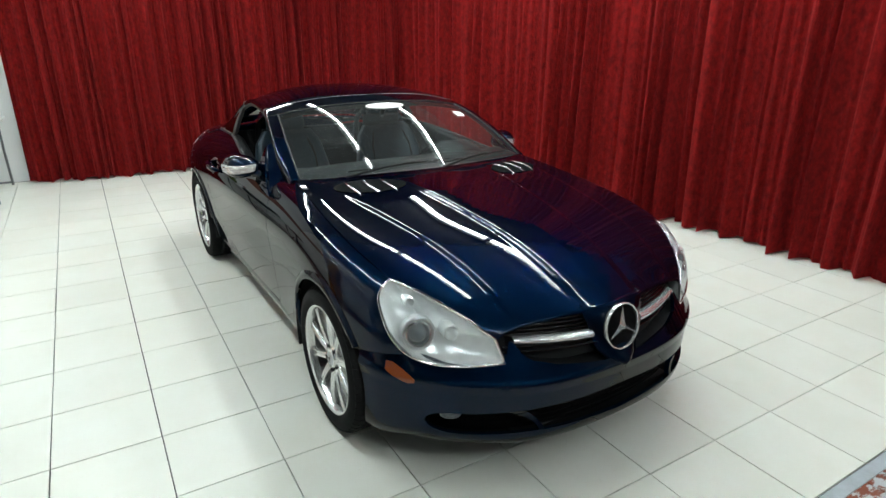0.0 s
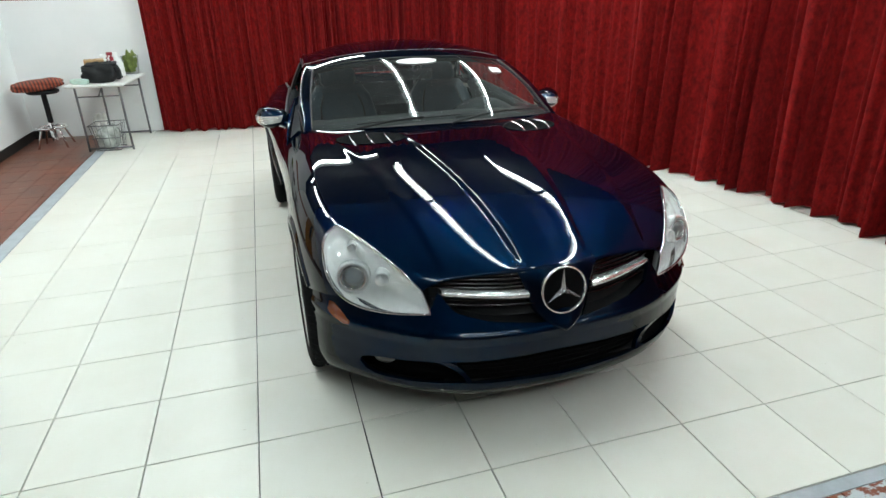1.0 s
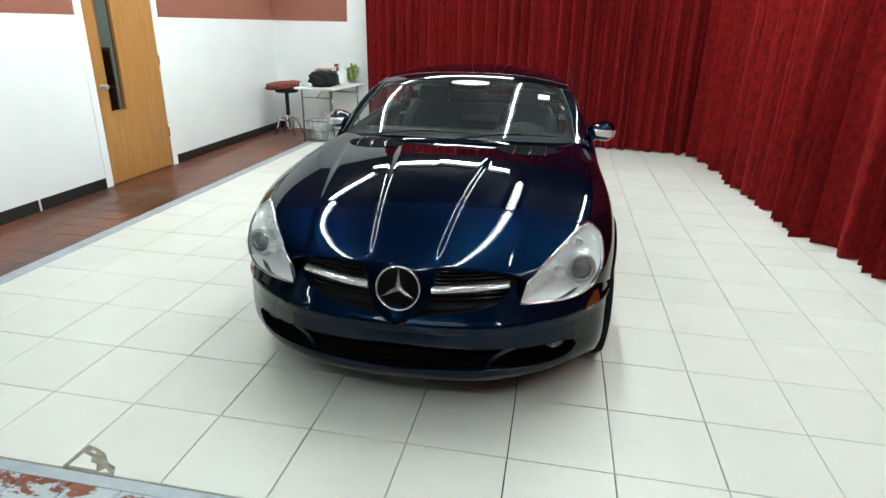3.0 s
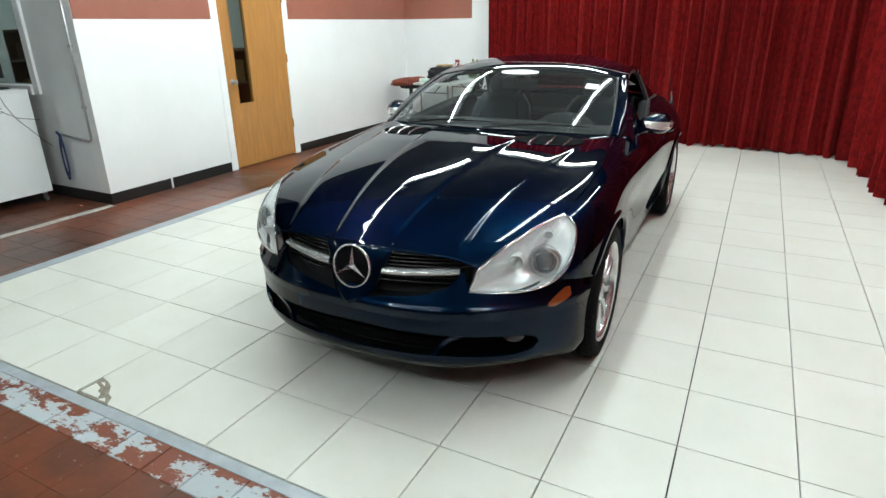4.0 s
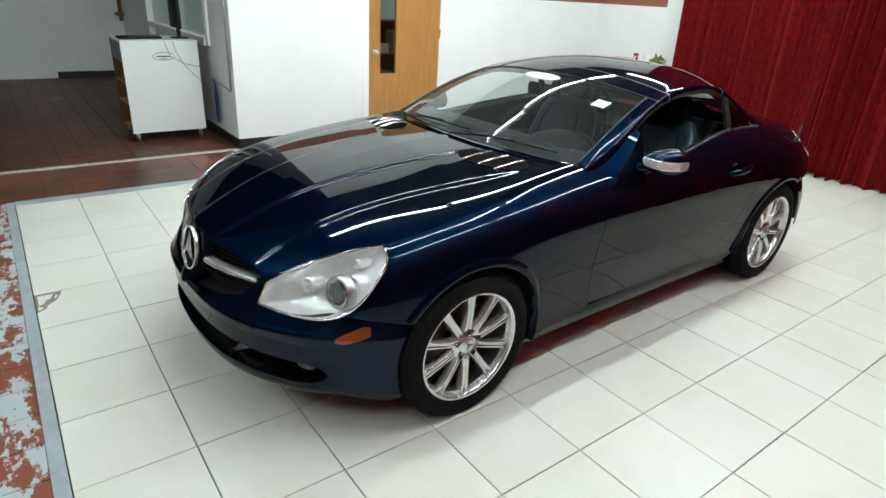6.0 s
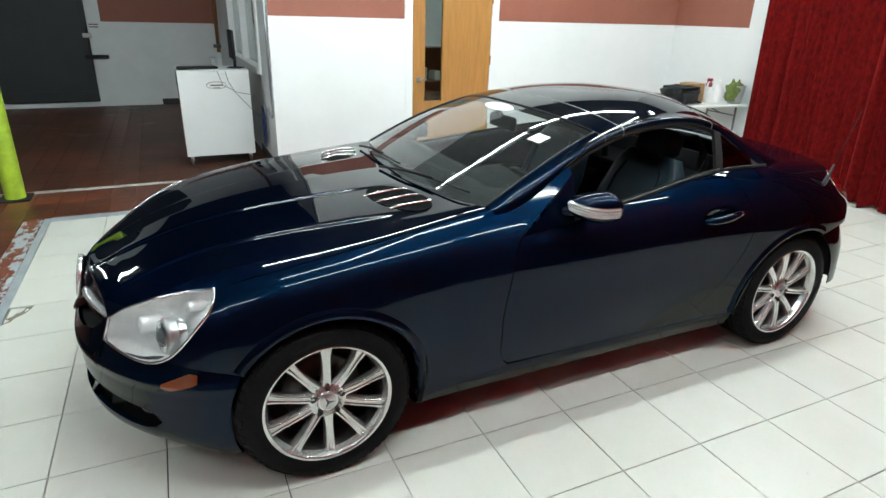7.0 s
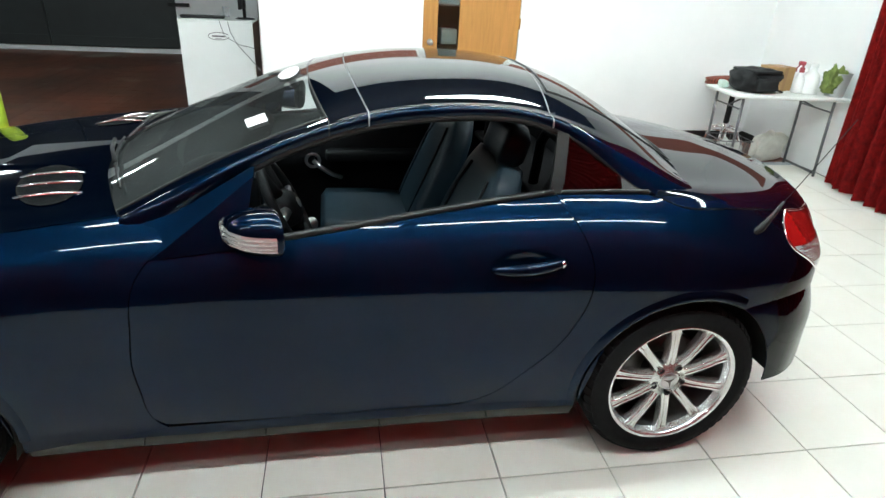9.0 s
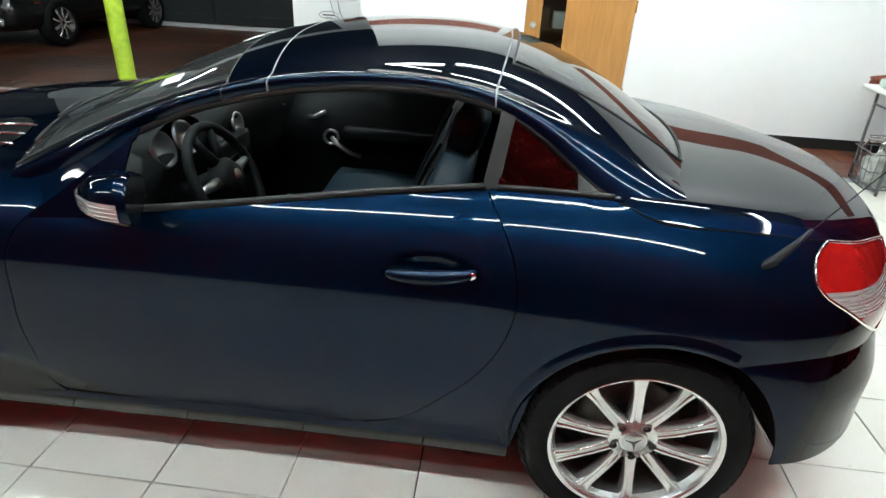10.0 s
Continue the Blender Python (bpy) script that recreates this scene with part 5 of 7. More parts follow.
def mirror(side):
    mr = new("side_mirror")
    mr.parent = car
    # sail panel at the foot of the pillar
    front, rear, tip = np.array([0.826, 0.785, 0.829]), np.array([0.822, 1.03, 0.858]), np.array([0.738, 1.062, 1.036])
    rows = []
    for k in np.linspace(0, 1, 10):
        a, b = front + (tip - front) * k, rear + (tip - rear) * k
        a[0] += 0.012 * math.sin(math.pi * k)
        b[0] += 0.006 * math.sin(math.pi * k)
        rows.append(a + (b - a) * np.linspace(0, 1, 8)[:, None])
    # body colour between the fender's end, the sail and the pillar
    k = np.linspace(0, 1, 14)
    foot_v = 0.765 + 0.297 * k
    foot_top = np.stack([cspline(LOW_V, LOW_U, foot_v) - 0.002, foot_v, cspline(LOW_V, LOW_Z, foot_v) + 0.004], -1)
    foot_low = front + (tip - front) * k[:, None] - np.array([0.006, 0.0, 0.004])
    panel("pillar_foot", [np.array([foot_low + (foot_top - foot_low) * q for q in np.linspace(0, 1, 6)])], M_PAINT, car, "", 0.006, side, (0, 1.0, 0.8))
    panel("sail", [np.array(rows)], M_PAINT, mr, "blue painted mirror foot", 0.006, side, (0, 1.0, 0.8))
    part("stalk", tube([(side * 0.762, 0.96, 0.895), (side * 0.80, 1.0, 0.90), (side * 0.85, 1.04, 0.92)], [0.028, 0.022, 0.03], 10), M_PAINT, mr)
    rows = []
    for d, ry, rz in MIRROR:
        ring = []
        for k in range(28):
            a = 2 * math.pi * k / 28
            c, sn = math.cos(a), math.sin(a)
            r = (abs(c) ** 2.4 + abs(sn) ** 2.4) ** (-1 / 2.4)
            uu = 0.870 + ry * r * c
            ring.append((side * uu, 1.075 + d + 0.30 * (uu - 0.870), 0.932 + rz * r * sn * mirror_taper(uu)))
        rows.append(ring)
    part("shell", sheet(rows, None, (side * 0.870, 1.08, 0.94), True), M_PAINT, mr, "blue mirror shell")
    part("glass", sheet([rows[-1], [(side * 0.870, 1.125, 0.932)] * 28], None, (side * 0.9, 0.9, 0.945), True), M_GLOSSBLACK, mr, "dark mirror glass")
    strip = []
    for k, zf in enumerate(np.linspace(-0.32, 0.36, 17)):
        row = []
        bead = 0.003 + 0.0045 * (k % 4 in (1, 2))
        for f in np.linspace(-0.50 - 0.25 * zf, 0.84, 15):
            uu = 0.870 + f * 0.088
            zz = zf * 0.065 * mirror_taper(uu) - 0.010 * f
            fs = [abs(f * 0.088 / ry) ** 2.4 + abs(zz / mirror_taper(uu) / rz) ** 2.4 for d, ry, rz in MIRROR[:-1]]
            d = float(np.interp(-1.0, [-b for b in fs], [m[0] for m in MIRROR[:-1]]))
            row.append((side * (uu + 0.003 * f), 1.075 + d - bead + 0.30 * (uu - 0.870), 0.932 + zz))
        # round the outer end of the shell
        for d2 in np.linspace(max(d, -0.05) + 0.012, 0.032, 6):
            ry, rz = (float(np.interp(d2, [m[0] for m in MIRROR], [m[i] for m in MIRROR])) for i in (1, 2))
            uu = 0.870 + ry * max(0.05, 1 - abs(zz / rz) ** 2.4) ** (1 / 2.4) + bead
            row.append((side * uu, 1.075 + d2 + 0.30 * (uu - 0.870), 0.932 + zz))
        strip.append(row)
    part("turn_signal", sheet(strip, None, (side * 0.9, 1.1, 0.95)), M_CLEARLENS, mr, "clear ribbed turn signal strip")


for sd in (1, -1):
    vent(sd), mirror(sd)

# stickers on the windscreen, antenna
def on_screen(u, t, lift=0.002):
    p = roof_point(np.array([t]), np.array([u / float(RAIL(np.array([t]))[0][0])]))[0]
    return (p[0], p[1], p[2] + lift)


rows = [[on_screen(0.01 + 0.125 * r * math.cos(a), T_HEAD * (0.90 + 0.055 * r * math.sin(a))) for a in np.linspace(0, 2 * math.pi, 36)] for r in (0.001, 0.5, 1)]
st = part("oval_sticker", sheet(rows), M_WHITE_STICKER, car, "white oval sticker at the top of the windscreen")
rows = [[on_screen(0.01 + 0.10 * r * math.cos(a), T_HEAD * (0.90 + 0.036 * r * math.sin(a)), 0.003) for a in np.linspace(0, 2 * math.pi, 36)] for r in (0.94, 1)]
part("sticker_ring", sheet(rows), material("pale red print", (0.55, 0.30, 0.30), 0.6), st, "thin pale red ring")
rows = [[on_screen(u, T_HEAD * t) for u in np.linspace(0.455, 0.525, 5)] for t in np.linspace(0.66, 0.755, 5)]
part("square_sticker", sheet(rows), M_WHITE_STICKER, car, "small white square sticker")
an = tube([(0.792, 2.625, 0.835), (0.792, 2.66, 0.862), (0.782, 2.70, 0.905), (0.77, 2.735, 0.945)], [0.010, 0.013, 0.008, 0.004], 10)
tube([(0.772, 2.73, 0.94), (0.735, 2.85, 1.06), (0.69, 2.99, 1.20)], 0.0014, 6, an)
part("antenna", an, M_BLACK, car, "thin black whip antenna")

# ---- car interior ----
def seat(u):
    st = new("car_seat")
    st.parent = car
    def cushion(name, secs, mat=M_LEATHER):
        rows = []
        for cx, cv, cz, hw, ht, tilt in secs:
            ring = []
            for k in range(24):
                a = 2 * math.pi * k / 24
                c, s = math.cos(a), math.sin(a)
                r = (abs(c) ** 3.2 + abs(s) ** 3.2) ** (-1 / 3.2)
                x, y = hw * r * c, ht * r * s
                y += 0.03 * (abs(x / hw) ** 3) * (s > 0)
                ring.append((u + cx + x, cv - math.sin(tilt) * y, cz + math.cos(tilt) * y))
            rows.append(ring)
        bm = sheet(rows, None, None, True)
        bmesh.ops.holes_fill(bm, edges=[e for e in bm.edges if e.is_boundary])
        bmesh.ops.recalc_face_normals(bm, faces=bm.faces)
        return part(name, bm, mat, st)
    cushion("seat_cushion", [(0, 1.22, 0.44, 0.22, 0.05, 0), (0, 1.25, 0.455, 0.25, 0.075, 0), (0, 1.45, 0.445, 0.26, 0.085, 0), (0, 1.68, 0.43, 0.25, 0.08, 0)])
    cushion("backrest", [(0, 1.66, 0.44, 0.23, 0.06, 1.25), (0, 1.72, 0.56, 0.255, 0.075, 1.25), (0, 1.80, 0.74, 0.25, 0.075, 1.25), (0, 1.86, 0.90, 0.215, 0.06, 1.25), (0, 1.885, 0.975, 0.16, 0.045, 1.25)])
    cushion("headrest", [(0, 1.875, 0.955, 0.08, 0.03, 1.3), (0, 1.89, 1.0, 0.125, 0.05, 1.3), (0, 1.91, 1.07, 0.12, 0.05, 1.3), (0, 1.92, 1.105, 0.09, 0.03, 1.3)])
    for s in (-1, 1):
        part("piping", tube([(u + s * 0.15, 1.615, 0.50), (u + s * 0.155, 1.68, 0.66), (u + s * 0.15, 1.755, 0.84), (u + s * 0.12, 1.80, 0.93)], 0.006, 6), M_DASH, st)


for u in (0.37, -0.37):
    seat(u)
# roll hoops with chrome tops
for u in (0.37, -0.37):
    part("roll_hoop", tube([(u - 0.15, 2.06, 0.75), (u - 0.13, 2.07, 1.0), (u - 0.07, 2.07, 1.06), (u + 0.07, 2.07, 1.06), (u + 0.13, 2.07, 1.0), (u + 0.15, 2.06, 0.75)], 0.02, 10), M_DASH, car, "dark roll hoop behind the seat")
    part("seat_belt", tube([(u + 0.22 * (1 if u > 0 else -1), 2.0, 0.98), (u + 0.20 * (1 if u > 0 else -1), 1.85, 0.70), (u + 0.26 * (1 if u > 0 else -1), 1.70, 0.36)], 0.012, 6), M_CARPET, car, "black seat belt")
# dash: a sweep across the car
sec = [(0.55, 0.90), (0.70, 0.945), (0.86, 0.948), (0.95, 0.925), (0.985, 0.88), (0.96, 0.80), (0.93, 0.70), (0.90, 0.55), (0.60, 0.5)]
us = np.linspace(-0.70, 0.70, 29)
rows = [[(u, v + 0.05 * (1 - (u / 0.7) ** 2) * -1 + 0.02, z - 0.025 * (abs(u) / 0.7) ** 3) for u in us] for v, z in sec]
part("dashboard", sheet(rows, None, (0, 0.75, 0.7)), M_DASH, car, "dark grey moulded dashboard")
hood_c = np.array([[(0.37 + 0.17 * math.cos(a), 0.80 + d, 0.91 + 0.075 * math.sin(a) * h) for a in np.linspace(0, math.pi, 14)] for d, h in ((0.0, 0.5), (0.08, 0.95), (0.17, 1.0))])
part("instrument_hood", sheet(hood_c, None, (0.37, 0.85, 0.85)), M_DASH, car)
for u in (0.30, 0.44):
    part("gauge", lathe([(0, 0), (0.05, 0.002), (0.056, 0.012), (0.060, 0.0)], 24, None, Matrix.Translation((u, 0.955, 0.905)) @ pose(0, 0, 0, -70, 0, 0)), M_SATIN, car, "round silver-rimmed gauge")
for u in (-0.62, -0.1, 0.1, 0.62):
    part("air_vent", lathe([(0, -0.01), (0.036, -0.01), (0.036, 0.004), (0.043, 0.006), (0.045, 0.0)], 24, None, Matrix.Translation((u, 0.965, 0.85)) @ pose(0, 0, 0, -80, 0, 0)), M_SATIN, car, "round silver air vent")
part("centre_stack", box(-0.13, 0.90, 0.45, 0.13, 1.0, 0.83, 0.015), M_DASH, car)
part("radio", box(-0.09, 0.995, 0.66, 0.09, 1.008, 0.77, 0.004), M_GLOSSBLACK, car, "black radio face")
part("console", box(-0.12, 0.95, 0.25, 0.12, 2.0, 0.50, 0.03), M_DASH, car, "dark centre console")
part("gear_lever", tube([(0.0, 1.20, 0.49), (0.0, 1.19, 0.56)], 0.012, 8), M_SATIN, car)
part("gear_knob", lathe([(0, 0.03), (0.016, 0.028), (0.026, 0.012), (0.024, -0.008), (0.012, -0.02)], 20, None, Matrix.Translation((0, 1.188, 0.575))), M_SATIN, car, "silver gear knob")
# steering wheel
sw = new("steering_wheel")
sw.parent = car
sm = Matrix.Translation((0.37, 1.12, 0.80)) @ pose(0, 0, 0, -64, 0, 0)
ringp = [tuple(sm @ Vector((0.178 * math.cos(a), 0.178 * math.sin(a), 0))) for a in np.linspace(0, 2 * math.pi, 40)[:-1]]
part("rim", tube(ringp, 0.016, 10, closed=True), M_DASH, sw, "black leather rim")
bm = lathe([(0, 0.045), (0.04, 0.042), (0.065, 0.02), (0.07, -0.02)], 28, None, sm)
part("hub", bm, M_DASH, sw)
part("hub_emblem", lathe([(0, 0.047), (0.018, 0.046), (0.02, 0.042)], 24, None, sm), M_SATIN, sw)
for a in (-5, 185, 250, 290):
    d = Vector((math.cos(math.radians(a)), math.sin(math.radians(a)), 0))
    part("spoke", tube([tuple(sm @ (d * 0.05)), tuple(sm @ (d * 0.12)), tuple(sm @ (d * 0.172))], [0.022, 0.015, 0.012], 8), M_SATIN if a in (-5, 185) else M_DASH, sw)
part("steering_column", tube([tuple(sm @ Vector((0, 0, -0.02))), tuple(sm @ Vector((0, 0, -0.25)))], 0.045, 12), M_DASH, sw)
# inner mirror, sun visors, headliner, floor
part("inner_mirror", box(-0.12, 1.15, 1.085, 0.12, 1.185, 1.155, 0.018), M_BLACK, car, "black inner mirror")
part("mirror_foot", tube([(0, 1.16, 1.14), (0, 1.13, 1.18)], 0.015, 8), M_BLACK, car)
part("headliner", sheet(roof_sheet(T_HEAD, T_RW0, -0.97, 0.97, 14, 21, -0.035), None, (0, 1.6, 2)), M_CARPET, car, "black roof lining")
part("cabin_floor", box(-0.72, 0.42, 0.205, 0.72, 2.30, 0.235), M_CARPET, car)
part("parcel_shelf", box(-0.62, 2.02, 0.80, 0.62, 2.45, 0.83, 0.01), M_CARPET, car)
for sd in (1, -1):
    vv = np.linspace(0.80, 1.96, 20)
    bp_ = belt_points(0.80, 1.96, 20)
    rows = [[(sd * (q[0] - du), q[1], q[2] + dz) for q in bp_] for du, dz in ((0.008, 0.004), (0.045, 0.002), (0.072, -0.020))]
    rows += [[(sd * u, v, z + 0.03 * (v - 0.8)) for v in vv] for u, z in ((0.685, 0.78), (0.665, 0.72), (0.66, 0.62), (0.695, 0.58), (0.70, 0.25))]
    dl = part("door_lining", sheet(rows, None, (sd * 1.2, 1.4, 0.6)), M_DASH, car, "dark moulded door lining")
    part("armrest", box(min(sd * 0.60, sd * 0.68), 1.25, 0.66, max(sd * 0.60, sd * 0.68), 1.85, 0.72, 0.02), M_DASH, dl)
    part("pull_handle", tube([(sd * 0.650, 1.19, 0.655), (sd * 0.628, 1.22, 0.63), (sd * 0.625, 1.28, 0.59), (sd * 0.650, 1.33, 0.565)], 0.012, 8), M_SATIN, dl, "satin silver pull handle")
    part("speaker_ring", lathe([(0.026, 0), (0.036, 0.012), (0.042, 0.0)], 24, None, Matrix.Translation((sd * 0.655, 1.185, 0.655)) @ pose(0, 0, 0, 0, -90 * sd, 0)), M_SATIN, dl, "silver ring")
    part("door_release", tube([(sd * 0.670, 1.075, 0.745), (sd * 0.648, 1.11, 0.752), (sd * 0.645, 1.14, 0.770), (sd * 0.668, 1.155, 0.775)], 0.010, 8), M_SATIN, dl, "silver door release")

# ---- things in the room ----
M_WOODDARK = material("brown wood", (0.16, 0.07, 0.03), 0.5, vary=0.3, scale=6, stretch=(1, 1, 6))
M_CARDBOARD = material("brown cardboard", (0.42, 0.26, 0.12), 0.8, vary=0.15, scale=5)
M_BLACKCLOTH = material("black nylon cloth", (0.008, 0.0085, 0.010), 0.85, vary=0.4, scale=25, bump=0.3, bump_scale=120)
M_TABLETOP = material("white plastic table top", (0.78, 0.78, 0.76), 0.4, vary=0.06, scale=4)
M_GREYMETAL = material("grey painted tube", (0.14, 0.14, 0.15), 0.35, 0.5)
M_WHITEPL = material("white plastic", (0.80, 0.81, 0.80), 0.35, vary=0.05, scale=5)
M_REDPL = material("dark red plastic", (0.22, 0.012, 0.022), 0.35)
M_GREEN = material("green cloth", (0.16, 0.21, 0.05), 0.85, vary=0.4, scale=25, bump=0.4, bump_scale=50)
M_STRIPE = material("striped red brown cushion", (0.30, 0.055, 0.03), 0.85, bump=0.3, bump_scale=70)
wave = M_STRIPE.node_tree.nodes.new("ShaderNodeTexWave")
wave.inputs["Scale"].default_value, wave.inputs["Distortion"].default_value = 9.0, 1.2
bands = M_STRIPE.node_tree.nodes.new("ShaderNodeValToRGB")
bands.color_ramp.elements[0].color, bands.color_ramp.elements[1].color = (0.06, 0.016, 0.013, 1), (0.30, 0.060, 0.028, 1)
M_STRIPE.node_tree.links.new(M_STRIPE.node_tree.nodes["Mapping"].outputs["Vector"], wave.inputs["Vector"])
M_STRIPE.node_tree.links.new(wave.outputs["Fac"], bands.inputs["Fac"])
M_STRIPE.node_tree.links.new(bands.outputs["Color"], M_STRIPE.node_tree.nodes["Principled BSDF"].inputs["Base Color"])
M_PAPER = material("white paper", (0.8, 0.8, 0.78), 0.7)
M_BLUECABLE = material("blue cable", (0.018, 0.035, 0.13), 0.4)
M_LAMINATE = material("white laminate", (0.80, 0.82, 0.82), 0.3, vary=0.03, scale=3)
M_DULLSACK = material("white sack cloth", (0.66, 0.65, 0.60), 0.8, vary=0.15, scale=9, bump=0.5, bump_scale=14)
M_BLACKPAINT = material("black car paint", (0.003, 0.003, 0.0035), 0.3, 0.0, 0.35, spec=0.25)
M_PRINT = material("dark grey print", (0.09, 0.08, 0.09), 0.5)


# door in the partition, with a tall glass slit
door_1 = tagged(new("door_1"), "orange brown wood veneer door with a tall narrow window", "door", "", "structure")
door_1.location = (WX - 0.02, DY0 + 0.04, 0)
dw, dh = DY1 - DY0 - 0.08, DH - 0.05
S0, S1, SB, ST = 0.135, 0.355, 0.70, 1.84
bm = box(-0.022, 0, 0.012, 0.022, S0, dh)
box(-0.022, S1, 0.012, 0.022, dw, dh, bm=bm)
box(-0.022, S0, 0.012, 0.022, S1, SB, bm=bm)
box(-0.022, S0, ST, 0.022, S1, dh, bm=bm)
part("leaf", bm, M_DOOR, door_1, smooth=False)
bm = bmesh.new()
for a in (S0 - 0.01, S1 - 0.005):
    box(0.0225, a, SB - 0.01, 0.030, a + 0.015, ST + 0.01, 0.003, bm)
box(0.0225, S0 + 0.005, SB - 0.01, 0.030, S1 - 0.005, SB + 0.005, 0.003, bm)
box(0.0225, S0 + 0.005, ST - 0.005, 0.030, S1 - 0.005, ST + 0.01, 0.003, bm)
part("slit_frame", bm, M_DOOR, door_1, smooth=False)
g = part("pane", box(-0.003, S0, SB, 0.003, S1, ST), M_GLASS, door_1, "narrow glass pane", False)
g.visible_shadow = False
part("door_handle", lathe([(0.030, 0.0), (0.030, 0.008), (0.012, 0.012), (0.011, 0.03), (0.022, 0.036), (0.027, 0.05), (0.022, 0.064), (0, 0.068)], 24, None, Matrix.Translation((0.022, 0.07, 0.94)) @ pose(0, 0, 0, 0, 90, 0)), M_SATIN, door_1, "round silver door knob")
for z in (0.38, 1.14, 1.80):
    part("hinge", tube([(0.026, dw + 0.006, z - 0.05), (0.026, dw + 0.006, z + 0.05)], 0.008, 8), M_DOOR, door_1)
bm = box(WX - 0.145, DY0 - 0.05, 0, WX + 0.006, DY0 + 0.035, DH + 0.05)
box(WX - 0.145, DY1 - 0.035, 0, WX + 0.006, DY1 + 0.05, DH + 0.05, bm=bm)
box(WX - 0.145, DY0 + 0.035, DH - 0.035, WX + 0.006, DY1 - 0.035, DH + 0.05, bm=bm)
structure("door_frame", bm, M_WALL, "white painted door frame")

# office window
wn = tagged(new("window_1"), "wide office window with a white frame", "window", "", "structure")
for x0, x1 in ((-4.53, -4.45), (-5.92, -5.85), (-7.32, -7.25)):
    part("mullion", box(x0, 1.145, 0.95, x1, 1.30, 2.14, 0.004), M_WALL, wn, smooth=False)
part("window_sill", box(-7.25, 1.125, 0.945, -4.53, 1.30, 1.02, 0.005), M_WALL, wn, smooth=False)
part("window_head", box(-7.25, 1.145, 2.06, -4.53, 1.30, 2.14, 0.005), M_WALL, wn, smooth=False)
for x0, x1 in ((-5.85, -4.53), (-7.25, -5.92)):
    part("pane", box(x0, 1.225, 1.02, x1, 1.231, 2.06), M_GLASS, wn, "glass pane", False).visible_shadow = False


def shelf_unit(x, y, w, d, h, n, label, seed, turn=0):
    ob = empty("shelf", pose(x, y, 0, 0, 0, turn), label, "shelf")
    rg = random.Random(seed)
    for sx in (-w / 2, w / 2 - 0.025):
        part("side_panel", box(sx, -d / 2, 0, sx + 0.025, d / 2, h, 0.003), M_WOODDARK, ob, smooth=False)
    for k in range(n + 1):
        z = 0.04 + k * (h - 0.07) / n
        part("board", box(-w / 2 + 0.025, -d / 2, z, w / 2 - 0.025, d / 2, z + 0.025), M_WOODDARK, ob, smooth=False)
    part("back_panel", box(-w / 2 + 0.025, d / 2 - 0.01, 0.05, w / 2 - 0.025, d / 2, h - 0.01), M_WOODDARK, ob, smooth=False)
    for k in range(n):
        z = 0.04 + k * (h - 0.07) / n + 0.0265
        at = -w / 2 + 0.06
        while at < w / 2 - 0.25:
            ww, hh = rg.uniform(0.1, 0.26), rg.uniform(0.1, (h - 0.1) / n - 0.05)
            m = rg.choice((M_BLACKCLOTH, M_CARDBOARD, M_PAPER, M_DASH, M_WOODDARK))
            b = link("storage_box", box(-ww / 2, -0.1, 0, ww / 2, 0.1, hh, 0.006), m)
            b.matrix_world = ob.matrix_world @ Matrix.Translation((at + ww / 2, 0, z))
            tagged(b, "plain box standing on an office shelf", "box", "boxes on the shelves")
            at += ww + rg.uniform(0.01, 0.12)
    return ob


shelf_unit(-4.55, 3.1, 1.2, 0.35, 1.25, 3, "low brown wooden office shelf with boxes", 4, 90)
shelf_unit(-5.3, 2.6, 1.3, 0.35, 1.9, 5, "tall brown wooden office shelf with boxes", 6, 0)
shelf_unit(-6.7, 2.6, 1.1, 0.35, 1.5, 4, "brown wooden office shelf half full of boxes", 7, 0)


# folding table with clutter
def folding_table():
    tb = empty("folding_table", pose(-2.70, 5.81, 0, 0, 0, -4), "white folding table with grey steel legs beside the wall", "table")
    part("tabletop", box(-0.29, -0.50, 0.705, 0.29, 0.57, 0.735, 0.012), M_TABLETOP, tb)
    for y in (-0.40, 0.47):
        for x in (-0.22, 0.22):
            part("leg", tube([(x, y, 0.705), (x, y + 0.01, 0.35), (x * 1.03, y + 0.02, 0.0)], 0.0125, 8), M_GREYMETAL, tb)
        part("foot_bar", tube([(-0.225, y + 0.02, 0.03), (0.225, y + 0.02, 0.03)], 0.0115, 8), M_GREYMETAL, tb)
        part("brace", tube([(0.0, y, 0.60), (0.0, y * 0.5, 0.695)], 0.008, 6), M_GREYMETAL, tb)
        part("cross_bar", tube([(-0.22, y, 0.60), (0.22, y, 0.60)], 0.008, 6), M_GREYMETAL, tb)


folding_table()
TZ = 0.736


def lump(name, sx, sy, sz, mat, m, label, category, seed, rough=0.12, flat=True):
    """A soft uneven body resting on its base."""
    bm = bmesh.new()
    bmesh.ops.create_icosphere(bm, subdivisions=4, radius=1)
    noise.seed_set(seed)
    for v in bm.verts:
        c = v.co.copy()
        r = (abs(c.x) ** 3.4 + abs(c.y) ** 3.4 + abs(c.z) ** 3.4) ** (-1 / 3.4)
        c = c * r * (1 + rough * noise.noise(c * 2.1) + rough * 0.4 * noise.noise(c * 6))
        v.co = Vector((c.x * sx, c.y * sy, max(c.z, -0.92 if flat else -9) * sz + 0.92 * sz))
    ob = link(name, bm, mat, None, "", True)
    ob.matrix_world = m
    return tagged(ob, label, category)


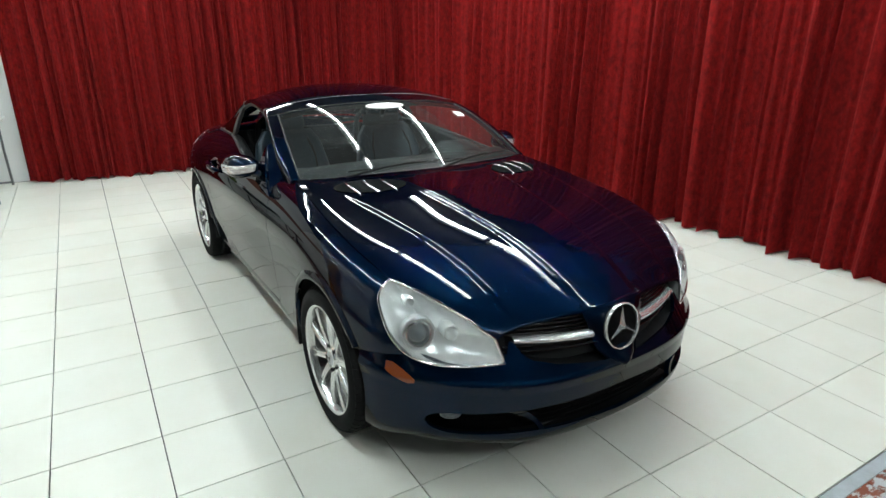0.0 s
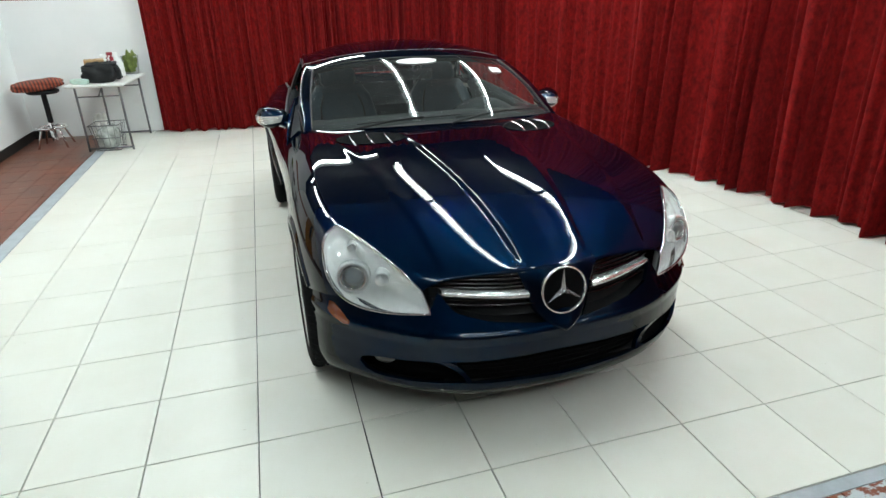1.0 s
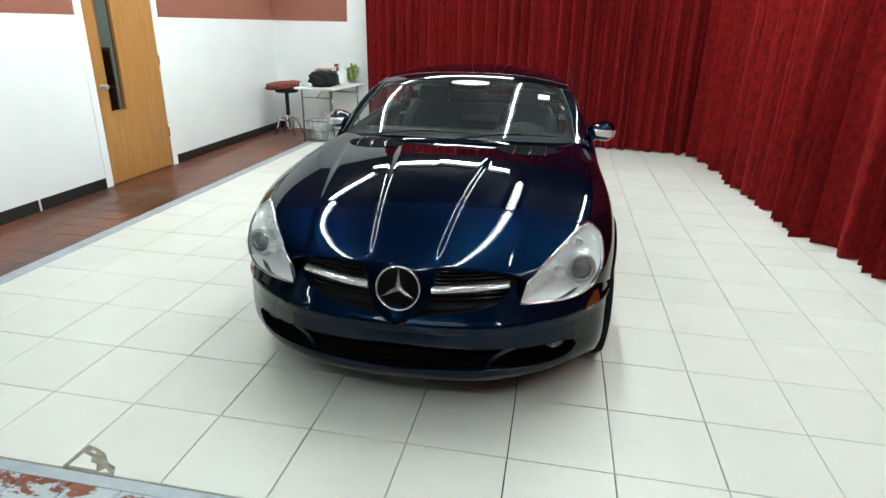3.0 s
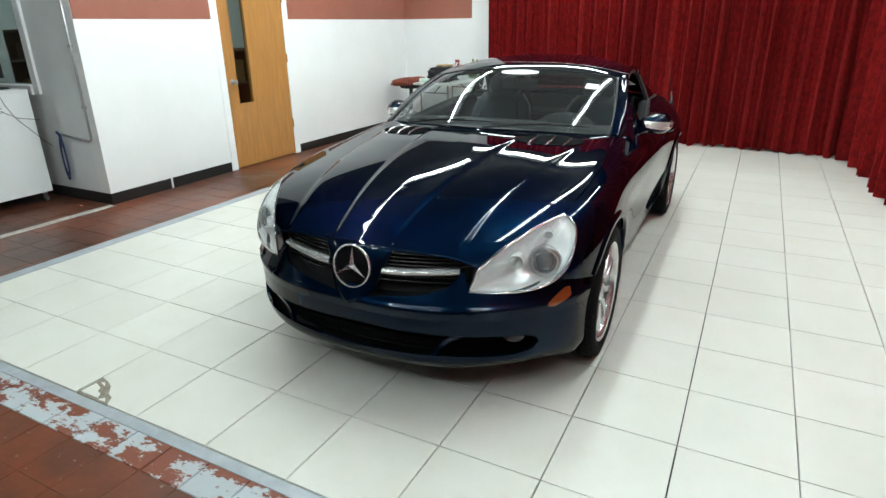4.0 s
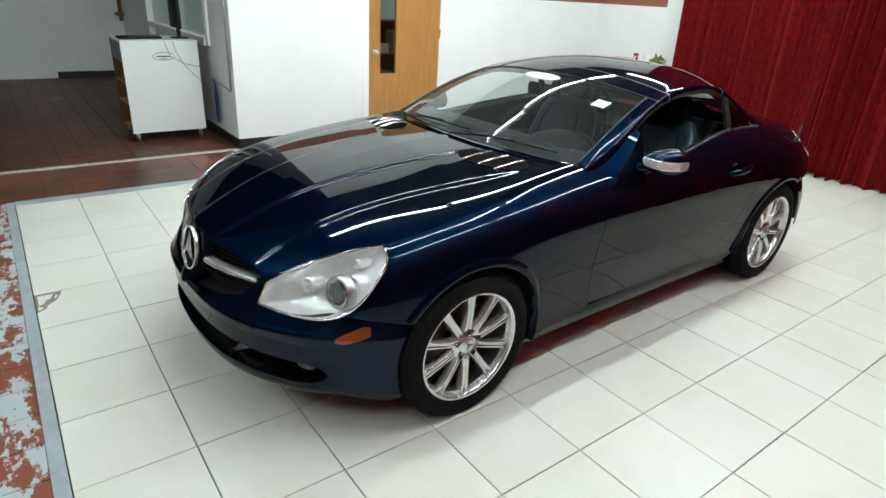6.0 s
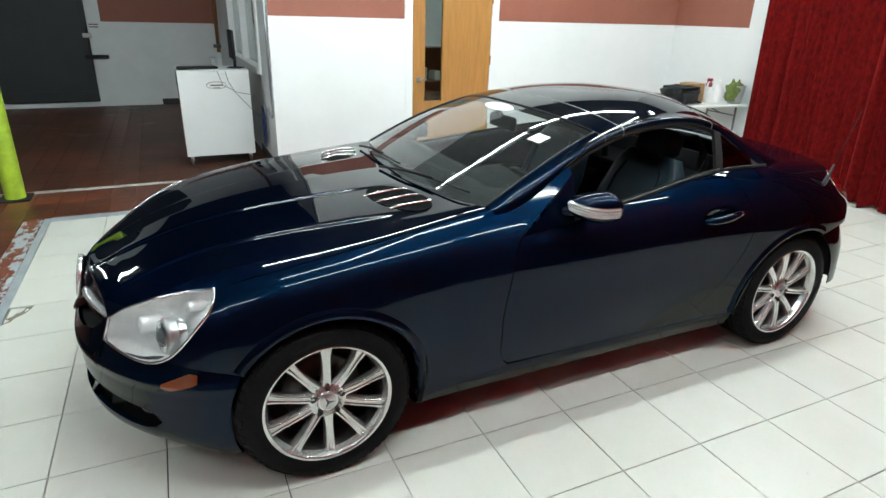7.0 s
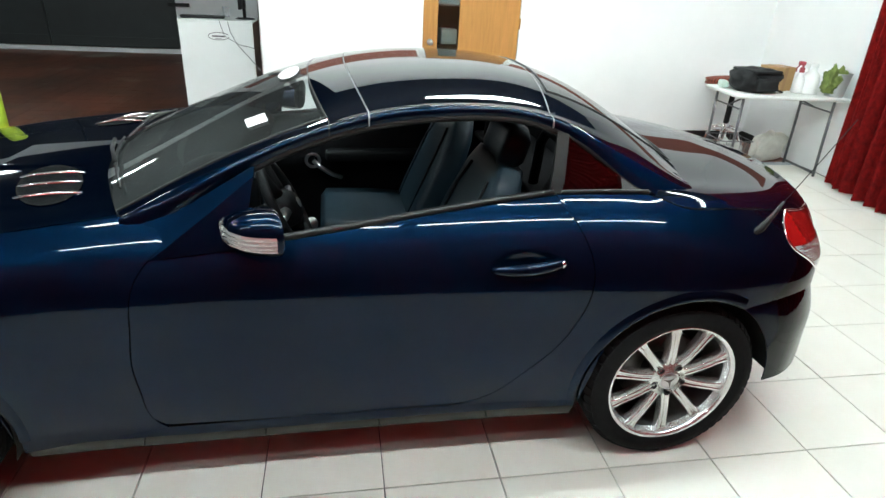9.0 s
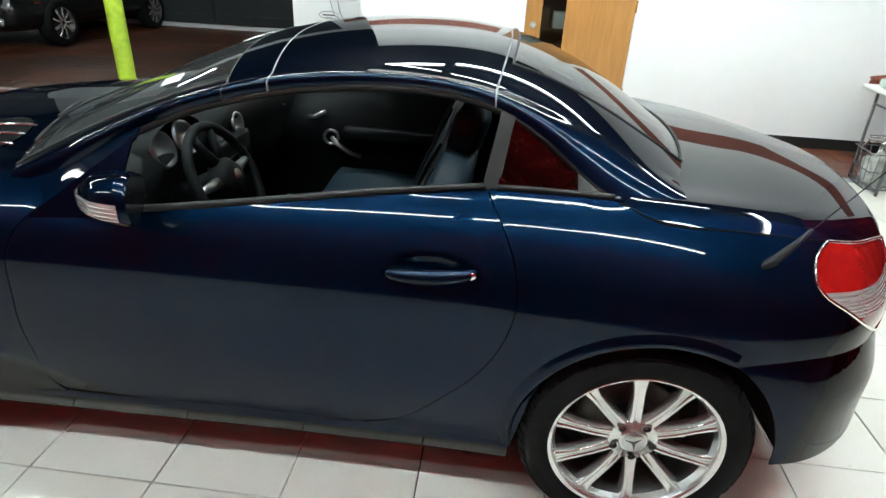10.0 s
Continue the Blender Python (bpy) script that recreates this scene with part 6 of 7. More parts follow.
bag = lump("camera_bag", 0.175, 0.185, 0.105, M_BLACKCLOTH, pose(-2.69, 5.585, TZ, 0, 0, 8), "black nylon shoulder bag lying on the folding table", "bag", 3, 0.2)
part("strap", tube([(0.10, -0.155, 0.18), (0.17, -0.1, 0.12), (0.19, 0.05, 0.05), (0.19, 0.16, 0.02), (0.12, 0.20, 0.012)], 0.009, 6), M_BLACKCLOTH, bag)
part("flap", box(-0.13, -0.155, 0.172, 0.170, 0.135, 0.196, 0.010), M_BLACKCLOTH, bag)
part("pocket", box(0.14, -0.125, 0.02, 0.195, 0.10, 0.13, 0.02), M_BLACKCLOTH, bag)
cb = tagged(link("cardboard_box", box(-0.10, -0.11, 0, 0.10, 0.11, 0.21, 0.003), M_CARDBOARD), "brown cardboard box standing on the folding table", "box")
cb.matrix_world = pose(-2.80, 5.88, TZ, 0, 0, 12)
part("tape", box(-0.101, -0.02, 0.0, 0.101, 0.02, 0.2115), material("brown tape", (0.30, 0.17, 0.07), 0.3), cb, smooth=False)


def bottle(name, x, y, r, h, mat, label, spray):
    ob = empty(name, pose(x, y, TZ, 0, 0, 30), label, "bottle")
    part("body", lathe([(0, 0), (r * 0.95, 0.0), (r, 0.01), (r, h * 0.55), (r * 0.8, h * 0.72), (r * 0.36, h * 0.85), (r * 0.34, h)], 24), mat, ob)
    if spray:
        part("collar", lathe([(r * 0.42, h - 0.01), (r * 0.42, h + 0.03), (0.010, h + 0.035), (0.010, h + 0.06)], 16), M_REDPL, ob)
        part("trigger_head", box(-0.046, -0.011, h + 0.05, 0.018, 0.012, h + 0.085, 0.008), M_REDPL, ob, "dark red spray head")
        part("trigger", tube([(-0.03, 0, h + 0.05), (-0.05, 0, h + 0.02), (-0.045, 0, h - 0.01)], 0.006, 6), M_REDPL, ob)
    else:
        part("cap", lathe([(0, h + 0.02), (r * 0.42, h + 0.02), (r * 0.42, h - 0.01)], 16), M_WHITEPL, ob)
    return ob


bottle("spray_bottle", -2.64, 6.00, 0.05, 0.19, M_WHITEPL, "clear white spray bottle with a dark red head", True)
bottle("plastic_jug", -2.62, 6.10, 0.075, 0.24, M_WHITEPL, "white plastic jug on the folding table", False)
bottle("plastic_jug", -2.76, 6.14, 0.07, 0.22, M_WHITEPL, "white plastic jug on the folding table", False)
bk = tagged(link("bucket", lathe([(0, 0.0), (0.075, 0.0), (0.095, 0.2), (0.1, 0.2), (0.1, 0.205), (0.09, 0.205), (0.072, 0.008), (0, 0.008)], 28), material("grey plastic", (0.35, 0.36, 0.36), 0.5)), "small grey plastic bucket on the folding table", "bucket")
bk.matrix_world = pose(-2.50, 6.275, TZ)
lump("cleaning_cloth", 0.065, 0.07, 0.112, M_GREEN, pose(-2.49, 6.215, TZ + 0.03), "crumpled green cloth hanging over a bucket", "cloth", 9, 0.5)
for k, (x, y, a) in enumerate(((-2.56, 5.88, 20), (-2.64, 6.01, 70))):
    pp = tagged(link("paper_sheet", box(-0.07, -0.1, 0, 0.07, 0.1, 0.002), M_PAPER), "sheet of white paper on the folding table", "paper", "papers")
    pp.matrix_world = pose(x, y, TZ + 0.001 * k, 0, 0, a)
lump("sack", 0.075, 0.19, 0.155, M_DULLSACK, pose(-2.98, 6.13, 0, 0, 10, 12), "crumpled cream sack leaning under the folding table", "sack", 12, 0.22)
cr = empty("wire_basket", pose(-2.74, 5.52, 0, 0, 0, -4), "grey wire basket on the floor under the table", "basket")
for z, w in ((0.012, 0.125), (0.15, 0.14), (0.29, 0.155)):
    part("rim_wire", tube([(w, w, z), (-w, w, z), (-w, -w, z), (w, -w, z)], 0.005, 6, closed=True), M_GREYMETAL, cr)
for k in range(16):
    a, b = divmod(k, 4)
    c, sn = ((1, 0), (0, 1), (-1, 0), (0, -1))[a]
    o = -0.09 + 0.06 * b
    part("upright_wire", tube([(0.125 * c - o * sn, 0.125 * sn + o * c, 0.012), (0.155 * c - o * 1.2 * sn, 0.155 * sn + o * 1.2 * c, 0.29)], 0.003, 5), M_GREYMETAL, cr)
lump("plastic_bag", 0.105, 0.105, 0.13, material("milky plastic", (0.50, 0.53, 0.50), 0.2, vary=0.4, scale=14, bump=0.5, bump_scale=25), pose(-2.74, 5.52, 0.014, 0, 0, 5), "milky plastic bag stuffed into the wire basket", "bag", 15, 0.3)
lump("flat_bottle", 0.035, 0.10, 0.03, material("pale green plastic", (0.55, 0.72, 0.64), 0.3, vary=0.2, scale=12), pose(-2.88, 5.42, TZ, 0, 0, 70), "pale green bottle lying on the folding table", "bottle", 31, 0.05)


# stool with a cushion
def stool():
    st = empty("stool", pose(-3.40, 5.92, 0), "chrome swivel stool with a foot ring", "stool")
    part("seat", lathe([(0, 0.60), (0.15, 0.60), (0.165, 0.615), (0.165, 0.635), (0.15, 0.645), (0, 0.645)], 32), M_BLACK, st)
    part("column", lathe([(0.028, 0.25), (0.028, 0.60)], 20), M_BLACK, st)
    part("base_column", lathe([(0.034, 0.06), (0.034, 0.27), (0.028, 0.275)], 20), M_CHROME, st)
    part("foot_ring", tube([(0.16 * math.cos(a), 0.16 * math.sin(a), 0.22) for a in np.linspace(0, 2 * math.pi, 32)[:-1]], 0.010, 8, closed=True), M_CHROME, st)
    for k in range(4):
        a = math.pi / 4 + k * math.pi / 2
        c, s = math.cos(a), math.sin(a)
        part("leg", tube([(0.03 * c, 0.03 * s, 0.24), (0.13 * c, 0.13 * s, 0.21), (0.21 * c, 0.21 * s, 0.0)], 0.012, 8), M_CHROME, st)


stool()
lump("seat_cushion", 0.245, 0.19, 0.055, M_STRIPE, pose(-3.42, 5.90, 0.646, 0, -4, 20), "red brown striped cushion lying on the stool", "cushion", 21, 0.15)


# computer cart
def cart():
    ct = empty("computer_cart", pose(-4.68, 0.66, 0), "white laminate computer cart on casters beside the office wall", "cart")
    part("front_panel", box(0.27, -0.36, 0.10, 0.29, 0.36, 0.985, 0.002), M_LAMINATE, ct, smooth=False)
    part("back_panel", box(-0.29, -0.36, 0.10, -0.27, 0.36, 0.985, 0.002), M_WOODDARK, ct, smooth=False)
    part("top", box(-0.291, -0.362, 0.986, 0.291, 0.362, 1.008, 0.003), M_LAMINATE, ct, smooth=False)
    part("drawer", box(-0.27, -0.365, 0.80, 0.269, 0.2, 0.975, 0.004), M_GREYMETAL, ct, "dark grey drawer", False)
    for z in (0.10, 0.36, 0.58):
        part("shelf_board", box(-0.27, -0.35, z, 0.269, 0.35, z + 0.02), M_CARDBOARD, ct, smooth=False)
    part("far_panel", box(-0.27, 0.34, 0.12, 0.269, 0.36, 0.98), M_WOODDARK, ct, smooth=False)
    for x in (-0.24, 0.24):
        for y in (-0.31, 0.31):
            c = part("caster", lathe([(0.012, -0.012), (0.034, -0.012), (0.036, 0), (0.034, 0.012), (0.012, 0.012)], 20, None, Matrix.Translation((x, y, 0.036)) @ pose(0, 0, 0, 90, 0, 0)), M_GREYMETAL, ct)
            part("fork", box(x - 0.012, y - 0.018, 0.036, x + 0.012, y + 0.018, 0.10, 0.003), M_SATIN, c, smooth=False)
    # oval mark with plain bars
    mk = part("oval_mark", tube([(0.2915, 0.02 + 0.10 * math.cos(a), 0.855 + 0.036 * math.sin(a)) for a in np.linspace(0.3, 2 * math.pi - 0.1, 40)], 0.003, 5), M_PRINT, ct, "oval outline with plain bars")
    part("bar", box(0.2905, -0.045, 0.848, 0.2925, 0.085, 0.862), M_PRINT, mk, smooth=False)
    part("bar", box(0.2905, -0.015, 0.828, 0.2925, 0.05, 0.834), M_PRINT, mk, smooth=False)
    return ct


cart()
mo = empty("monitor", pose(-4.66, 0.90, 1.009), "black flat computer monitor on the cart", "monitor")
part("screen", box(-0.18, -0.02, 0.10, 0.18, 0.012, 0.40, 0.006), M_BLACK, mo)
part("stem", box(-0.025, 0.0, 0.01, 0.025, 0.03, 0.22, 0.006), M_BLACK, mo)
part("foot", lathe([(0, 0.012), (0.08, 0.010), (0.10, 0.0)], 24, None, Matrix.Translation((0, 0.02, 0))), M_BLACK, mo)
kb = tagged(link("keyboard", box(-0.09, -0.2, 0, 0.07, 0.2, 0.022, 0.006), M_BLACK), "black keyboard lying on the cart", "keyboard")
kb.matrix_world = pose(-4.60, 0.52, 1.009, 0, 0, 6)
lump("computer_mouse", 0.032, 0.055, 0.018, M_BLACK, pose(-4.50, 0.36, 1.009, 0, 0, 10), "black computer mouse on the cart", "mouse", 5, 0.03)
cp = tagged(link("cup", lathe([(0, 0.0), (0.032, 0.0), (0.038, 0.10), (0.035, 0.10), (0.03, 0.006), (0, 0.006)], 24), material("grey cup", (0.30, 0.31, 0.32), 0.3)), "grey drinking cup on the cart", "cup")
cp.matrix_world = pose(-4.84, 0.70, 1.009)
cb2 = tagged(link("cable", tube([(-4.386, 0.78, 1.00), (-4.375, 0.80, 0.90), (-4.372, 0.86, 0.78), (-4.375, 0.98, 0.64), (-4.38, 1.045, 0.56), (-4.36, 1.10, 0.50)], 0.003, 6), M_GREYMETAL), "thin grey cable hanging down the cart", "cable", "cables")
cb3 = tagged(link("cable", tube([(-4.386, 0.70, 1.00), (-4.374, 0.74, 0.86), (-4.372, 0.88, 0.78), (-4.375, 1.02, 0.75), (-4.39, 1.06, 0.74)], 0.003, 6), M_GREYMETAL), "thin grey cable hanging down the cart", "cable", "cables")
bl = bmesh.new()
for k in range(7):
    rr = 0.07 + 0.012 * (k % 3)
    tube([(-4.27 + 0.012 * (k - 3) + rr * 0.38 * math.cos(a), 1.145 - 0.006 * k, 0.38 + 0.012 * (k % 2) + rr * 2.1 * math.sin(a)) for a in np.linspace(0, 2 * math.pi, 20)[:-1]], 0.005, 6, bl, closed=True)
tube([(-4.27, 1.13, 0.55), (-4.25, 1.12, 0.60), (-4.29, 1.12, 0.63)], 0.012, 8, bl)
tagged(link("cable_coil", bl, M_BLUECABLE, None, "", True), "coil of blue cable hanging on the grey wall", "cable", "cables")
cd = tube([(-3.86, 1.158, CEIL - 0.02), (-3.86, 1.158, 0.62), (-3.865, 1.158, 0.58), (-3.90, 1.158, 0.565), (-4.27, 1.158, 0.60)], 0.011, 8)
cdo = tagged(link("conduit", cd, M_SATIN, None, "", True), "thin grey metal conduit along the wall corner", "conduit")
for z in (1.35, 0.85):
    part("clip", box(-3.885, 1.146, z, -3.835, 1.169, z + 0.025, 0.003), M_SATIN, cdo, smooth=False)

# bollard
bo = empty("bollard", pose(-3.60, -1.16, 0), "yellow green painted steel bollard on the quarry tiles", "bollard")
part("post", lathe([(0, 1.28), (0.05, 1.27), (0.075, 1.24), (0.08, 1.2), (0.08, 0.0)], 28), M_YELLOW, bo)
part("base_plate", box(-0.12, -0.12, 0, 0.12, 0.12, 0.012, 0.002), M_STEEL, bo, smooth=False)

# far steel doors
sdr = tagged(new("door_2"), "grey painted steel double door with latch bars", "door", "", "structure")
for y0, y1 in ((-5.0, -2.94), (-2.92, -0.87)):
    lf = part("leaf", box(FARX + 0.002, y0, 0.09, FARX + 0.06, y1, 3.0, 0.006), M_STEEL, sdr, smooth=False)
    part("bottom_rail", box(FARX + 0.06, y0 + 0.01, 0.10, FARX + 0.075, y1 - 0.01, 0.26, 0.004), M_STEEL, lf, smooth=False)
    part("stile", box(FARX + 0.06, y1 - 0.10, 0.27, FARX + 0.075, y1 - 0.01, 2.98, 0.004), M_STEEL, lf, smooth=False)
part("latch_bar", box(FARX + 0.076, -0.97, 0.79, FARX + 0.10, -0.62, 0.85, 0.004), M_BLACK, sdr, "black latch bar", False)
part("padlock", box(FARX + 0.076, -0.95, 1.12, FARX + 0.10, -0.82, 1.19, 0.006), M_SATIN, sdr, smooth=False)
pn = tagged(link("paper_notice", box(FARX + 0.001, -0.86, 1.24, FARX + 0.006, -0.68, 1.36), M_PAPER), "white paper notice with plain grey bars on the far wall", "notice")
for z in (1.315, 1.275):
    part("bar", box(FARX + 0.0065, -0.84, z, FARX + 0.008, -0.71, z + 0.018), M_GREYMETAL, pn, smooth=False)
pp = tagged(link("pipe", tube([(-9.1, 1.12, 0.9), (-9.1, 1.12, CEIL - 0.02)], 0.03, 10), material("copper pipe", (0.45, 0.22, 0.10), 0.4, 0.6), None, "", True), "copper brown pipe along the far wall corner", "pipe")
part("valve", box(-9.16, 1.04, 0.98, -9.0, 1.16, 1.03, 0.01), M_GREYMETAL, pp)


# a second car, black, parked in the garage
def parked_car():
    pc = empty("parked_car", pose(-6.5, -4.83, 0, 0, 0, 180), "black car parked on the red brown garage floor", "car")
    secs = [(-0.85, 0.62, 0.28, 0.62), (-0.7, 0.80, 0.22, 0.72), (-0.3, 0.88, 0.20, 0.82), (0.5, 0.89, 0.20, 0.92), (1.0, 0.89, 0.20, 0.96), (2.2, 0.89, 0.20, 0.98), (2.9, 0.87, 0.20, 1.0), (3.4, 0.82, 0.22, 0.96), (3.6, 0.66, 0.3, 0.86)]
    rows = []
    for x, w, z0, z1 in secs:
        h = z1 - z0
        rows.append([(x, -w, z0 + 0.12 * h), (x, -w * 1.0, z0 + 0.45 * h), (x, -w * 0.98, z0 + 0.8 * h), (x, -w * 0.84, z1), (x, 0, z1 + 0.03), (x, w * 0.84, z1), (x, w * 0.98, z0 + 0.8 * h), (x, w, z0 + 0.45 * h), (x, w, z0 + 0.12 * h), (x, w * 0.7, z0), (x, -w * 0.7, z0)])
    bm = sheet(rows, None, (1.4, 0, 0.6), True)
    bmesh.ops.holes_fill(bm, edges=[e for e in bm.edges if e.is_boundary])
    ob = part("body", bm, M_BLACKPAINT, pc)
    md = ob.modifiers.new("round", "SUBSURF")
    md.levels = md.render_levels = 2
    rows = []
    for x, w, z in ((0.75, 0.76, 0.93), (1.35, 0.60, 1.38), (1.9, 0.58, 1.44), (2.5, 0.58, 1.40), (3.1, 0.70, 0.98)):
        rows.append([(x, -w, z - 0.05 if 1 < x < 3 else z), (x, -w * 0.8, z), (x, 0, z + 0.02), (x, w * 0.8, z), (x, w, z - 0.05 if 1 < x < 3 else z)])
    part("roof", sheet(rows, None, (1.9, 0, 0.9)), M_BLACKPAINT, pc)
    for s in (-1, 1):
        rows = [[(0.75, s * 0.80, 0.92), (1.4, s * 0.84, 0.95), (2.4, s * 0.84, 0.97), (3.1, s * 0.74, 0.96)], [(0.76, s * 0.76, 0.93), (1.35, s * 0.61, 1.33), (2.5, s * 0.59, 1.35), (3.1, s * 0.70, 0.98)]]
        part("side_window", sheet(rows, None, (1.9, 0, 1.0)), M_GLOSSBLACK, pc)
        part("headlight", lathe([(0, 0.03), (0.07, 0.02), (0.10, -0.02)], 20, None, Matrix.Translation((-0.72, s * 0.66, 0.60)) @ pose(0, 0, 0, 0, -70, s * 25)), M_CLEARLENS, pc)
        part("fog_lamp", lathe([(0, 0.02), (0.05, 0.01), (0.06, -0.02)], 16, None, Matrix.Translation((-0.80, s * 0.60, 0.38)) @ pose(0, 0, 0, 0, -80, s * 20)), M_CLEARLENS, pc)
        part("marker", box(-0.45, s * 0.885 - 0.005, 0.60, -0.34, s * 0.885 + 0.005, 0.63), M_AMBER, pc, smooth=False)
        for x in (0.0, 2.42):
            wm = Matrix.Translation((x, s * 0.82, 0.315)) @ pose(0, 0, 0, -90 * s, 0, 0)
            w = part("wheel", lathe([(0.20, -0.1), (0.31, -0.1), (0.32, -0.06), (0.32, 0.07), (0.30, 0.095), (0.225, 0.10), (0.215, 0.08)], 40, None, wm), M_RUBBER, pc, "black tyre on a silver wheel")
            part("rim", lathe([(0.222, 0.098), (0.21, 0.085), (0.205, 0.03), (0.06, 0.02), (0, 0.02)], 40, None, wm), M_DISC, w)
            for k in range(9):
                a = 2 * math.pi * k / 9
                b = box(0.03, -0.017, 0.065, 0.215, 0.017, 0.09, 0.004)
                bmesh.ops.transform(b, matrix=wm @ pose(0, 0, 0, 0, 0, math.degrees(a)), verts=b.verts)
                part("spoke", b, M_SILVER, w)


parked_car()


# ---- floor tiles ----
def tile_mesh(w, d, h, bevel, mat, name):
    me = bpy.data.meshes.new(name)
    bm = bmesh.new()
    x, y, b = w / 2, d / 2, bevel
    top = [bm.verts.new(p) for p in ((-x + b, -y + b, 0), (x - b, -y + b, 0), (x - b, y - b, 0), (-x + b, y - b, 0))]
    low = [bm.verts.new(p) for p in ((-x, -y, -b), (x, -y, -b), (x, y, -b), (-x, y, -b))]
    bot = [bm.verts.new((v.co.x, v.co.y, -h)) for v in low]
    bm.faces.new(top)
    for k in range(4):
        j = (k + 1) % 4
        bm.faces.new([low[k], low[j], top[j], top[k]])
        bm.faces.new([bot[k], bot[j], low[j], low[k]])
    bm.to_mesh(me)
    bm.free()
    me.materials.append(mat)
    return me


tile_me = tile_mesh(0.3950, 0.3950, 0.012, 0.0007, M_TILE, "tile")
rng = random.Random(5)
BROKEN = (-3, -2)
for i in range(-7, 9):
    for j in range(-2, 16):
        if (i, j) == BROKEN:
            continue
        t = new("tile", tile_me)
        t.parent = floor
        t.matrix_local = Matrix.Translation((0.4 * i + 0.2 + rng.uniform(-0.0008, 0.0008), 0.4 * j + 0.2 + rng.uniform(-0.0008, 0.0008), rng.uniform(-0.0004, 0.0004))) @ pose(0, 0, 0, 0, 0, rng.choice((0, 90, 180, 270)))


def slab(outline, z0, z1):
    """A flat piece with the given outline."""
    bm = bmesh.new()
    top = [bm.verts.new((x, y, z1)) for x, y in outline]
    low = [bm.verts.new((x, y, z0)) for x, y in outline]
    bm.faces.new(top)
    for a in range(len(top)):
        b = (a + 1) % len(top)
        bm.faces.new([low[a], low[b], top[b], top[a]])
    return bm


# one tile with its corner broken out, bare mortar and loose chips in the hole
part("broken_tile", slab([(-1.1975, -0.672), (-1.15, -0.682), (-1.098, -0.702), (-1.05, -0.745), (-1.012, -0.757), (-0.985, -0.7975), (-0.8025, -0.7975), (-0.8025, -0.4025), (-1.1975, -0.4025)], -0.012, 0.0), M_TILE, floor, "cream tile with a broken corner", False)
part("mortar", slab([(-1.1975, -0.7975), (-0.985, -0.7975), (-1.012, -0.757), (-1.05, -0.745), (-1.098, -0.702), (-1.15, -0.682), (-1.1975, -0.672)], -0.0119, -0.006), material("grey brown mortar", (0.36, 0.32, 0.25), 0.9, vary=0.4, scale=40, bump=0.5, bump_scale=80), floor, "bare mortar under the broken tile", False)
for pts in ([(-1.185, -0.785), (-1.07, -0.785), (-1.09, -0.758), (-1.12, -0.752), (-1.135, -0.728), (-1.18, -0.715)], [(-1.055, -0.790), (-1.015, -0.788), (-1.04, -0.770)], [(-1.165, -0.703), (-1.13, -0.712), (-1.15, -0.695)]):
    part("tile_chip", slab(pts, -0.006, -0.001), M_TILE, floor, "", False)


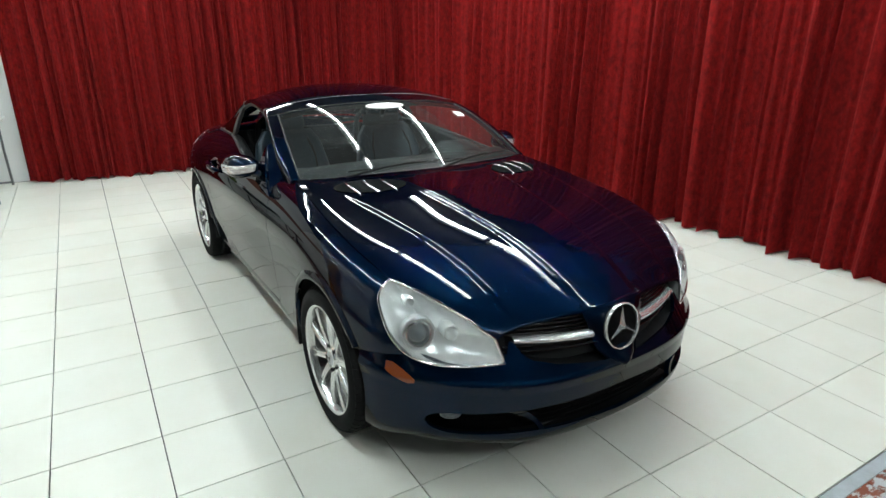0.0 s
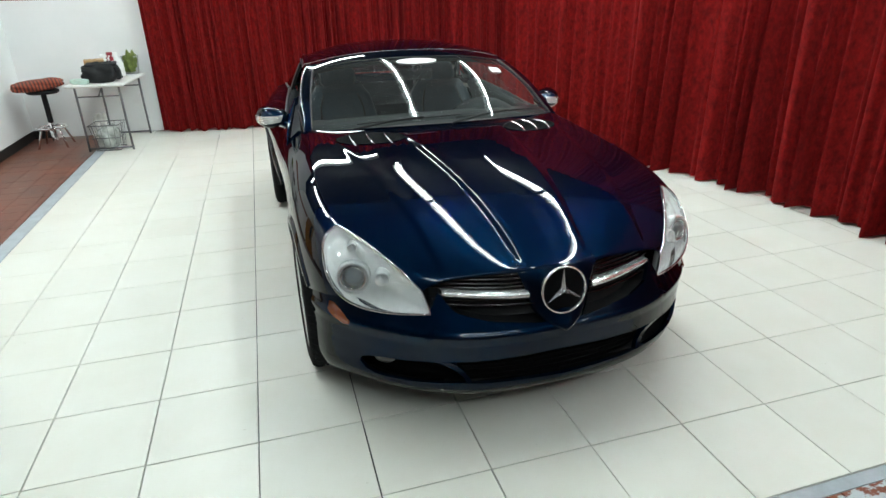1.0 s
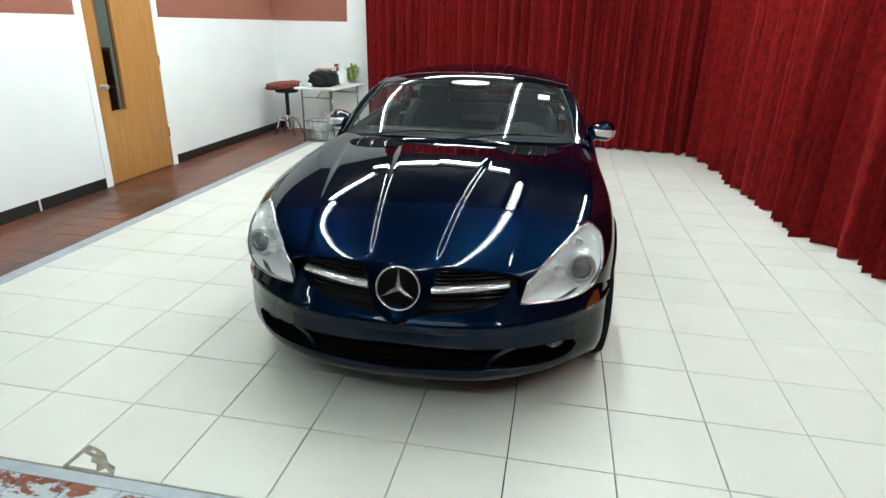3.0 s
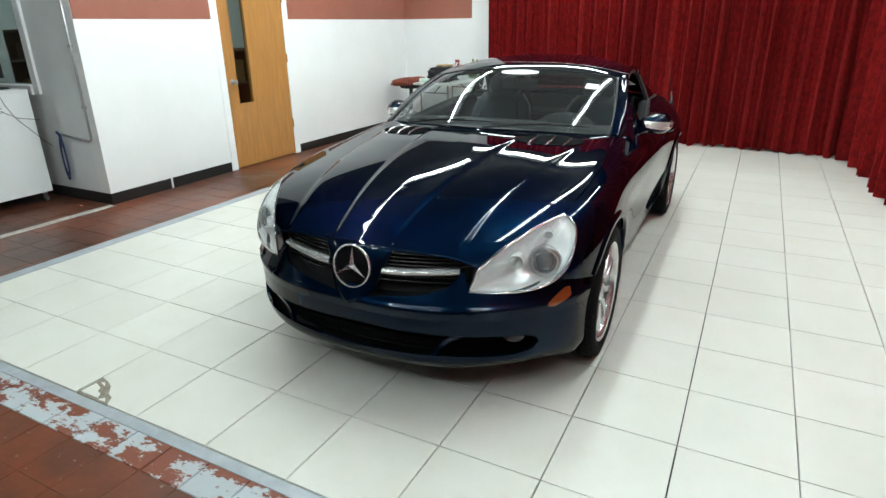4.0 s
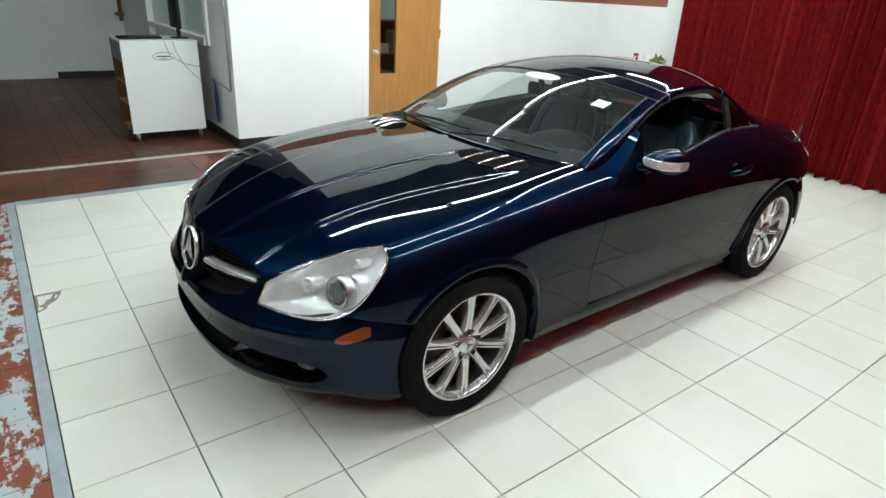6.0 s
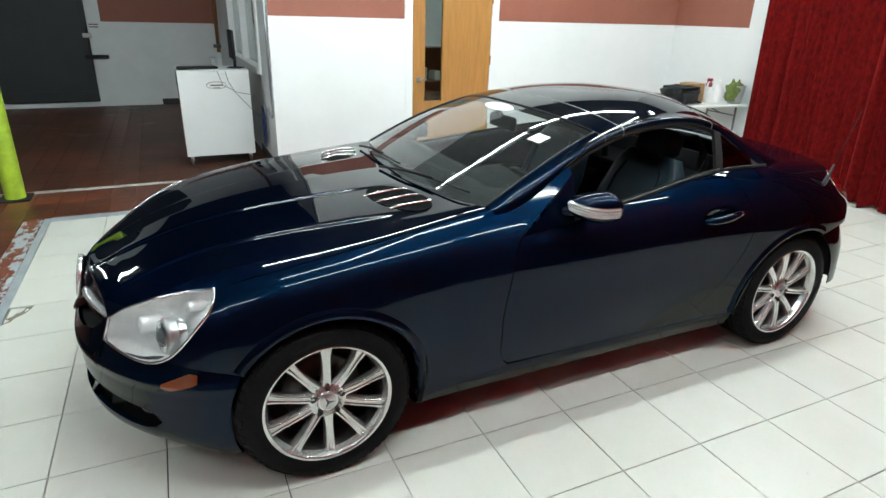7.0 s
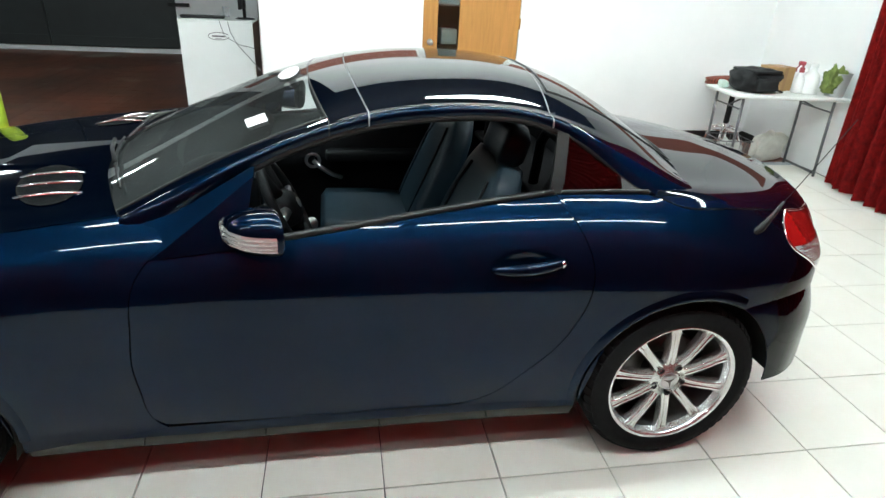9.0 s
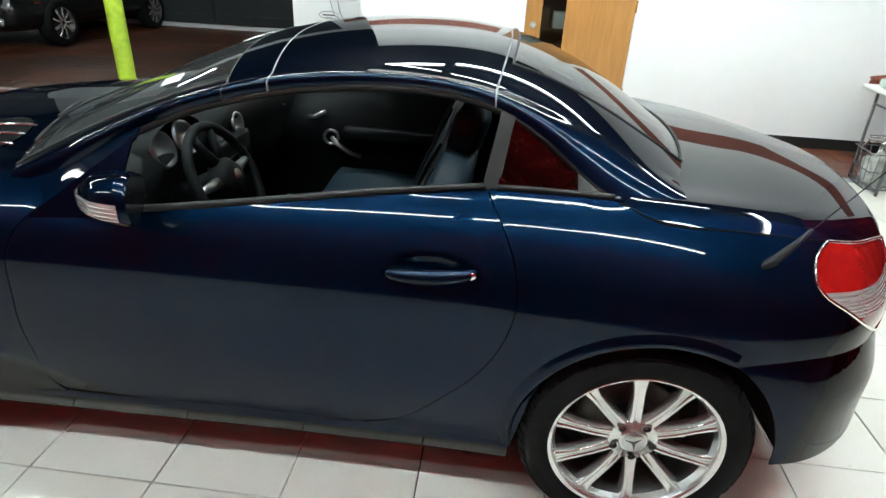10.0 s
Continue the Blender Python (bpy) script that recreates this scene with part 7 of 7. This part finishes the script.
def field(name, x0, y0, x1, y1, step, gap, mat, label, skew=0.0):
    """Tiles too many to pick apart, as one mesh of low blocks."""
    verts, faces = [], []
    nx, ny = int(math.ceil((x1 - x0) / step)), int(math.ceil((y1 - y0) / step))
    for i in range(nx):
        for j in range(ny):
            ax, ay = x0 + i * step + gap / 2, y0 + j * step + gap / 2
            bx, by = min(ax + step - gap, x1), min(ay + step - gap, y1)
            if bx - ax < 0.01 or by - ay < 0.01:
                continue
            k = len(verts)
            z = rng.uniform(-0.001, 0.0)
            verts += [(ax, ay, -0.012), (bx, ay, -0.012), (bx, by, -0.012), (ax, by, -0.012), (ax + 0.001, ay + 0.001, z), (bx - 0.001, ay + 0.001, z), (bx - 0.001, by - 0.001, z), (ax + 0.001, by - 0.001, z)]
            faces += [(k + 4, k + 5, k + 6, k + 7), (k, k + 1, k + 5, k + 4), (k + 1, k + 2, k + 6, k + 5), (k + 2, k + 3, k + 7, k + 6), (k + 3, k, k + 4, k + 7)]
    me = bpy.data.meshes.new(name)
    me.from_pydata(verts, [], faces)
    me.materials.append(mat)
    ob = new(name, me)
    return tagged(ob, label, "floor tiles", "", "stuff")


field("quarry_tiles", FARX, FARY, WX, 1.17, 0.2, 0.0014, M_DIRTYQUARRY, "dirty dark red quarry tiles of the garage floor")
field("quarry_tiles", WX, FARY, -2.91, 1.17, 0.2, 0.0014, M_QUARRY, "red brown quarry tiles beside the white line")
field("quarry_tiles", WX, 1.17, -2.91, BY, 0.2, 0.0014, M_QUARRY, "red brown quarry tiles along the white wall")
field("quarry_tiles", -2.91, FARY, RX, -1.0, 0.2, 0.0014, M_QUARRY, "red brown quarry tiles in front of the cream floor")
field("quarry_tiles", -8.0, 1.31, WX, BY, 0.2, 0.0014, M_QUARRY, "red brown quarry tiles in the office")
part("floor_patch", slab([(-0.250, -1.100), (-0.205, -1.128), (-0.143, -1.122), (-0.128, -1.070), (-0.155, -1.030), (-0.212, -1.050)], -0.002, 0.0012), material("grey cement patch", (0.20, 0.20, 0.18), 0.9, vary=0.4, scale=30, bump=0.4, bump_scale=70), floor, "grey cement patch in the quarry tiles", False)
worn_me = tile_mesh(0.195, 0.142, 0.012, 0.002, M_WORN, "worn tile")
for i in range(33):
    t = new("worn_tile", worn_me)
    t.parent = floor
    t.location = (-2.91 + 0.1 + 0.2 * i, -0.926, -0.002)
structure("edge_strip", box(-2.91, -0.853, -0.012, RX, -0.803, -0.003, 0.001), M_STRIP, "pale grey painted edging along the cream tiles")
structure("edge_strip", box(-2.905, -0.80, -0.012, -2.803, BY, 0.001, 0.001), M_STRIP, "grey edging along the cream tiles")
structure("floor_line", box(WX - 0.02, FARY, 0.0, WX + 0.06, 1.15, 0.0025), M_WHITELINE, "worn white line painted on the floor")
